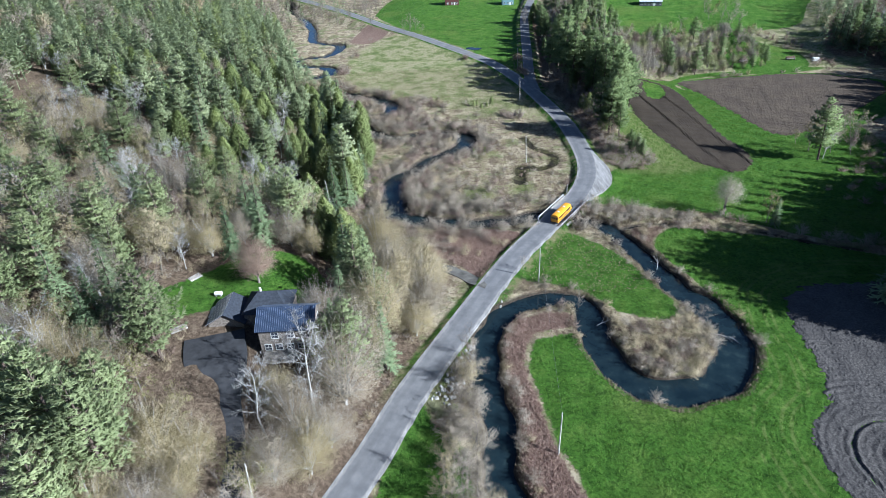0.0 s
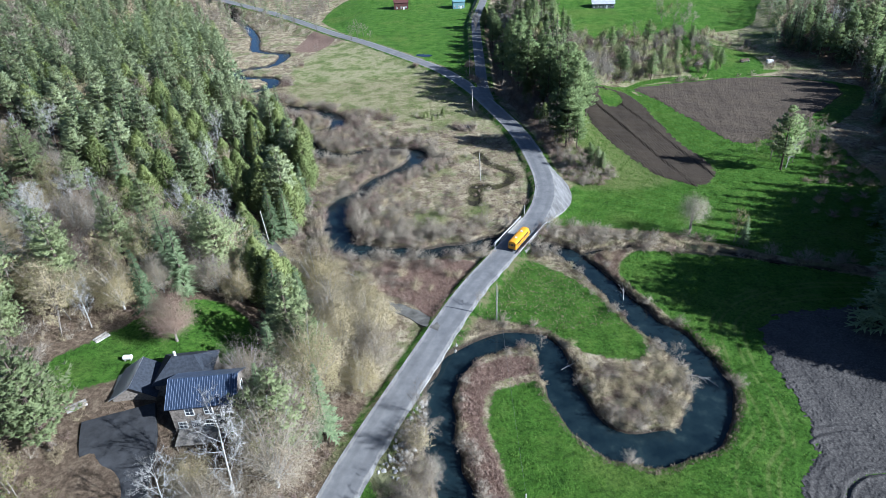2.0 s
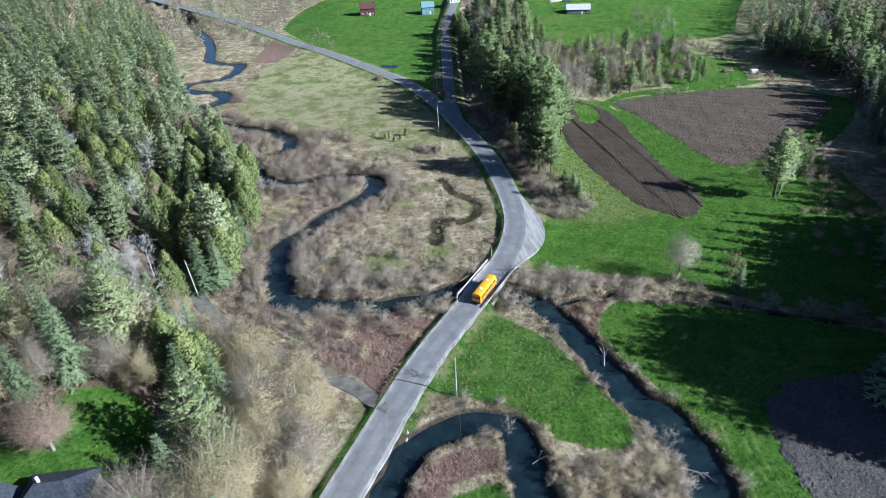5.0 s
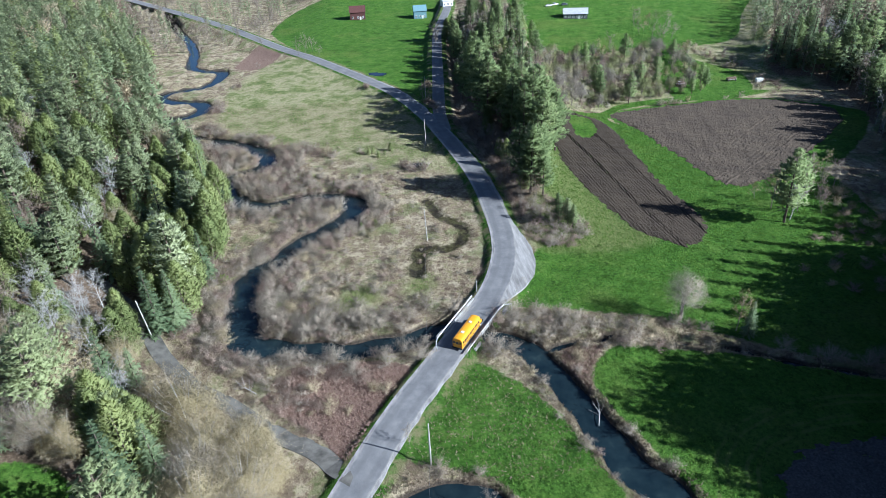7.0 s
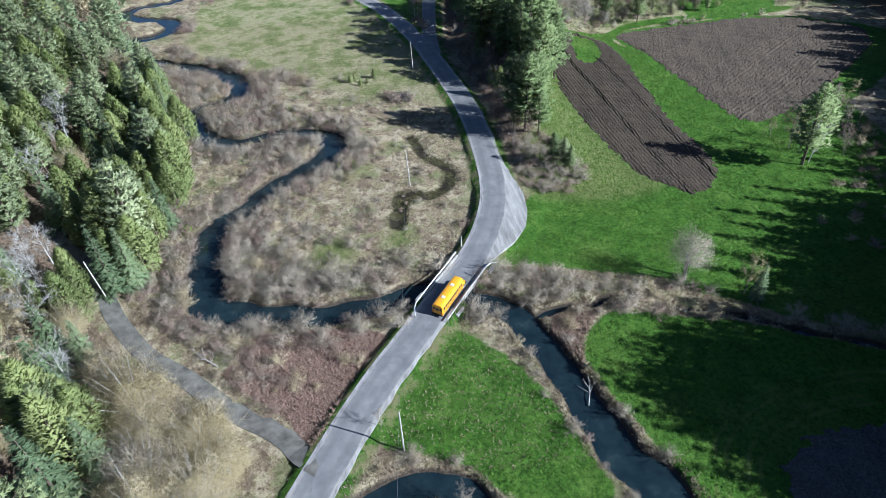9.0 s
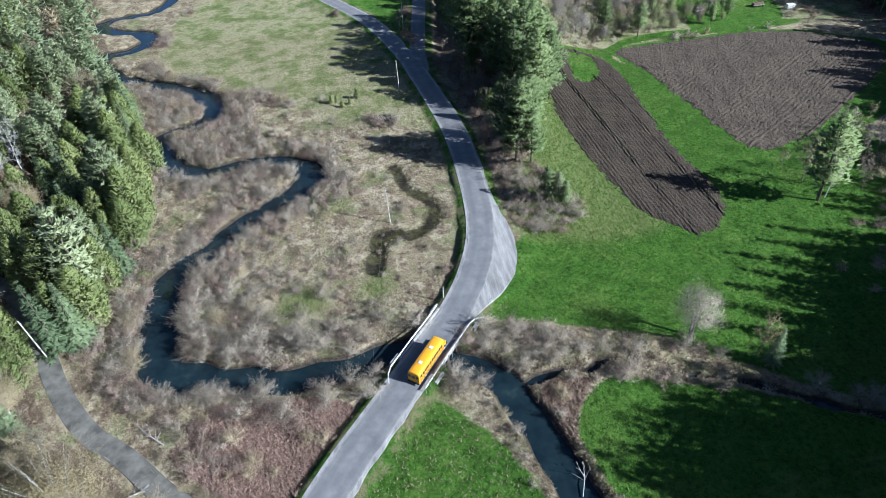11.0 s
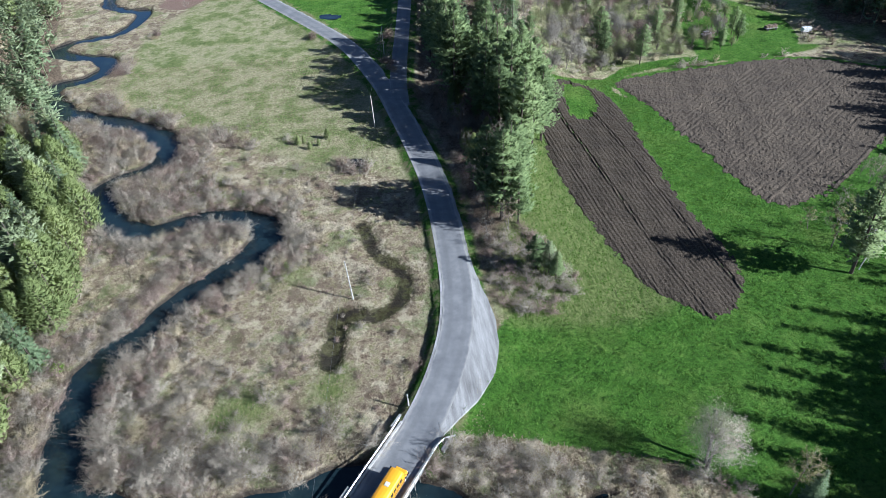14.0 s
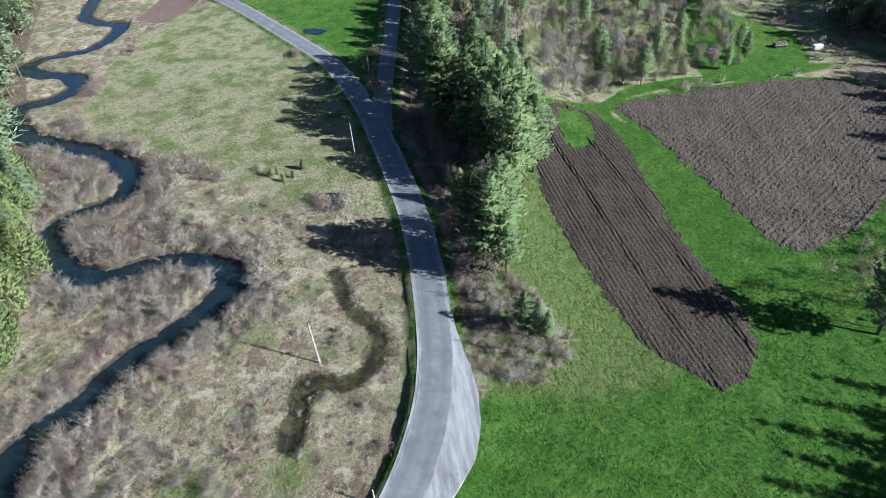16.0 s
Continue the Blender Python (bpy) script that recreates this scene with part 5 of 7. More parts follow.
def bank_shrubs(line, count, near, far, mixture, low, high, group, y0=-1e9, y1=1e9, side=0):
    kinds, shares = zip(*mixture)
    made, places = 0, []
    for _ in range(count * 14):
        i = rnd.randrange(1, len(line) - 1)
        p, q = line[i], line[i + 1] - line[i - 1]
        nrm = np.array([q[1], -q[0]]) / np.hypot(*q)
        places.append(p + nrm * rnd.uniform(near, far) * (side or rnd.choice((-1, 1))))
    xs, ys = np.array(places).T
    good = (ys > y0) & (ys < y1) & ~blocked(xs, ys, 4.6, 0.1)
    for g in ("near_field", "loop_field", "east_field", "road_field"):
        good &= inside(xs, ys, GREEN[g]) < 1.0
    for x, y in zip(xs[good].tolist(), ys[good].tolist()):
        if made >= count:
            break
        if free(x, y, 1.3):
            set_down(rnd.choices(kinds, shares)[0], x, y, rnd.uniform(low, high), 0.1, group)
            made += 1


scatter([(-6, 62), (0, 84), (4, 104), (8, 118), (5, 104), (5, 84), (3, 62)], 16, 2.6, [("bare", 4), ("budding", 1)], 0.4, 0.62, "riverside trees", 4.8, 0.2)
RIVERSIDE = [("shrub_grey", 3), ("shrub_tan", 1.2), ("shrub_red", 1)]
bank_shrubs(L_RIVER, 130, 3.0, 7.0, [("shrub_grey", 2), ("shrub_tan", 1.2), ("shrub_red", 2)], 0.55, 1.35, "marsh shrubs", 178, 275)
bank_shrubs(L_RIVER_B, 22, 3.4, 9, [("shrub_grey", 4), ("bare", 0.0), ("shrub_red", 1)], 0.8, 1.4, "bridge shrubs", 160, 186)
bank_shrubs(L_RIVER_B, 80, 3.6, 6.5, RIVERSIDE, 0.4, 0.85, "river shrubs", 60, 160)
bank_shrubs(L_CREEK, 34, 2.0, 6.0, RIVERSIDE, 0.5, 1.15, "creek shrubs")
scatter([(40, 118), (50, 115), (57, 118), (62, 112), (60, 104), (53, 98.5), (46, 97), (41.5, 102), (39.5, 110)], 70, 1.5, [("shrub_tan", 3), ("shrub_grey", 1.5), ("shrub_red", 0.8)], 0.55, 1.0, "island thicket", 5, 0.2)
scatter([(-3, 66), (0, 90), (4, 110), (10, 124), (6.5, 108), (6.5, 90), (6, 66)], 34, 1.7, [("shrub_grey", 4), ("shrub_tan", 1)], 0.8, 1.6, "roadside shrubs", 4.6, 0.0)
scatter([(42, 175), (48, 178), (60, 176), (72, 172), (84, 167), (70, 168), (58, 167), (48, 169)], 26, 2.4, [("shrub_grey", 4), ("shrub_red", 1)], 0.5, 1.5, "bridge shrubs", 4.4, 0.2)
scatter([(-8, 168), (4, 168.5), (16, 166.5), (27, 168), (30, 180), (24, 196), (8, 204), (-8, 200), (-10, 178)], 38, 2.8, [("shrub_grey", 3), ("shrub_tan", 1), ("shrub_red", 1.6)], 0.5, 1.25, "bridge shrubs", 4.4, 0.2)
scatter([(-34, 200), (-30, 260), (-40, 300), (-20, 310), (20, 290), (26, 250), (14, 215), (6, 190), (-8, 188)], 60, 2.0, [("shrub_grey", 2), ("shrub_red", 2), ("shrub_tan", 1.2)], 0.35, 0.8, "marsh shrubs", 6, 0.2)
scatter([(0, 152), (12, 150), (20, 160), (2, 166), (-14, 168), (-20, 176), (-12, 160)], 22, 2.2, [("shrub_tan", 2), ("shrub_red", 1), ("shrub_grey", 1)], 0.6, 1.1, "bank shrubs", 5)
scatter([(62.5, 209), (64, 232), (73, 234), (79, 222), (81, 212), (74, 206)], 64, 1.5, [("shrub_grey", 2), ("shrub_red", 2), ("haze_grey", 2), ("haze_red", 2)], 0.55, 1.1, "belt shrubs", 6.0)
scatter([(60, 232), (62, 262), (58, 300), (54, 322), (60, 322), (66, 262), (64, 232)], 34, 2.2, [("shrub_grey", 1), ("shrub_red", 2)], 0.6, 1.2, "belt shrubs", 4.2)
mx, my = np.array([rnd.uniform(-46, 46) for _ in range(9000)]), np.array([rnd.uniform(168, 300) for _ in range(9000)])
thick_d = 1.15 * (1 - smooth(line_distance(mx, my, L_RIVER)[0], 6, 18)) + 0.5 * (1 - smooth(my, 172, 205)) + 0.6 * np.sin(mx * 0.17 + 1.7 * np.sin(my * 0.09)) * np.sin(my * 0.15 + 1.2 * np.sin(mx * 0.11)) - 0.45 * smooth(mx, -2, 20)
good = (woods_zone(mx, my) < 0) & ~blocked(mx, my, 6.0, 0.0) & (thick_d > 0.30) & (line_distance(mx, my, L_DITCH)[0] > 4) & (line_distance(mx, my, L_DITCH_B)[0] > 4.5) & (inside(mx, my, FERN["bank_ferns"]) < -1) & (inside(mx, my, MEADOW["pale_meadow"]) < 1)
made = 0
for x, y, k in zip(mx[good].tolist(), my[good].tolist(), thick_d[good].tolist()):
    if made < 420 and free(x, y, 1.4 + 1.3 * (k < 0.7)):
        set_down(rnd.choices(("haze_grey", "haze_red", "shrub_grey"), (3, 3, 0.7))[0], x, y, rnd.uniform(0.5, 0.85) + 0.4 * min(k, 1) * rnd.random(), 0.1, "marsh shrubs")
        made += 1
for x, y, k in ((-9.8, 188.5, 1.6), (-0.7, 179.3, 1.35), (5.7, 178.2, 1.4), (14.4, 178.2, 1.5), (19.8, 181.5, 1.4), (-10.0, 206, 1.3), (-3.4, 218, 1.2), (3, 222.5, 1.1), (12.9, 182.5, 1.3), (4.7, 182.5, 1.3), (-9.5, 181.5, 1.2), (-9.6, 196, 1.2), (25, 180, 1.2), (-3, 168.3, 1.0), (7, 167, 1.1), (18, 167, 1.0)):
    set_down("shrub_grey", x, y, k, 0.1, "river alders", "large pale grey leafless alder leaning over the river")
for _ in range(130):
    x, y = rnd.uniform(0, 46), rnd.uniform(184, 272)
    if not blocked(np.array([x]), np.array([y]), 6.5, 2.0)[0] and line_distance(np.array([x]), np.array([y]), L_DITCH)[0][0] > 3.5 and free(x, y, 3.0):
        set_down(rnd.choice(("haze_grey", "haze_red")), x, y, rnd.uniform(0.3, 0.6), 0.05, "marsh shrubs")
for x, y, s in ((18, 287.5, 0.2), (19.5, 288.5, 0.17), (24, 286, 0.16), (26.5, 290, 0.26), (21.5, 284.5, 0.2), (14, 228.5, 0.15), (18.5, 229.5, 0.17), (5, 262, 0.15), (11, 226, 0.13)):
    set_down("cedar", x, y, s, 0.05, "marsh saplings", "small bushy green sapling in dead grass")
for thing, used in [u for k in KINDS.values() for u in k]:
    if not used[0]:
        for o in (*thing.children, thing):
            bpy.data.objects.remove(o)


def leafy_bush(x, y, r, seed):
    rng = np.random.default_rng(seed)
    soup = Soup()
    base = np.array([x, y, ground_at(x, y)])
    for az in rng.random(9) * 6.28:
        soup.limb([base - (0, 0, 0.1), base + (math.cos(az) * r * 0.6, math.sin(az) * r * 0.6, r * 0.9)], [0.03, 0.01], 3)
    n = 260
    d = unit(rng.normal(0, 1, (n, 3)))
    d[:, 2] = np.abs(d[:, 2])
    p = base + d * (r * rng.uniform(0.45, 1.0, n))[:, None]
    sprays(soup, p, unit(d + rng.normal(0, 0.6, d.shape)), rng.uniform(0.35, 0.6, n), rng.uniform(0.25, 0.4, n), rng, outward(p.copy(), base, 1.0))
    return tagged(new("leafy_bush", soup.mesh("leafy_bush", M_FRESH)), "small bright yellow-green bush in full leaf", "bush")


M_FRESH = foliage("fresh_leaves", (0.117, 0.219, 0.022), (0.19, 0.321, 0.036), (0.263, 0.394, 0.066), 0.3)
leafy_bush(-23.8, 207.0, 1.4, 5)
leafy_bush(-26.5, 208.2, 0.7, 6)
leafy_bush(68.2, 281.0, 1.3, 7)

# ---- far woods, too many to count ----
def far_woods():
    soups = {"pine": (Soup(), M_PINE), "spruce": (Soup(), M_SPRUCE), "cedar": (Soup(), M_CEDAR), "bare": (Soup(), M_TWIG_GREY), "budding": (Soup(), M_TWIG_TAN)}
    rng = np.random.default_rng(77)

    def plant(key, x, y, h, r, m):
        soup = soups[key][0]
        base = np.array([x, y, ground_at(x, y)])
        az = rng.random(m) * 6.28
        if key in ("bare", "budding"):
            soup.limb([base, base + (0, 0, h * 0.8)], [0.16, 0.04], 3)
            k = rng.uniform(0.25, 1, m)
            start = base + np.stack([np.zeros(m), np.zeros(m), h * k * 0.75], 1)
            way = unit(np.stack([np.cos(az), np.sin(az), rng.uniform(0.3, 1.4, m)], 1))
            ln = r * rng.uniform(0.7, 1.3, m)
            twigs(soup, start, way, ln, 0.14, rng, unit(way + (0, 0, 0.3)))
            s2 = np.repeat(start + way * (ln * rng.uniform(0.4, 0.9, m))[:, None], 3, 0)
            twigs(soup, s2, unit(np.repeat(way, 3, 0) + rng.normal(0, 0.6, (3 * m, 3))), np.repeat(ln, 3) * 0.45, 0.13, rng, outward(s2.copy(), base, 1.5))
            return
        k = rng.random(m) ** 0.75
        blunt = key == "pine"
        rad = r * (1 - k) ** (0.55 if blunt else 0.85) * rng.uniform(0.3, 0.9, m)
        p = base + np.stack([np.cos(az) * rad, np.sin(az) * rad, h * (0.15 + 0.83 * k)], 1)
        az = az + rng.normal(0, 0.8, m)
        way = unit(np.stack([np.cos(az), np.sin(az), rng.normal(0.5 if blunt else 0.05, 0.35, m)], 1))
        size = ((0.28 if blunt else 0.45) * r * (1 - k) + 0.95) * rng.uniform(0.75, 1.3, m)
        soup.limb([base, base + (0, 0, h)], [0.2, 0.02], 3)
        half = np.stack([-np.sin(az), np.cos(az), rng.normal(0, 0.2, m)], 1) * (0.1 + (0.27 if blunt else 0.17) * size)[:, None]
        soup.tris(p - half, p + half, p + way * size[:, None], unit(outward(p.copy(), base, 1.5) + rng.normal(0, 0.25, p.shape)))

    def fill(x, y, gap, count, names, shares, low, high, wide, m):
        n = 0
        for a, b in zip(x.tolist(), y.tolist()):
            if n >= count or not free(a, b, gap):
                continue
            TAKEN.setdefault((int(a // 6), int(b // 6)), []).append((a, b))
            plant(names[rng.choice(len(names), p=shares)], a, b, rng.uniform(low, high), rng.uniform(wide * 0.8, wide * 1.15), m)
            n += 1

    # the long hillside
    y = rng.uniform(-60, 660, 18000)
    x = -rng.uniform(0, 1, 18000) * (0.95 * np.abs(y) + 110)
    lim = np.interp(y, [-60, 20, 60, 100, 160, 200, 300, 400, 500, 660], [-130, -95, -84, -92, -132, -160, -58, -92, -122, -195])
    ok = (x < lim) & ~((y > 158) & (y < 300) & (x > -150 - (y - 158) * 0.28))
    fill(x[ok], y[ok], 4.9, 2350, ("pine", "spruce", "cedar", "budding", "bare"), (0.70, 0.08, 0.15, 0.035, 0.035), 13, 24, 5.1, 200)
    # the shaded hillside across the valley
    y = rng.uniform(95, 128, 3000)
    x = np.interp(y, RIGHT_Y, RIGHT_X) + rng.uniform(0, 35, 3000)
    fill(x, y, 3.6, 110, ("spruce", "pine"), (0.6, 0.4), 23, 28, 5.0, 170)
    y = rng.uniform(10, 165, 5000)
    x = np.interp(y, RIGHT_Y, RIGHT_X) + rng.uniform(0, 60, 5000)
    fill(x, y, 3.9, 330, ("spruce", "pine"), (0.6, 0.4), 18, 25, 5.0, 130)
    y = rng.uniform(30, 345, 6000)
    x = np.interp(y, RIGHT_Y, RIGHT_X) + rng.uniform(0, 70, 6000)
    fill(x, y, 4.9, 800, ("spruce", "pine", "bare", "budding"), (0.52, 0.40, 0.05, 0.03), 15, 22, 4.2, 120)
    y = rng.uniform(345, 520, 3000)
    x = np.interp(y, RIGHT_Y, RIGHT_X) + rng.uniform(0, 130, 3000)
    fill(x, y, 5.2, 330, ("spruce", "pine", "bare", "budding"), (0.44, 0.36, 0.14, 0.06), 15, 23, 3.6, 70)
    # woods across the head of the valley
    x, y = rng.uniform(-260, 60, 6000), rng.uniform(430, 760, 6000)
    ok = (y > np.interp(x, [-260, -130, -60, -34, 60], [430, 452, 500, 625, 655])) & (line_distance(x, y, L_ROAD)[0] > 7) & (water_edge(x, y) < -1)
    fill(x[ok], y[ok], 5.4, 420, ("bare", "spruce", "pine", "budding"), (0.5, 0.2, 0.2, 0.1), 12, 19, 3.6, 60)
    for key, (soup, mat) in soups.items():
        tagged(new("distant_woods", soup.mesh("distant_woods", mat)), "dense distant " + key + " trees on the hillsides", "woods", kind="stuff")


far_woods()

# ======================= grass, brush and ferns =======================
M_GRASS = foliage("grass_blades", (0.043, 0.100, 0.012), (0.075, 0.160, 0.021), (0.121, 0.211, 0.037), 0.3)
M_STRAW = foliage("dead_grass", (0.204, 0.164, 0.102), (0.335, 0.282, 0.184), (0.458, 0.396, 0.274), 0.2)
M_SEDGE = foliage("dead_sedge", (0.102, 0.08, 0.051), (0.175, 0.142, 0.095), (0.277, 0.234, 0.157), 0.2)
M_FERN = foliage("dead_fern", (0.131, 0.08, 0.062), (0.241, 0.161, 0.128), (0.35, 0.256, 0.204), 0.15)


def tufts(name, label, category, mat, x, y, blades, tall, wide, seed):
    rng = np.random.default_rng(seed)
    z = height(x, y)
    soup = Soup()
    for _ in range(blades):
        n = len(x)
        p = np.stack([x + rng.normal(0, wide, n), y + rng.normal(0, wide, n), z - 0.05], 1)
        az = rng.random(n) * 6.28
        s = np.stack([np.cos(az), np.sin(az), np.zeros(n)], 1) * (wide * rng.uniform(0.5, 1.1, n))[:, None]
        tip = p + np.stack([rng.normal(0, 0.5 * tall, n), rng.normal(0, 0.5 * tall, n), tall * rng.uniform(0.5, 1.2, n)], 1)
        soup.tris(p - s, p + s, tip)
    return tagged(new(name, soup.mesh(name, mat)), label, category, kind="stuff")


rg = np.random.default_rng(3)
px, py = rg.uniform(-40, 160, 230000), rg.uniform(62, 330, 230000)
clump = np.sin(px * 0.9 + 2 * np.sin(py * 0.31)) * np.sin(py * 1.1 + 1.5 * np.sin(px * 0.27)) + rg.normal(0, 0.6, len(px))
gd = np.max([inside(px, py, GREEN[g]) for g in ("near_field", "loop_field", "east_field", "road_field", "lawn")], axis=0)
soil_d = np.max([inside(px, py, o) for o in PLOUGH.values()], axis=0)
ok = (gd > 0.3) & (soil_d < -0.3) & (water_edge(px, py) < -1.4) & (line_distance(px, py, L_ROAD)[0] > 4.2 + turnout(px, py)) & (clump > 0.0)
tufts("field_grass", "lush green spring grass of the fields", "grass", M_GRASS, px[ok][:85000], py[ok][:85000], 2, 0.36, 0.17, 8)
px, py = rg.uniform(-60, 56, 90000), rg.uniform(130, 360, 90000)
ok = (woods_zone(px, py) < 0) & (np.max([inside(px, py, o) for o in FERN.values()], axis=0) < 0) & (water_edge(px, py) < -1.0) & (line_distance(px, py, L_ROAD)[0] > 5) & (line_distance(px, py, L_DRIVE)[0] > 2.3) & (line_distance(px, py, L_DITCH)[0] > 2.0) & (line_distance(px, py, L_DITCH_B)[0] > 2.0)
tufts("dead_marsh_grass", "pale dead grass matted over the marsh", "grass", M_STRAW, px[ok][:26000], py[ok][:26000], 3, 0.40, 0.11, 9)
px, py = rg.uniform(54, 125, 24000), rg.uniform(138, 186, 24000)
ok = (np.max([inside(px, py, GREEN[g]) for g in ("loop_field", "east_field", "near_field")], axis=0) < 0.3) & (water_edge(px, py) < -0.6) & (line_distance(px, py, L_ROAD)[0] > 5)
tufts("creek_grass", "pale dead grass along the creek", "grass", M_STRAW, px[ok][:3500], py[ok][:3500], 2, 0.45, 0.16, 29)
px, py = rg.uniform(-45, 72, 120000), rg.uniform(62, 300, 120000)
we = water_edge(px, py)
ok = (we > -2.2) & (we < -0.35) & (line_distance(px, py, L_ROAD)[0] > 4)
tufts("bank_grass", "pale dead grass and sedge hanging over the river banks", "grass", M_SEDGE, px[ok][:16000], py[ok][:16000], 3, 0.5, 0.11, 19)
px, py = rg.uniform(-10, 72, 60000), rg.uniform(60, 172, 60000)
ok = (np.max([inside(px, py, o) for o in FERN.values()], axis=0) > 0.2) & (water_edge(px, py) < -0.8)
tufts("dead_ferns", "clumps of reddish-brown dead ferns", "ferns", M_FERN, px[ok][:15000], py[ok][:15000], 5, 0.45, 0.13, 10)


def brush():
    rng = np.random.default_rng(15)
    soups = [(Soup(), M_TWIG_GREY), (Soup(), M_TWIG_RED), (Soup(), M_TWIG_TAN)]
    n = 0
    x, y = rng.uniform(-55, 50, 9000), rng.uniform(146, 400, 9000)
    patch = np.sin(x * 0.13 + 1.7 * np.sin(y * 0.07)) * np.sin(y * 0.11 + 1.2 * np.sin(x * 0.09)) + 1.1 * (1 - smooth(line_distance(x, y, L_RIVER)[0], 5, 22)) - 0.25
    ok = (woods_zone(x, y) < 0) & (water_edge(x, y) < -0.6) & (line_distance(x, y, L_ROAD)[0] > 6) & (inside(x, y, MEADOW["pale_meadow"]) < 3) & (line_distance(x, y, L_DRIVE)[0] > 3) & (line_distance(x, y, L_DITCH)[0] > 3.4) & (line_distance(x, y, L_DITCH_B)[0] > 4.2) & (patch > 0.1 + 0.35 * smooth(x, -5, 12)) & ((y > 265) | (rng.random(9000) < 0.35))
    for a, b in zip(x[ok][:1000], y[ok][:1000]):
        s, _ = soups[rng.choice(3, p=(0.34, 0.44, 0.22))]
        far = b > 260
        big = rng.random() ** 1.6
        shrub_soup(int(a * 100 + b * 7) % 99991, (0.9 + 2.3 * big) * (1.3 if far else 1), (1.0 + 1.7 * big) * (1.25 if far else 1), 17, 9, 0.06 if far else 0.036, s, (a, b, ground_at(a, b)))
    # bushes hanging over the river
    made = 0
    while made < 150:
        i = int(rng.integers(1, len(L_RIVER) - 1))
        q = L_RIVER[i + 1] - L_RIVER[i - 1]
        a, b = L_RIVER[i] + np.array([q[1], -q[0]]) / np.hypot(*q) * rng.uniform(3.4, 6.0) * rng.choice((-1, 1))
        if 176 < b < 345 and water_edge(np.array([a]), np.array([b]))[0] < 0.1 and woods_zone(np.array([a]), np.array([b]))[0] < 0:
            shrub_soup(int(a * 100 + b * 7) % 99991, rng.uniform(1.6, 3.4), rng.uniform(1.4, 2.5), 17, 9, 0.036 if b < 260 else 0.06, soups[rng.choice(3, p=(0.45, 0.35, 0.2))][0], (a, b, ground_at(a, b) + 0.1))
            made += 1
    x, y = rng.uniform(92, 215, 1800), rng.uniform(312, 402, 1800)
    ok = (inside(x, y, MEADOW["hill_pasture"]) > -1) & (np.max([inside(x, y, GREEN[g]) for g in ("upper", "barn_field", "east_field")], axis=0) < 0) & (np.sin(x * 0.2) * np.sin(y * 0.17 + x * 0.05) > -0.45)
    for a, b in zip(x[ok][:270].tolist(), y[ok][:270].tolist()):
        s, _ = soups[rng.choice(3, p=(0.45, 0.3, 0.25))]
        shrub_soup(int(a * 100 + b * 7) % 99991, rng.uniform(1.5, 4.0), rng.uniform(1.4, 2.6), 12, 7, 0.11, s, (a, b, ground_at(a, b)))
    x, y = rng.uniform(-95, 4, 3600), rng.uniform(46, 172, 3600)
    ok = (woods_zone(x, y) > 0.5) & ~blocked(x, y, 4.6, 1.0)
    for a, b in zip(x[ok][:600].tolist(), y[ok][:600].tolist()):
        s, _ = soups[rng.choice(3, p=(0.3, 0.15, 0.55))]
        shrub_soup(int(-a * 100 + b * 7) % 99991, rng.uniform(0.9, 3.2), rng.uniform(0.9, 1.8), 9, 6, 0.06, s, (a, b, ground_at(a, b)))
    for s, mat in soups:
        tagged(new("marsh_brush", s.mesh("marsh_brush", mat)), "low leafless brush thickets of marsh and woodland", "brush", kind="stuff")


brush()

# ======================= bridge and rails =======================
M_CONCRETE = painted("concrete", (0.336, 0.328, 0.304), 0.9, 0.2, wear=0.22, scale=1.2)
M_GALV = painted("galvanised_steel", (0.55, 0.56, 0.56), 0.5, 0.5, 0.5, scale=1.5)
M_WHITE = painted("white_paint", (0.62, 0.62, 0.60), 0.6, 0.3)
M_WOOD = painted("weathered_wood", (0.272, 0.248, 0.216), 0.9, 0.2, wear=0.3, scale=1.0)
M_STONE = painted("pale_stone", (0.416, 0.4, 0.368), 0.9, 0.2, wear=0.3, scale=0.8)
M_BLACK = painted("black_rubber", (0.025, 0.025, 0.027), 0.8, 0.3)


def road_frame(y):
    """A place on the road's middle line, its heading and its right-hand side, at this y."""
    i = int(np.argmin(abs(L_ROAD[:, 1] - y)))
    t = L_ROAD[i + 1] - L_ROAD[i - 1]
    t = t / np.hypot(*t)
    p = L_ROAD[i] + t * (y - L_ROAD[i, 1]) / t[1]
    return p, t, np.array([t[1], -t[0]])


def bridge():
    root = tagged(new("bridge"), "low concrete road bridge over the river", "bridge", kind="structure")
    p, t, n_ = road_frame(175.3)
    root.matrix_basis = Matrix.Translation((p[0], p[1], 1.5)) @ Matrix.Rotation(math.atan2(t[1], t[0]), 4, "Z")
    part("deck", boxes((-7.5, 7.5, -3.9, 3.9, -0.95, -0.14), bevel=0.04), M_CONCRETE, root)
    for x in (-7.4, 7.4):
        part("abutment", boxes((x - 0.5, x + 0.5, -4.4, 4.4, -4.2, -0.5), bevel=0.05), M_CONCRETE, root)
    for y in (-3.75, 3.75):
        part("kerb", boxes((-7.6, 7.6, y - 0.2, y + 0.2, -0.9, 0.24), bevel=0.03), M_CONCRETE, root)
    for x in (-7.6, 7.6):
        for y in (-4.9, 4.9):
            part("wing_wall", boxes((x - 1.4, x + 1.4, y - 0.25, y + 0.25, -3.6, -0.3), bevel=0.04), M_CONCRETE, root)


bridge()


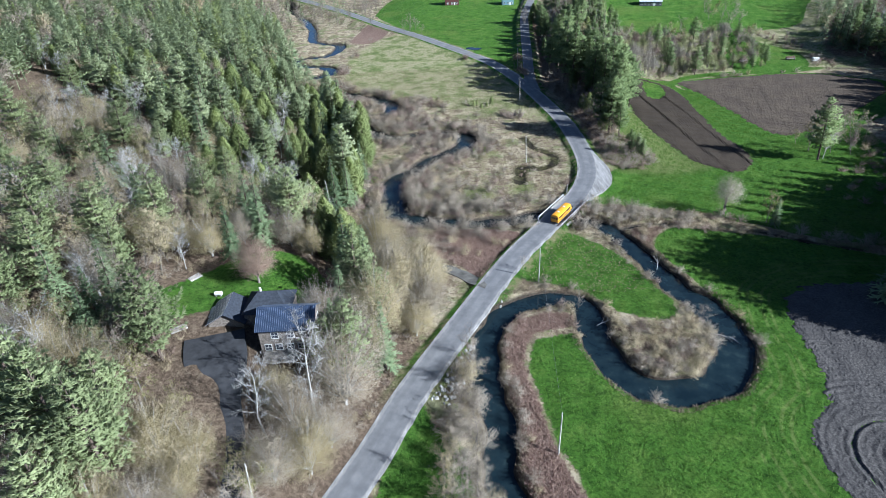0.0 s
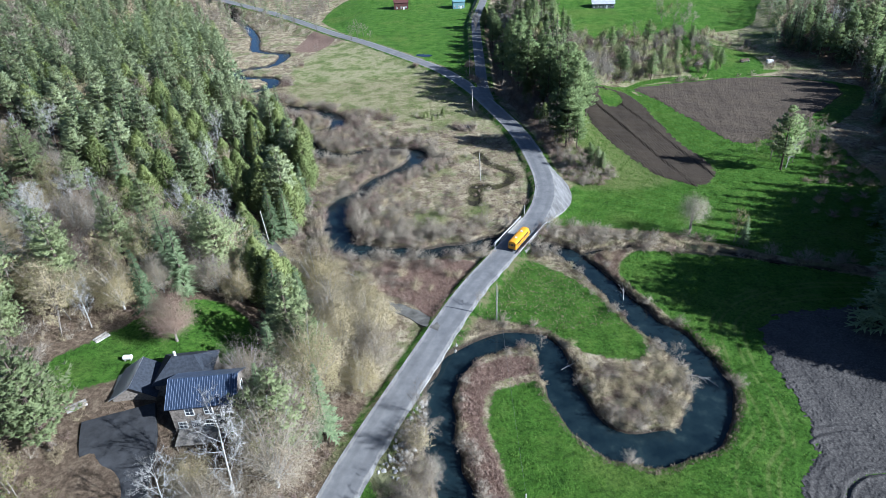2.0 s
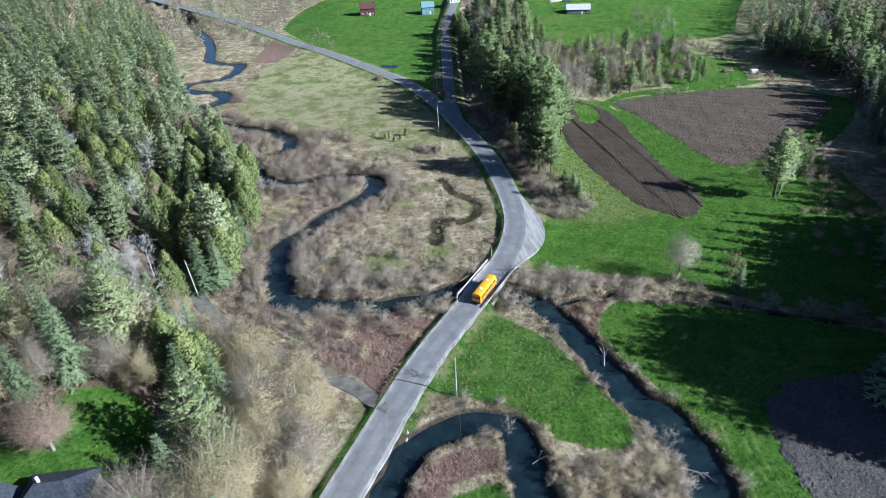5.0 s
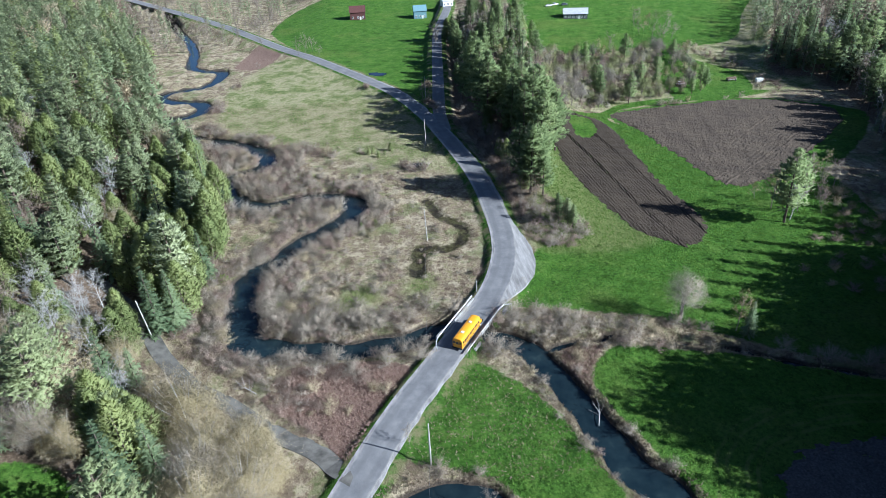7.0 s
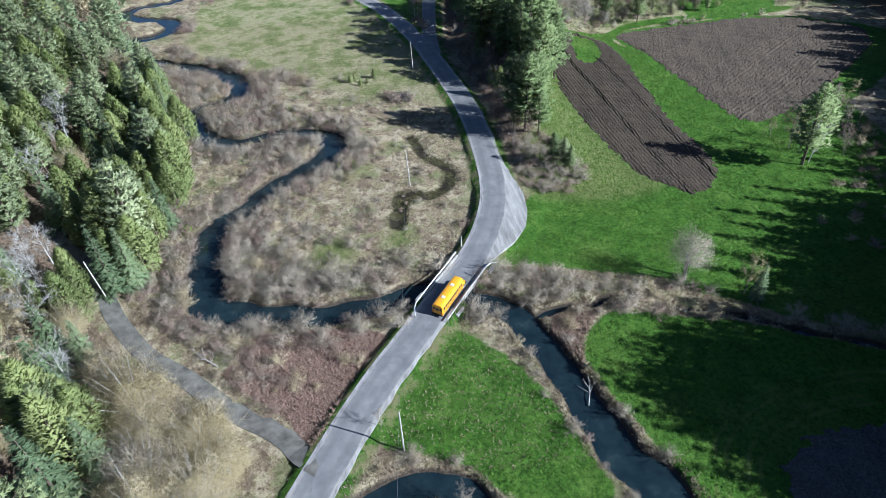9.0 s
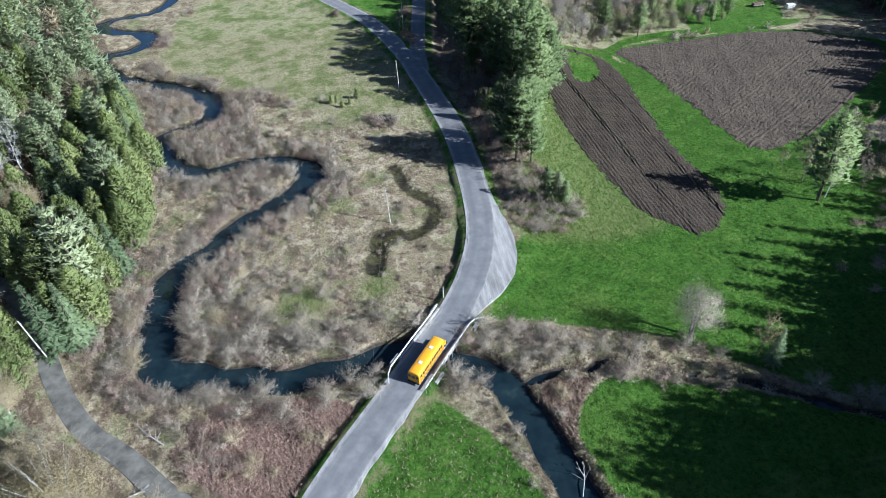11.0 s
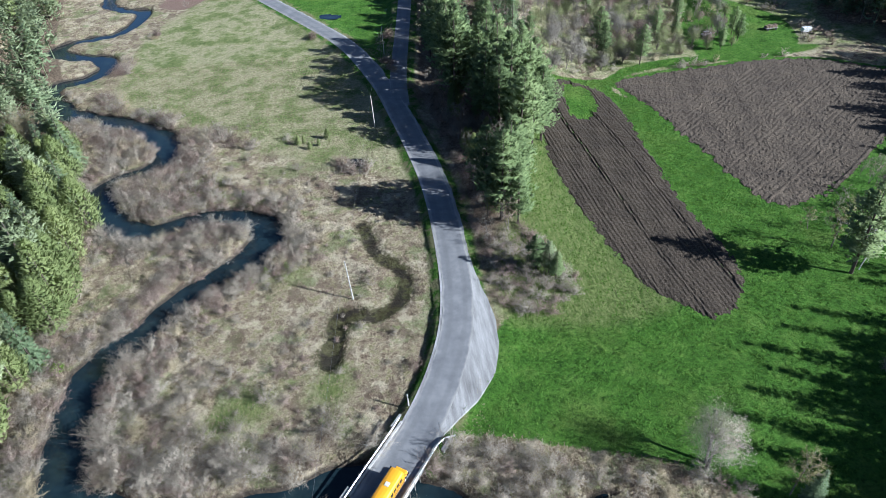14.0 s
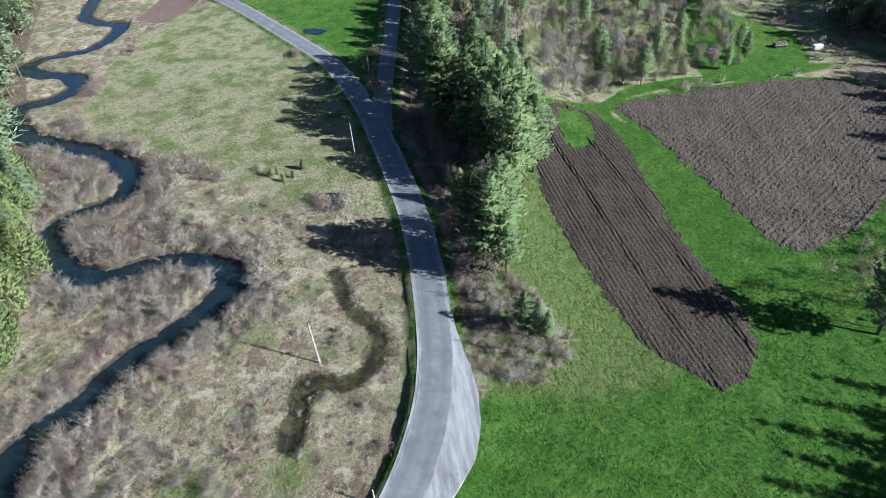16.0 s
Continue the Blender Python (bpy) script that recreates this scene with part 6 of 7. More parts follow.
def guardrail(side, y0, y1, flare0, flare1, offset, mat, label):
    root = tagged(new("guardrail"), label, "guardrail", group="bridge guardrails")
    pts = []
    for y in np.linspace(y0, y1, 13):
        p, t, n_ = road_frame(y)
        pts.append(np.array([*(p + n_ * offset * side), float(road_height(y)) + 0.72]))
    if flare0:
        d = pts[0] - pts[1]
        nrm = np.array([d[1], -d[0], 0]) / np.hypot(d[0], d[1]) * side
        pts = [pts[0] + d * 2.2 + nrm * 1.6 - (0, 0, 0.25), pts[0] + d * 1.1 + nrm * 0.5] + pts
    if flare1:
        d = pts[-1] - pts[-2]
        nrm = np.array([d[1], -d[0], 0]) / np.hypot(d[0], d[1]) * side
        pts = pts + [pts[-1] + d * 1.1 + nrm * 0.5, pts[-1] + d * 2.0 + nrm * 1.8 - (0, 0, 0.2)]
    pts = np.array(pts)
    # a W-shaped beam
    prof = [(0.0, 0.16), (0.07, 0.10), (0.0, 0.03), (0.0, -0.03), (0.07, -0.10), (0.0, -0.16)]
    tang = np.gradient(pts[:, :2], axis=0)
    tang /= np.hypot(tang[:, 0], tang[:, 1])[:, None]
    vs, fs = [], []
    for p, t in zip(pts, tang):
        inn = np.array([-t[1], t[0]]) * side
        for layer in (0, -0.05):
            for o, dz in prof:
                vs.append((p[0] + inn[0] * (o + layer), p[1] + inn[1] * (o + layer), p[2] + dz))
    for i in range(len(pts) - 1):
        for k in range(12):
            ring = [0, 1, 2, 3, 4, 5, 11, 10, 9, 8, 7, 6]
            a, b = ring[k], ring[(k + 1) % 12]
            fs.append((i * 12 + a, i * 12 + b, (i + 1) * 12 + b, (i + 1) * 12 + a))
    mesh_object("rail", vs, fs, mat, root)
    for p, t in zip(pts, tang):
        out = np.array([t[1], -t[0]]) * side * 0.14
        foot = min(ground_at(p[0] + out[0], p[1] + out[1]), p[2] - 0.9)
        bm = tube(bmesh.new(), (p[0] + out[0], p[1] + out[1], max(foot - 0.3, p[2] - 2.0)), (p[0] + out[0], p[1] + out[1], p[2] + 0.2), 0.085, 0.08, 6)
        part("post", bm, M_WOOD, root)


guardrail(-1, 167.0, 181.8, True, False, 4.05, M_GALV, "pale steel guardrail on wooden posts beside the bridge")
guardrail(1, 165.6, 180.2, False, True, 4.15, M_GALV, "grey steel guardrail on wooden posts beside the bridge")


# ======================= school bus =======================
def glass_material(name, tint):
    mat, b = material(name, 0.08, 0.6)
    set_colour(mat, b, ramp(mat, noise_node(mat, 2.0), [(0.3, tint), (0.7, tuple(c * 1.6 for c in tint))]))
    return mat


M_YELLOW = painted("bus_yellow", (0.66, 0.30, 0.01), 0.38, 0.5, wear=0.05, scale=1.2)
M_BUSGLASS = glass_material("dark_glass", (0.015, 0.02, 0.025))
M_REDLAMP = painted("red_lens", (0.45, 0.02, 0.015), 0.25, 0.6)
M_AMBER = painted("amber_lens", (0.75, 0.25, 0.02), 0.25, 0.6)


def school_bus(x, y, z, heading):
    """Nose along +x, wheels on z = 0."""
    bus = tagged(new("school_bus"), "yellow school bus with black-framed windows on the road", "bus")
    bus.matrix_basis = Matrix.Translation((x, y, z)) @ Matrix.Rotation(heading, 4, "Z")
    half = 1.2
    # body: rounded roof section drawn along the bus
    sec = [(-half, 0.55), (-half, 2.45), (-half * 0.95, 2.75), (-half * 0.80, 2.95), (-half * 0.45, 3.08), (0, 3.12), (half * 0.45, 3.08), (half * 0.80, 2.95), (half * 0.95, 2.75), (half, 2.45), (half, 0.55)]
    stations = [(-5.3, 0.96), (-5.18, 1.0), (4.0, 1.0), (4.28, 0.97)]
    vs = [(sx, py * k, 0.55 + (pz - 0.55) * k) for sx, k in stations for py, pz in sec]
    m, fs = len(sec), []
    for i in range(len(stations) - 1):
        for k in range(m):
            fs.append((i * m + k, i * m + (k + 1) % m, (i + 1) * m + (k + 1) % m, (i + 1) * m + k))
    fs += [tuple(range(m - 1, -1, -1)), tuple((len(stations) - 1) * m + k for k in range(m))]
    body = mesh_object("body", vs, fs, M_YELLOW, bus)
    # hood
    bm = boxes((4.25, 5.55, -1.02, 1.02, 0.55, 1.42), bevel=0.16)
    part("hood", bm, M_YELLOW, bus)
    part("grille", boxes((5.54, 5.58, -0.55, 0.55, 0.75, 1.2), bevel=0.01), M_BLACK, bus)
    for sgn in (-1, 1):
        part("headlight", boxes((5.53, 5.60, sgn * 0.8 - 0.14, sgn * 0.8 + 0.14, 0.85, 1.1), bevel=0.03), M_WHITE, bus, "clear headlight")
        for k in range(10):
            x0 = -4.85 + k * 0.86
            pane = part("window", boxes((x0, x0 + 0.66, sgn * 1.205 - 0.012, sgn * 1.205 + 0.012, 1.72, 2.38), bevel=0.01), M_BUSGLASS, bus)
            part("window_frame", boxes((x0 - 0.04, x0 + 0.70, sgn * 1.204 - 0.008, sgn * 1.204 + 0.008, 2.03, 2.06)), M_BLACK, pane)
        for zz in (0.78, 1.12, 1.55):
            part("rub_rail", boxes((-5.1, 4.0, sgn * 1.215 - 0.02, sgn * 1.215 + 0.02, zz - 0.04, zz + 0.04), bevel=0.01), M_BLACK, bus)
        arm = part("mirror_arm", tube(bmesh.new(), (4.2, sgn * 1.15, 2.2), (4.75, sgn * 1.5, 2.0), 0.03, 0.03, 6), M_BLACK, bus)
        part("mirror", boxes((4.70, 4.80, sgn * 1.5 - 0.12, sgn * 1.5 + 0.12, 1.6, 2.05), bevel=0.03), M_BLACK, arm)
        part("tail_light", boxes((-5.36, -5.28, sgn * 0.95 - 0.1, sgn * 0.95 + 0.1, 1.15, 1.35), bevel=0.02), M_REDLAMP, bus, "red tail light")
        part("warning_light", boxes((-5.33, -5.24, sgn * 0.75 - 0.12, sgn * 0.75 + 0.12, 2.55, 2.75), bevel=0.03), M_AMBER, bus, "amber warning light")
        part("rear_window", boxes((-5.34, -5.29, sgn * 0.78 - 0.24, sgn * 0.78 + 0.24, 1.72, 2.35), bevel=0.01), M_BUSGLASS, bus)
    part("emergency_door", boxes((-5.345, -5.295, -0.45, 0.45, 0.8, 2.42), bevel=0.02), M_YELLOW, bus)
    part("door_window", boxes((-5.36, -5.34, -0.33, 0.33, 1.65, 2.3), bevel=0.005), M_BUSGLASS, bus)
    part("windscreen", boxes((4.27, 4.32, -1.0, 1.0, 1.5, 2.5), bevel=0.02), M_BUSGLASS, bus)
    part("rear_bumper", boxes((-5.48, -5.3, -1.2, 1.2, 0.45, 0.75), bevel=0.04), M_BLACK, bus)
    part("front_bumper", boxes((5.5, 5.72, -1.15, 1.15, 0.45, 0.75), bevel=0.05), M_BLACK, bus)
    for hx in (-2.6, 1.4):
        hatch = part("roof_hatch", boxes((hx - 0.32, hx + 0.32, -0.32, 0.32, 3.09, 3.2), bevel=0.04), M_WHITE, bus, "white roof hatch")
        part("hatch_rim", boxes((hx - 0.38, hx + 0.38, -0.38, 0.38, 3.08, 3.13), bevel=0.02), M_GALV, hatch)
    for wx in (-2.9, 4.45):
        for sgn in (-1, 1):
            bm = bmesh.new()
            tube(bm, (wx, sgn * 0.88, 0.5), (wx, sgn * 1.18, 0.5), 0.5, 0.5, 20)
            wheel = part("wheel", bm, M_BLACK, bus)
            part("rim", tube(bmesh.new(), (wx, sgn * 1.10, 0.5), (wx, sgn * 1.20, 0.5), 0.3, 0.24, 16), M_GALV, wheel)
    part("axle", tube(bmesh.new(), (-2.9, -1.0, 0.5), (-2.9, 1.0, 0.5), 0.09, 0.09, 8), M_BLACK, bus)
    return bus


p, t, n_ = road_frame(170.4)
school_bus(*(p + n_ * 1.55), float(road_height(170.4)), math.atan2(t[1], t[0]))


# ======================= poles =======================
def pole(x, y, h, tilt=(0, 0), label="grey wooden utility pole standing in the grass"):
    root = tagged(new("utility_pole"), label, "utility pole", group="utility poles")
    root.matrix_basis = Matrix.Translation((x, y, ground_at(x, y))) @ Matrix.Rotation(tilt[0], 4, "X") @ Matrix.Rotation(tilt[1], 4, "Y")
    part("shaft", tube(bmesh.new(), (0, 0, -0.8), (0, 0, h), 0.17, 0.11, 10), M_POLE, root)
    part("insulator", tube(bmesh.new(), (0, 0, h), (0, 0, h + 0.28), 0.05, 0.035, 8), M_WHITE, root, "white insulator on the pole top")
    part("bracket", boxes((-0.06, 0.06, 0.1, 0.3, h - 0.9, h - 0.6), bevel=0.01), M_GALV, root)


M_POLE = painted("pole_wood", (0.44, 0.416, 0.376), 0.9, 0.2, wear=0.2, scale=1.0)
for x, y, h, tl in ((25.2, 136.4, 10.4, (0, 0)), (19.8, 78.8, 10.5, (0, 0.01)), (33.2, 217.3, 10.4, (0.0, -0.035)), (41.0, 295.0, 10.2, (0, -0.02)),
                    (42.6, 187.0, 3.0, (0, 0)), (-36.5, 184.0, 11.0, (0.03, -0.06)), (47.0, 352.0, 10.5, (0, 0)), (-14.5, 105.0, 11.0, (0, 0)), (-33, 66, 11, (0.0, 0.05))):
    pole(x, y, h, tl)


def power_line(a, b, sag):
    """A hanging wire from pole top to pole top."""
    pts = [Vector(a).lerp(Vector(b), k / 16) - Vector((0, 0, 4 * sag * (k / 16) * (1 - k / 16))) for k in range(17)]
    vs = [tuple(p + Vector(o)) for p in pts for o in ((0.014, 0, 0), (0, 0, 0.014), (-0.014, 0, 0), (0, 0, -0.014))]
    fs = [(4 * i + k, 4 * i + (k + 1) % 4, 4 * i + 4 + (k + 1) % 4, 4 * i + 4 + k) for i in range(16) for k in range(4)]
    tagged(mesh_object("power_line", vs, fs, M_WIRE), "thin grey wire hanging between the utility poles", "wire", group="power lines")


M_WIRE = painted("wire_metal", (0.16, 0.16, 0.17), 0.5, 0.4, 0.5)
TOPS = [(x, y, ground_at(x, y) + 10.6) for x, y in ((19.9, 78.8), (25.2, 136.4), (32.9, 217.3), (40.8, 295.0), (47.0, 352.0))]
for a, b in zip(TOPS[:-1], TOPS[1:]):
    power_line(a, b, 0.9)


# ======================= houses =======================
def roof_metal(name, colour, rib=0.32):
    mat, b = material(name, 0.4, 0.5, 0.35)
    f = noise_node(mat, 0.9, 5)
    set_colour(mat, b, ramp(mat, f, [(0.3, tuple(c * 0.75 for c in colour)), (0.6, colour), (0.8, tuple(min(1, c * 1.25) for c in colour))]))
    return mat


M_BLUEROOF = roof_metal("blue_grey_metal", (0.036, 0.054, 0.096))
M_SLATE = painted("slate_shingle", (0.036, 0.042, 0.054), 0.8, 0.3, wear=0.25, scale=2.0)
M_SHINGLE = painted("weathered_shingle_wall", (0.24, 0.208, 0.176), 0.9, 0.2, wear=0.3, scale=2.5)
M_PANE = glass_material("window_glass", (0.03, 0.035, 0.045))
M_SEAM = roof_metal("blue_seam", (0.094, 0.121, 0.176))
M_STEELROOF = roof_metal("pale_metal", (0.62, 0.63, 0.64))
M_RED = painted("barn_red", (0.10, 0.045, 0.04), 0.85, 0.2, wear=0.25)
M_TEAL = painted("teal_paint", (0.14, 0.25, 0.28), 0.7, 0.3)
M_DARKWALL = painted("dark_board", (0.10, 0.105, 0.11), 0.8, 0.3, wear=0.2)


def sloped(bm, corners, thick):
    """A slab under four roof corners."""
    vs = [bm.verts.new(c) for c in corners] + [bm.verts.new((c[0], c[1], c[2] - thick)) for c in corners]
    bm.faces.new(vs[:4])
    bm.faces.new(vs[7:3:-1])
    for k in range(4):
        bm.faces.new((vs[k], vs[4 + k], vs[4 + (k + 1) % 4], vs[(k + 1) % 4]))
    return bm


def ribbed(root, name, corners, mat, rib_mat, gap, label=""):
    """A roof slope whose standing seams run from the eave (first two corners) to the ridge."""
    roof = part(name, sloped(bmesh.new(), corners, 0.12), mat, root, label)
    a, b, c, d = (Vector(v) for v in corners)
    k = max(2, int((b - a).length / gap))
    for i in range(k + 1):
        p, q = a.lerp(b, i / k), d.lerp(c, i / k)
        bm = tube(bmesh.new(), p + Vector((0, 0, 0.02)), q + Vector((0, 0, 0.02)), 0.045, 0.045, 4)
        part("seam", bm, rib_mat, roof)
    return roof


def gable_walls(root, x0, x1, y0, y1, z0, z1, zr, mat, along="x"):
    """Walls with pointed ends under a ridge along x or y."""
    bm = bmesh.new()
    if along == "x":
        ym = (y0 + y1) / 2
        prof = [(y0, z0), (y1, z0), (y1, z1), (ym, zr), (y0, z1)]
        a = [bm.verts.new((x0, y, z)) for y, z in prof]
        b = [bm.verts.new((x1, y, z)) for y, z in prof]
    else:
        xm = (x0 + x1) / 2
        prof = [(x0, z0), (x1, z0), (x1, z1), (xm, zr), (x0, z1)]
        a = [bm.verts.new((x, y0, z)) for x, z in prof]
        b = [bm.verts.new((x, y1, z)) for x, z in prof]
    bm.faces.new(a)
    bm.faces.new(b[::-1])
    for k in range(5):
        bm.faces.new((a[k], b[k], b[(k + 1) % 5], a[(k + 1) % 5]))
    return part("wall", bm, mat, root)


def house_window(root, x, y, z, w, h, face="-y"):
    """A framed window on a wall that faces -y or +x."""
    if face == "-y":
        win = part("window", boxes((x - w / 2, x + w / 2, y - 0.03, y + 0.05, z, z + h)), M_PANE, root, "dark window with a white frame")
        for nm, bx in (("jamb", (x - w / 2 - 0.12, x - w / 2, y - 0.09, y + 0.05, z - 0.12, z + h + 0.12)), ("jamb", (x + w / 2, x + w / 2 + 0.12, y - 0.09, y + 0.05, z - 0.12, z + h + 0.12)),
                       ("lintel", (x - w / 2, x + w / 2, y - 0.09, y + 0.05, z + h, z + h + 0.12)), ("sill", (x - w / 2, x + w / 2, y - 0.12, y + 0.05, z - 0.12, z)),
                       ("mullion", (x - 0.03, x + 0.03, y - 0.06, y - 0.031, z, z + h)), ("mullion", (x - w / 2, x + w / 2, y - 0.058, y - 0.032, z + h / 2 - 0.03, z + h / 2 + 0.03))):
            part(nm, boxes(bx), M_WHITE, win)
    else:
        win = part("window", boxes((x - 0.05, x + 0.03, y - w / 2, y + w / 2, z, z + h)), M_PANE, root, "dark window with a white frame")
        for nm, bx in (("jamb", (x - 0.05, x + 0.09, y - w / 2 - 0.12, y - w / 2, z - 0.12, z + h + 0.12)), ("jamb", (x - 0.05, x + 0.09, y + w / 2, y + w / 2 + 0.12, z - 0.12, z + h + 0.12)),
                       ("lintel", (x - 0.05, x + 0.09, y - w / 2, y + w / 2, z + h, z + h + 0.12)), ("sill", (x - 0.05, x + 0.12, y - w / 2, y + w / 2, z - 0.12, z))):
            part(nm, boxes(bx), M_WHITE, win)


def farmhouse():
    h = tagged(new("house"), "weathered shingled house with blue-grey metal roofs in the woods", "house")
    h.matrix_basis = Matrix.Translation((-37.7, 97.8, 11.8))
    # front block, two storeys, ridge along x
    gable_walls(h, 0, 10.9, 0, 8.2, -1.6, 6.1, 8.55, M_SHINGLE)
    ribbed(h, "roof", ((-0.5, -0.5, 5.95), (11.4, -0.5, 5.95), (11.4, 4.1, 8.75), (-0.5, 4.1, 8.75)), M_BLUEROOF, M_SEAM, 0.42, "blue-grey ribbed metal roof")
    ribbed(h, "roof", ((11.4, 8.7, 5.95), (-0.5, 8.7, 5.95), (-0.5, 4.1, 8.75), (11.4, 4.1, 8.75)), M_BLUEROOF, M_SEAM, 0.42)
    for x in (1.5, 3.7, 6.0, 8.2, 9.9):
        house_window(h, x, 0, 1.0, 1.25, 1.35)
    for x in (3.2, 6.4, 9.4):
        house_window(h, x, 0, 3.9, 1.3, 1.4)
    for y in (2.4, 5.8):
        house_window(h, 10.9, y, 1.0, 1.1, 1.4, "+x")
        house_window(h, 10.9, y, 3.9, 1.1, 1.4, "+x")
    part("porch_roof", sloped(bmesh.new(), ((0.6, -3.4, 0.35), (7.5, -3.4, 0.35), (7.5, -0.05, 0.75), (0.6, -0.05, 0.75)), 0.15), M_WOOD, h, "grey timber deck at the front")
    for x in (0.8, 4.0, 7.3):
        part("porch_post", boxes((x - 0.08, x + 0.08, -3.3, -3.14, -2.2, 0.25)), M_WOOD, h)
    # middle block with a hipped slate roof
    part("wall", boxes((-5.2, 4.2, 8.2, 16.4, -1.0, 4.2)), M_SHINGLE, h)
    c = [(-5.7, 7.9, 4.1), (4.7, 7.9, 4.1), (4.7, 16.9, 4.1), (-5.7, 16.9, 4.1)]
    r0, r1 = (-2.6, 12.4, 7.0), (1.4, 12.4, 7.0)
    bm = bmesh.new()
    v = [bm.verts.new(q) for q in (*c, r0, r1)]
    for f in ((0, 1, 5, 4), (1, 2, 5), (2, 3, 4, 5), (3, 0, 4), (3, 2, 1, 0)):
        bm.faces.new([v[k] for k in f])
    part("roof", bm, M_SLATE, h, "hipped slate-grey roof")
    part("vent", tube(bmesh.new(), (-2.2, 13.0, 6.6), (-2.2, 13.0, 7.6), 0.25, 0.25, 10), M_WHITE, h, "round white roof vent")
    # wing with a low gable, ridge along y, and a garage under it
    gable_walls(h, -12.6, -5.2, 7.0, 14.5, -1.4, 3.1, 5.4, M_SHINGLE, "y")
    # the front block's shade is put into this slope's dark colour
    part("roof", sloped(bmesh.new(), ((-4.7, 6.5, 2.85), (-4.7, 15.0, 2.85), (-8.9, 15.0, 5.5), (-8.9, 6.5, 5.5)), 0.12), M_SLATE, h, "wing roof slope in dark slate that stands in for shade")
    # pale seam colour paints the sun's glare on the metal
    ribbed(h, "roof", ((-13.1, 15.0, 2.85), (-13.1, 6.5, 2.85), (-8.9, 6.5, 5.5), (-8.9, 15.0, 5.5)), M_BLUEROOF, M_STEELROOF, 0.55, "blue metal roof with seams painted pale for sun glare")
    for x in (-10.9, -7.3):
        door = part("garage_door", boxes((x - 1.3, x + 1.3, 6.92, 7.02, -1.3, 1.3), bevel=0.02), M_SHINGLE, h, "brown garage door with a pale frame")
        for x0, x1, z0, z1 in ((x - 1.45, x - 1.3, -1.3, 1.45), (x + 1.3, x + 1.45, -1.3, 1.45), (x - 1.3, x + 1.3, 1.3, 1.45)):
            part("door_frame", boxes((x0, x1, 6.88, 7.02, z0, z1)), M_WHITE, door)
    part("wall", boxes((-14.4, -12.6, 10.5, 14.0, -1.4, 1.9), bevel=0.02), M_WHITE, h, "white lean-to wall beside the wing")
    part("roof", sloped(bmesh.new(), ((-14.7, 10.2, 1.95), (-12.6, 10.2, 2.7), (-12.6, 14.3, 2.7), (-14.7, 14.3, 1.95)), 0.1), M_STEELROOF, h, "pale metal lean-to roof")
    part("door", boxes((-4.2, -3.2, 8.14, 8.24, -0.9, 1.2), bevel=0.02), M_WHITE, h)


farmhouse()


def timber_stack(x, y, turn, n, ln):
    root = tagged(new("timber_stack"), "pale boards leaning together on the lawn", "timber")
    root.matrix_basis = Matrix.Translation((x, y, ground_at(x, y))) @ Matrix.Rotation(turn, 4, "Z")
    for i in range(n):
        part("board", boxes((-ln / 2, ln / 2, i * 0.42, i * 0.42 + 0.22, 0.05, 0.3 + 0.25 * (i % 2)), bevel=0.02), M_WOOD if i % 2 else M_STONE, root)


timber_stack(-58.5, 123.0, 0.9, 4, 3.0)
timber_stack(-56.0, 103.5, 0.6, 4, 3.4)
tank = tagged(new("gas_tank"), "white gas tank beside the house", "tank")
tank.matrix_basis = Matrix.Translation((-51.6, 116.5, ground_at(-51.6, 116.5)))
bm = tube(bmesh.new(), (-0.9, 0, 0.75), (0.9, 0, 0.75), 0.5, 0.5, 14)
bmesh.ops.bevel(bm, geom=[e for e in bm.edges if abs(e.verts[0].co.x - e.verts[1].co.x) < 0.01], offset=0.16, segments=2, affect="EDGES")
part("vessel", bm, M_WHITE, tank)
for x in (-0.55, 0.55):
    part("leg", boxes((x - 0.08, x + 0.08, -0.35, 0.35, -0.3, 0.4)), M_CONCRETE, tank)


def barn(name, label, x, y, turn, w, d, hw, hr, wall_mat, roof_mat, windows):
    """A gabled building, its long side along its own x, facing -y."""
    b = tagged(new(name), label, name.replace("_", " "))
    z = min(ground_at(x + a, y + c) for a in (-w / 2, w / 2) for c in (-d / 2, d / 2))
    b.matrix_basis = Matrix.Translation((x, y, z)) @ Matrix.Rotation(math.radians(turn), 4, "Z")
    gable_walls(b, -w / 2, w / 2, -d / 2, d / 2, -0.5, hw, hr, wall_mat)
    for sgn in (-1, 1):
        cs = ((-w / 2 - 0.4, sgn * (d / 2 + 0.5), hw - 0.25), (w / 2 + 0.4, sgn * (d / 2 + 0.5), hw - 0.25), (w / 2 + 0.4, 0, hr + 0.15), (-w / 2 - 0.4, 0, hr + 0.15))
        ribbed(b, "roof", cs if sgn < 0 else (cs[1], cs[0], cs[3], cs[2]), roof_mat, roof_mat, 1.2)
    for k in range(windows):
        house_window(b, -w / 2 + w * (k + 0.5) / windows, -d / 2, 1.0, 1.0, 1.3)
    part("door", boxes((w * 0.12, w * 0.12 + 1.2, -d / 2 - 0.06, -d / 2 + 0.02, 0.0, 2.2), bevel=0.02), M_WHITE, b)
    return b


barn("low_house", "dark low house with a pale metal roof on the green hill", 156, 463, -14, 15, 8, 3.4, 6.0, M_DARKWALL, M_STEELROOF, 6)
barn("red_barn", "dark red wooden barn at the far field's end", 17, 541, 0, 11, 9, 5.5, 9.0, M_RED, M_RED, 3)
barn("teal_house", "teal two-storey house behind the far field", 62, 532, 0, 9, 8, 5.5, 8.6, M_TEAL, M_TEAL, 3)
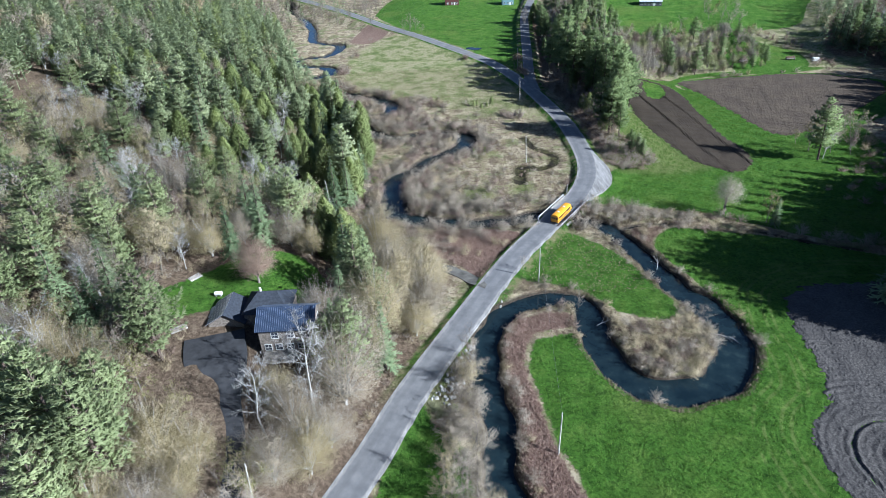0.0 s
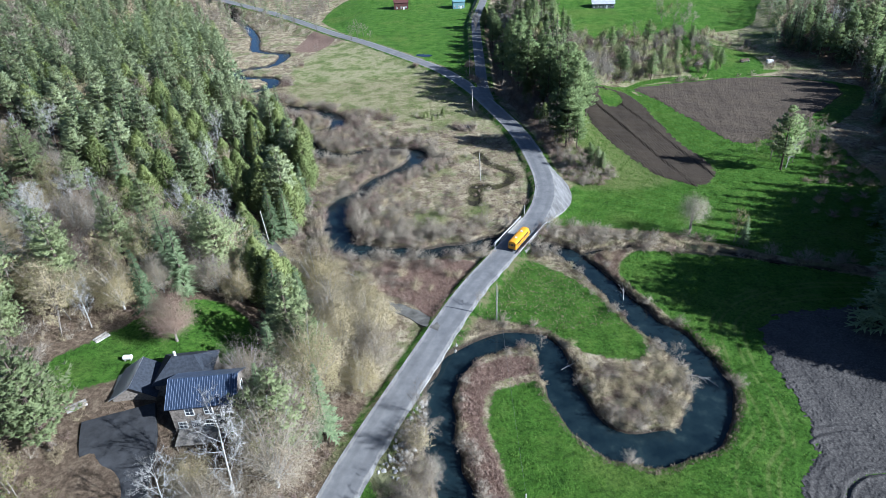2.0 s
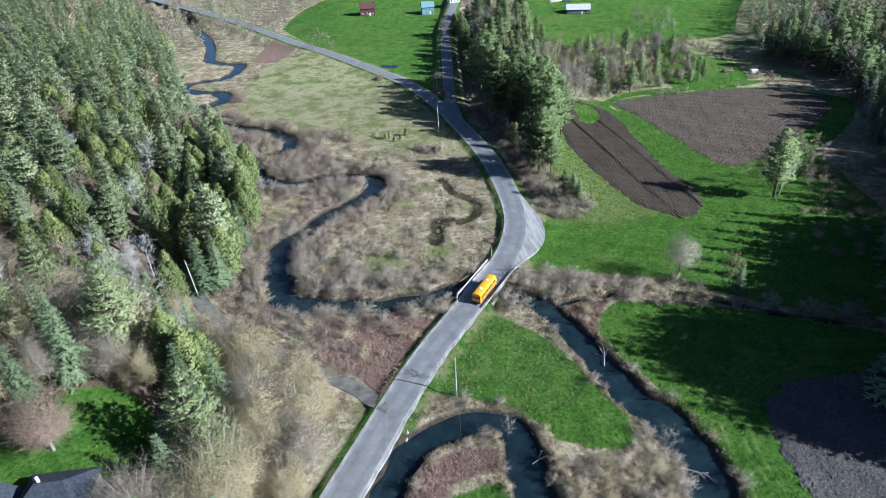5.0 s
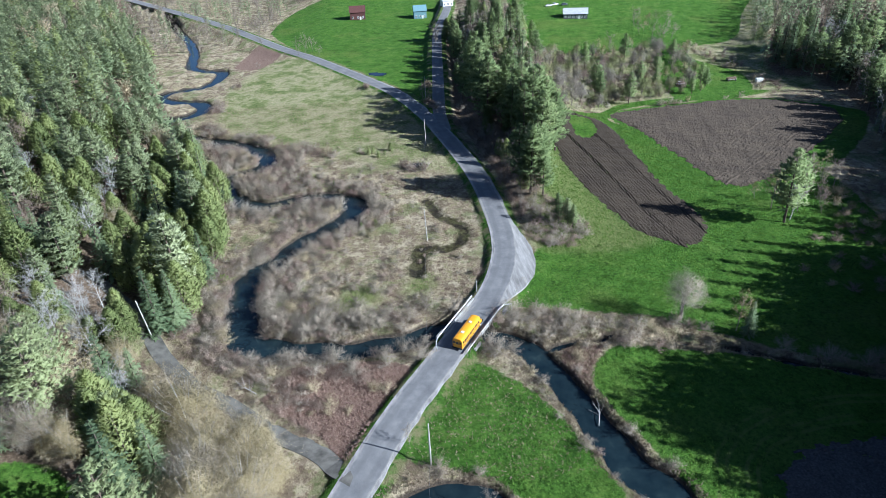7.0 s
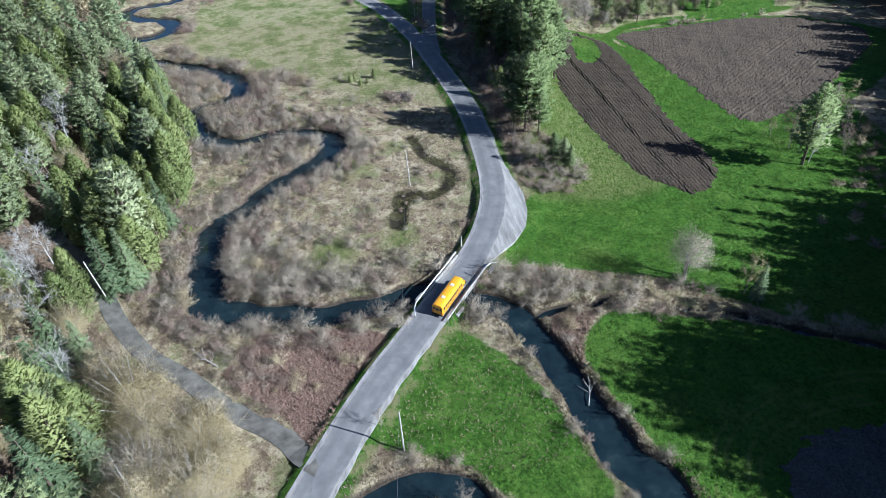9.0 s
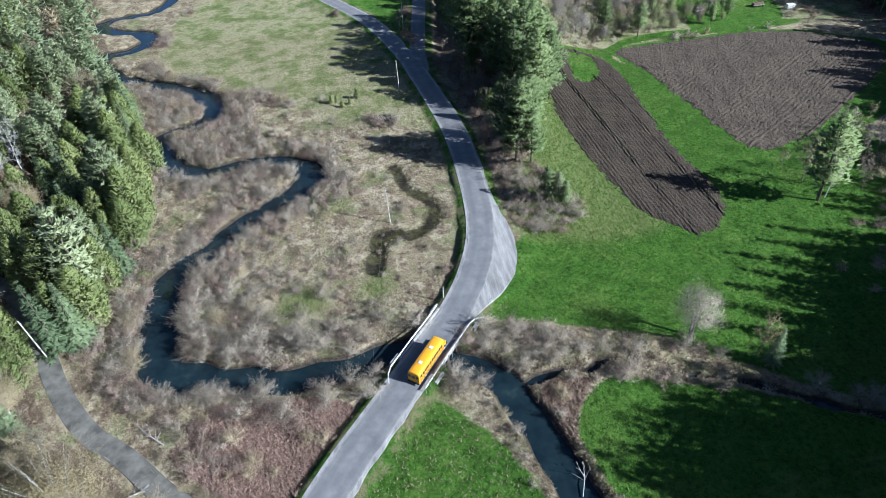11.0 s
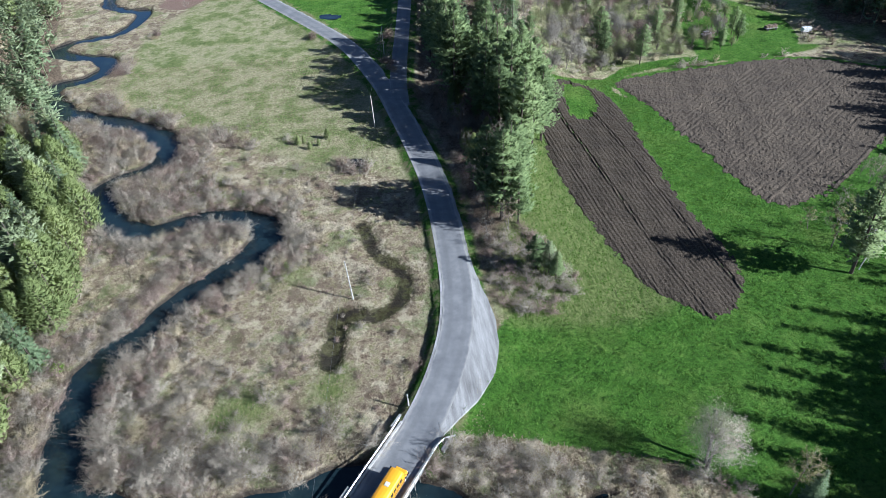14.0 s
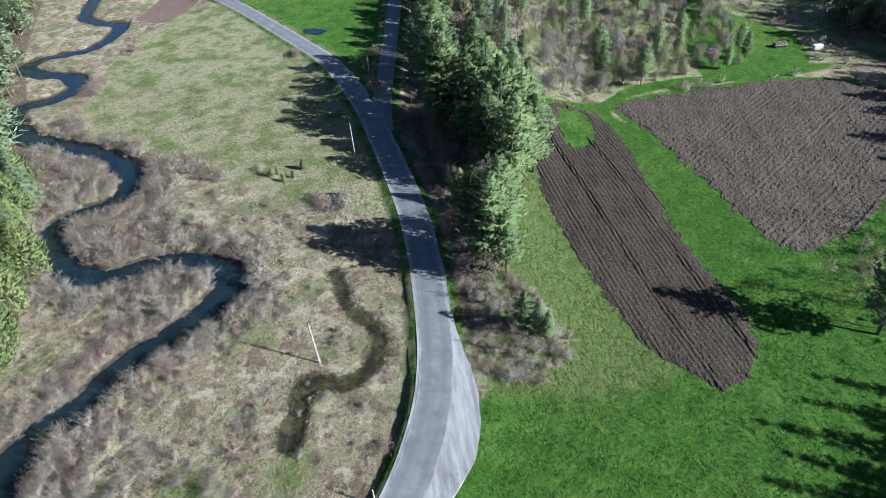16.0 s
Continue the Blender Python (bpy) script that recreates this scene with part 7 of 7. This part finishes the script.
barn("white_house", "small white house beside the far road", 84, 548, 10, 8, 7, 4.2, 7.0, M_WHITE, M_STEELROOF, 3)


def parked_car(x, y, turn, mat, label):
    c = tagged(new("parked_car"), label, "car", group="parked cars")
    c.matrix_basis = Matrix.Translation((x, y, ground_at(x, y))) @ Matrix.Rotation(turn, 4, "Z")
    part("body", boxes((-2.2, 2.2, -0.88, 0.88, 0.35, 0.95), bevel=0.14), mat, c)
    part("cabin", boxes((-1.5, 0.9, -0.78, 0.78, 0.9, 1.5), bevel=0.2), M_PANE, c)
    part("roof", boxes((-1.25, 0.65, -0.7, 0.7, 1.46, 1.54), bevel=0.03), mat, c)
    for wx in (-1.4, 1.4):
        for sgn in (-1, 1):
            wheel = part("wheel", tube(bmesh.new(), (wx, sgn * 0.7, 0.34), (wx, sgn * 0.9, 0.34), 0.34, 0.34, 14), M_BLACK, c)
            part("rim", tube(bmesh.new(), (wx, sgn * 0.86, 0.34), (wx, sgn * 0.92, 0.34), 0.2, 0.18, 10), M_GALV, wheel)


M_SILVER = painted("silver_car_paint", (0.6, 0.61, 0.63), 0.3, 0.5, 0.3)
M_DARKCAR = painted("dark_car_paint", (0.06, 0.07, 0.09), 0.3, 0.5)
parked_car(146, 490, 0.2, M_WHITE, "white car parked beside the low house")
parked_car(151, 492, 0.3, M_SILVER, "silver car parked beside the low house")
parked_car(157, 490, 0.1, M_DARKCAR, "dark car parked beside the low house")
parked_car(172, 344, 0.4, M_WHITE, "white car standing at the thicket's edge")


def trailer(x, y, turn):
    root = tagged(new("hay_wagon"), "low farm wagon loaded with brown hay bales", "wagon")
    root.matrix_basis = Matrix.Translation((x, y, ground_at(x, y))) @ Matrix.Rotation(turn, 4, "Z")
    part("bed", boxes((-2.6, 2.6, -1.0, 1.0, 0.7, 0.9), bevel=0.03), M_WOOD, root)
    for i in range(4):
        part("bale", boxes((-2.4 + i * 1.2, -1.35 + i * 1.2, -0.8, 0.8, 0.9, 1.7 + 0.2 * (i % 2)), bevel=0.12), M_HAY, root)
    for wx in (-1.8, 1.8):
        for sgn in (-1, 1):
            part("wheel", tube(bmesh.new(), (wx, sgn * 0.85, 0.4), (wx, sgn * 1.1, 0.4), 0.4, 0.4, 12), M_BLACK, root)


M_HAY = painted("old_hay", (0.20, 0.15, 0.11), 0.95, 0.1, wear=0.3, scale=2.0)
trailer(198.5, 344.5, 0.1)
box_trailer = tagged(new("white_trailer"), "small white trailer near the wood's edge", "trailer")
box_trailer.matrix_basis = Matrix.Translation((209, 338, ground_at(209, 338)))
part("body", boxes((-1.7, 1.7, -0.9, 0.9, 0.5, 2.2), bevel=0.12), M_WHITE, box_trailer)
for sgn in (-1, 1):
    part("wheel", tube(bmesh.new(), (0, sgn * 0.8, 0.32), (0, sgn * 1.0, 0.32), 0.32, 0.32, 12), M_BLACK, box_trailer)
part("drawbar", tube(bmesh.new(), (1.7, 0, 0.5), (2.9, 0, 0.45), 0.05, 0.05, 6), M_GALV, box_trailer)


# ======================= stones and fallen wood =======================
def stone_mesh(seed):
    rng = random.Random(seed)
    bm = bmesh.new()
    bmesh.ops.create_icosphere(bm, subdivisions=1, radius=0.5)
    for v in bm.verts:
        v.co *= rng.uniform(0.7, 1.15)
        v.co.z *= 0.7
    me = bpy.data.meshes.new("stone")
    bm.to_mesh(me)
    bm.free()
    me.materials.append(M_STONE)
    return me


STONES = [stone_mesh(k) for k in range(6)]
riprap = tagged(new("riprap"), "bank of pale angular stones between road and river", "stone bank")
stone_rng = random.Random(4)
for _ in range(270):
    y = stone_rng.uniform(96, 131)
    p, t, n_ = road_frame(y)
    o = stone_rng.uniform(4.4, 8.6)
    q = p + n_ * o
    if water_edge(q[:1], q[1:])[0] > 0.4:
        continue
    ob = new("stone", STONES[stone_rng.randrange(6)])
    ob.parent = riprap
    sc = stone_rng.uniform(0.5, 1.3)
    ob.matrix_basis = Matrix.LocRotScale((q[0], q[1], ground_at(q[0], q[1]) + 0.1 * sc), Euler([stone_rng.uniform(0, 6) for _ in range(3)]), (sc, sc * stone_rng.uniform(0.7, 1.1), sc))


def fallen_branch(x, y, turn, ln, seed):
    rng = np.random.default_rng(seed)
    s = Soup()
    z = max(ground_at(x, y), WATER) + 0.25
    d = np.array([math.cos(turn), math.sin(turn), 0.06])
    a = np.array([x, y, z])
    s.limb([a, a + d * ln * 0.5 + (0, 0, 0.15), a + d * ln], [0.09, 0.07, 0.02], 5)
    for k in range(9):
        b = a + d * ln * rng.uniform(0.25, 0.95)
        w = unit(d + rng.normal(0, 0.7, 3) + (0, 0, 0.4))
        e = b + w * rng.uniform(0.8, 2.2)
        s.limb([b, e], [0.05, 0.015], 3)
        twigs(s, np.repeat(e[None], 4, 0), unit(w + rng.normal(0, 0.6, (4, 3))), np.full(4, 0.8), 0.05, rng)
    tagged(new("fallen_branch", s.mesh("fallen_branch", M_BARK_PALE)), "bleached fallen branch lying at the river bank", "branch", group="fallen branches")


for k, (x, y, a, ln) in enumerate(((36.5, 118, 0.4, 4), (62.5, 113, -0.6, 5), (58.5, 141, 1.2, 4), (-7, 186, 2.9, 4), (-15, 150, 0.3, 6), (-9, 160, 2.5, 5))):
    fallen_branch(x, y, a, ln, 60 + k)
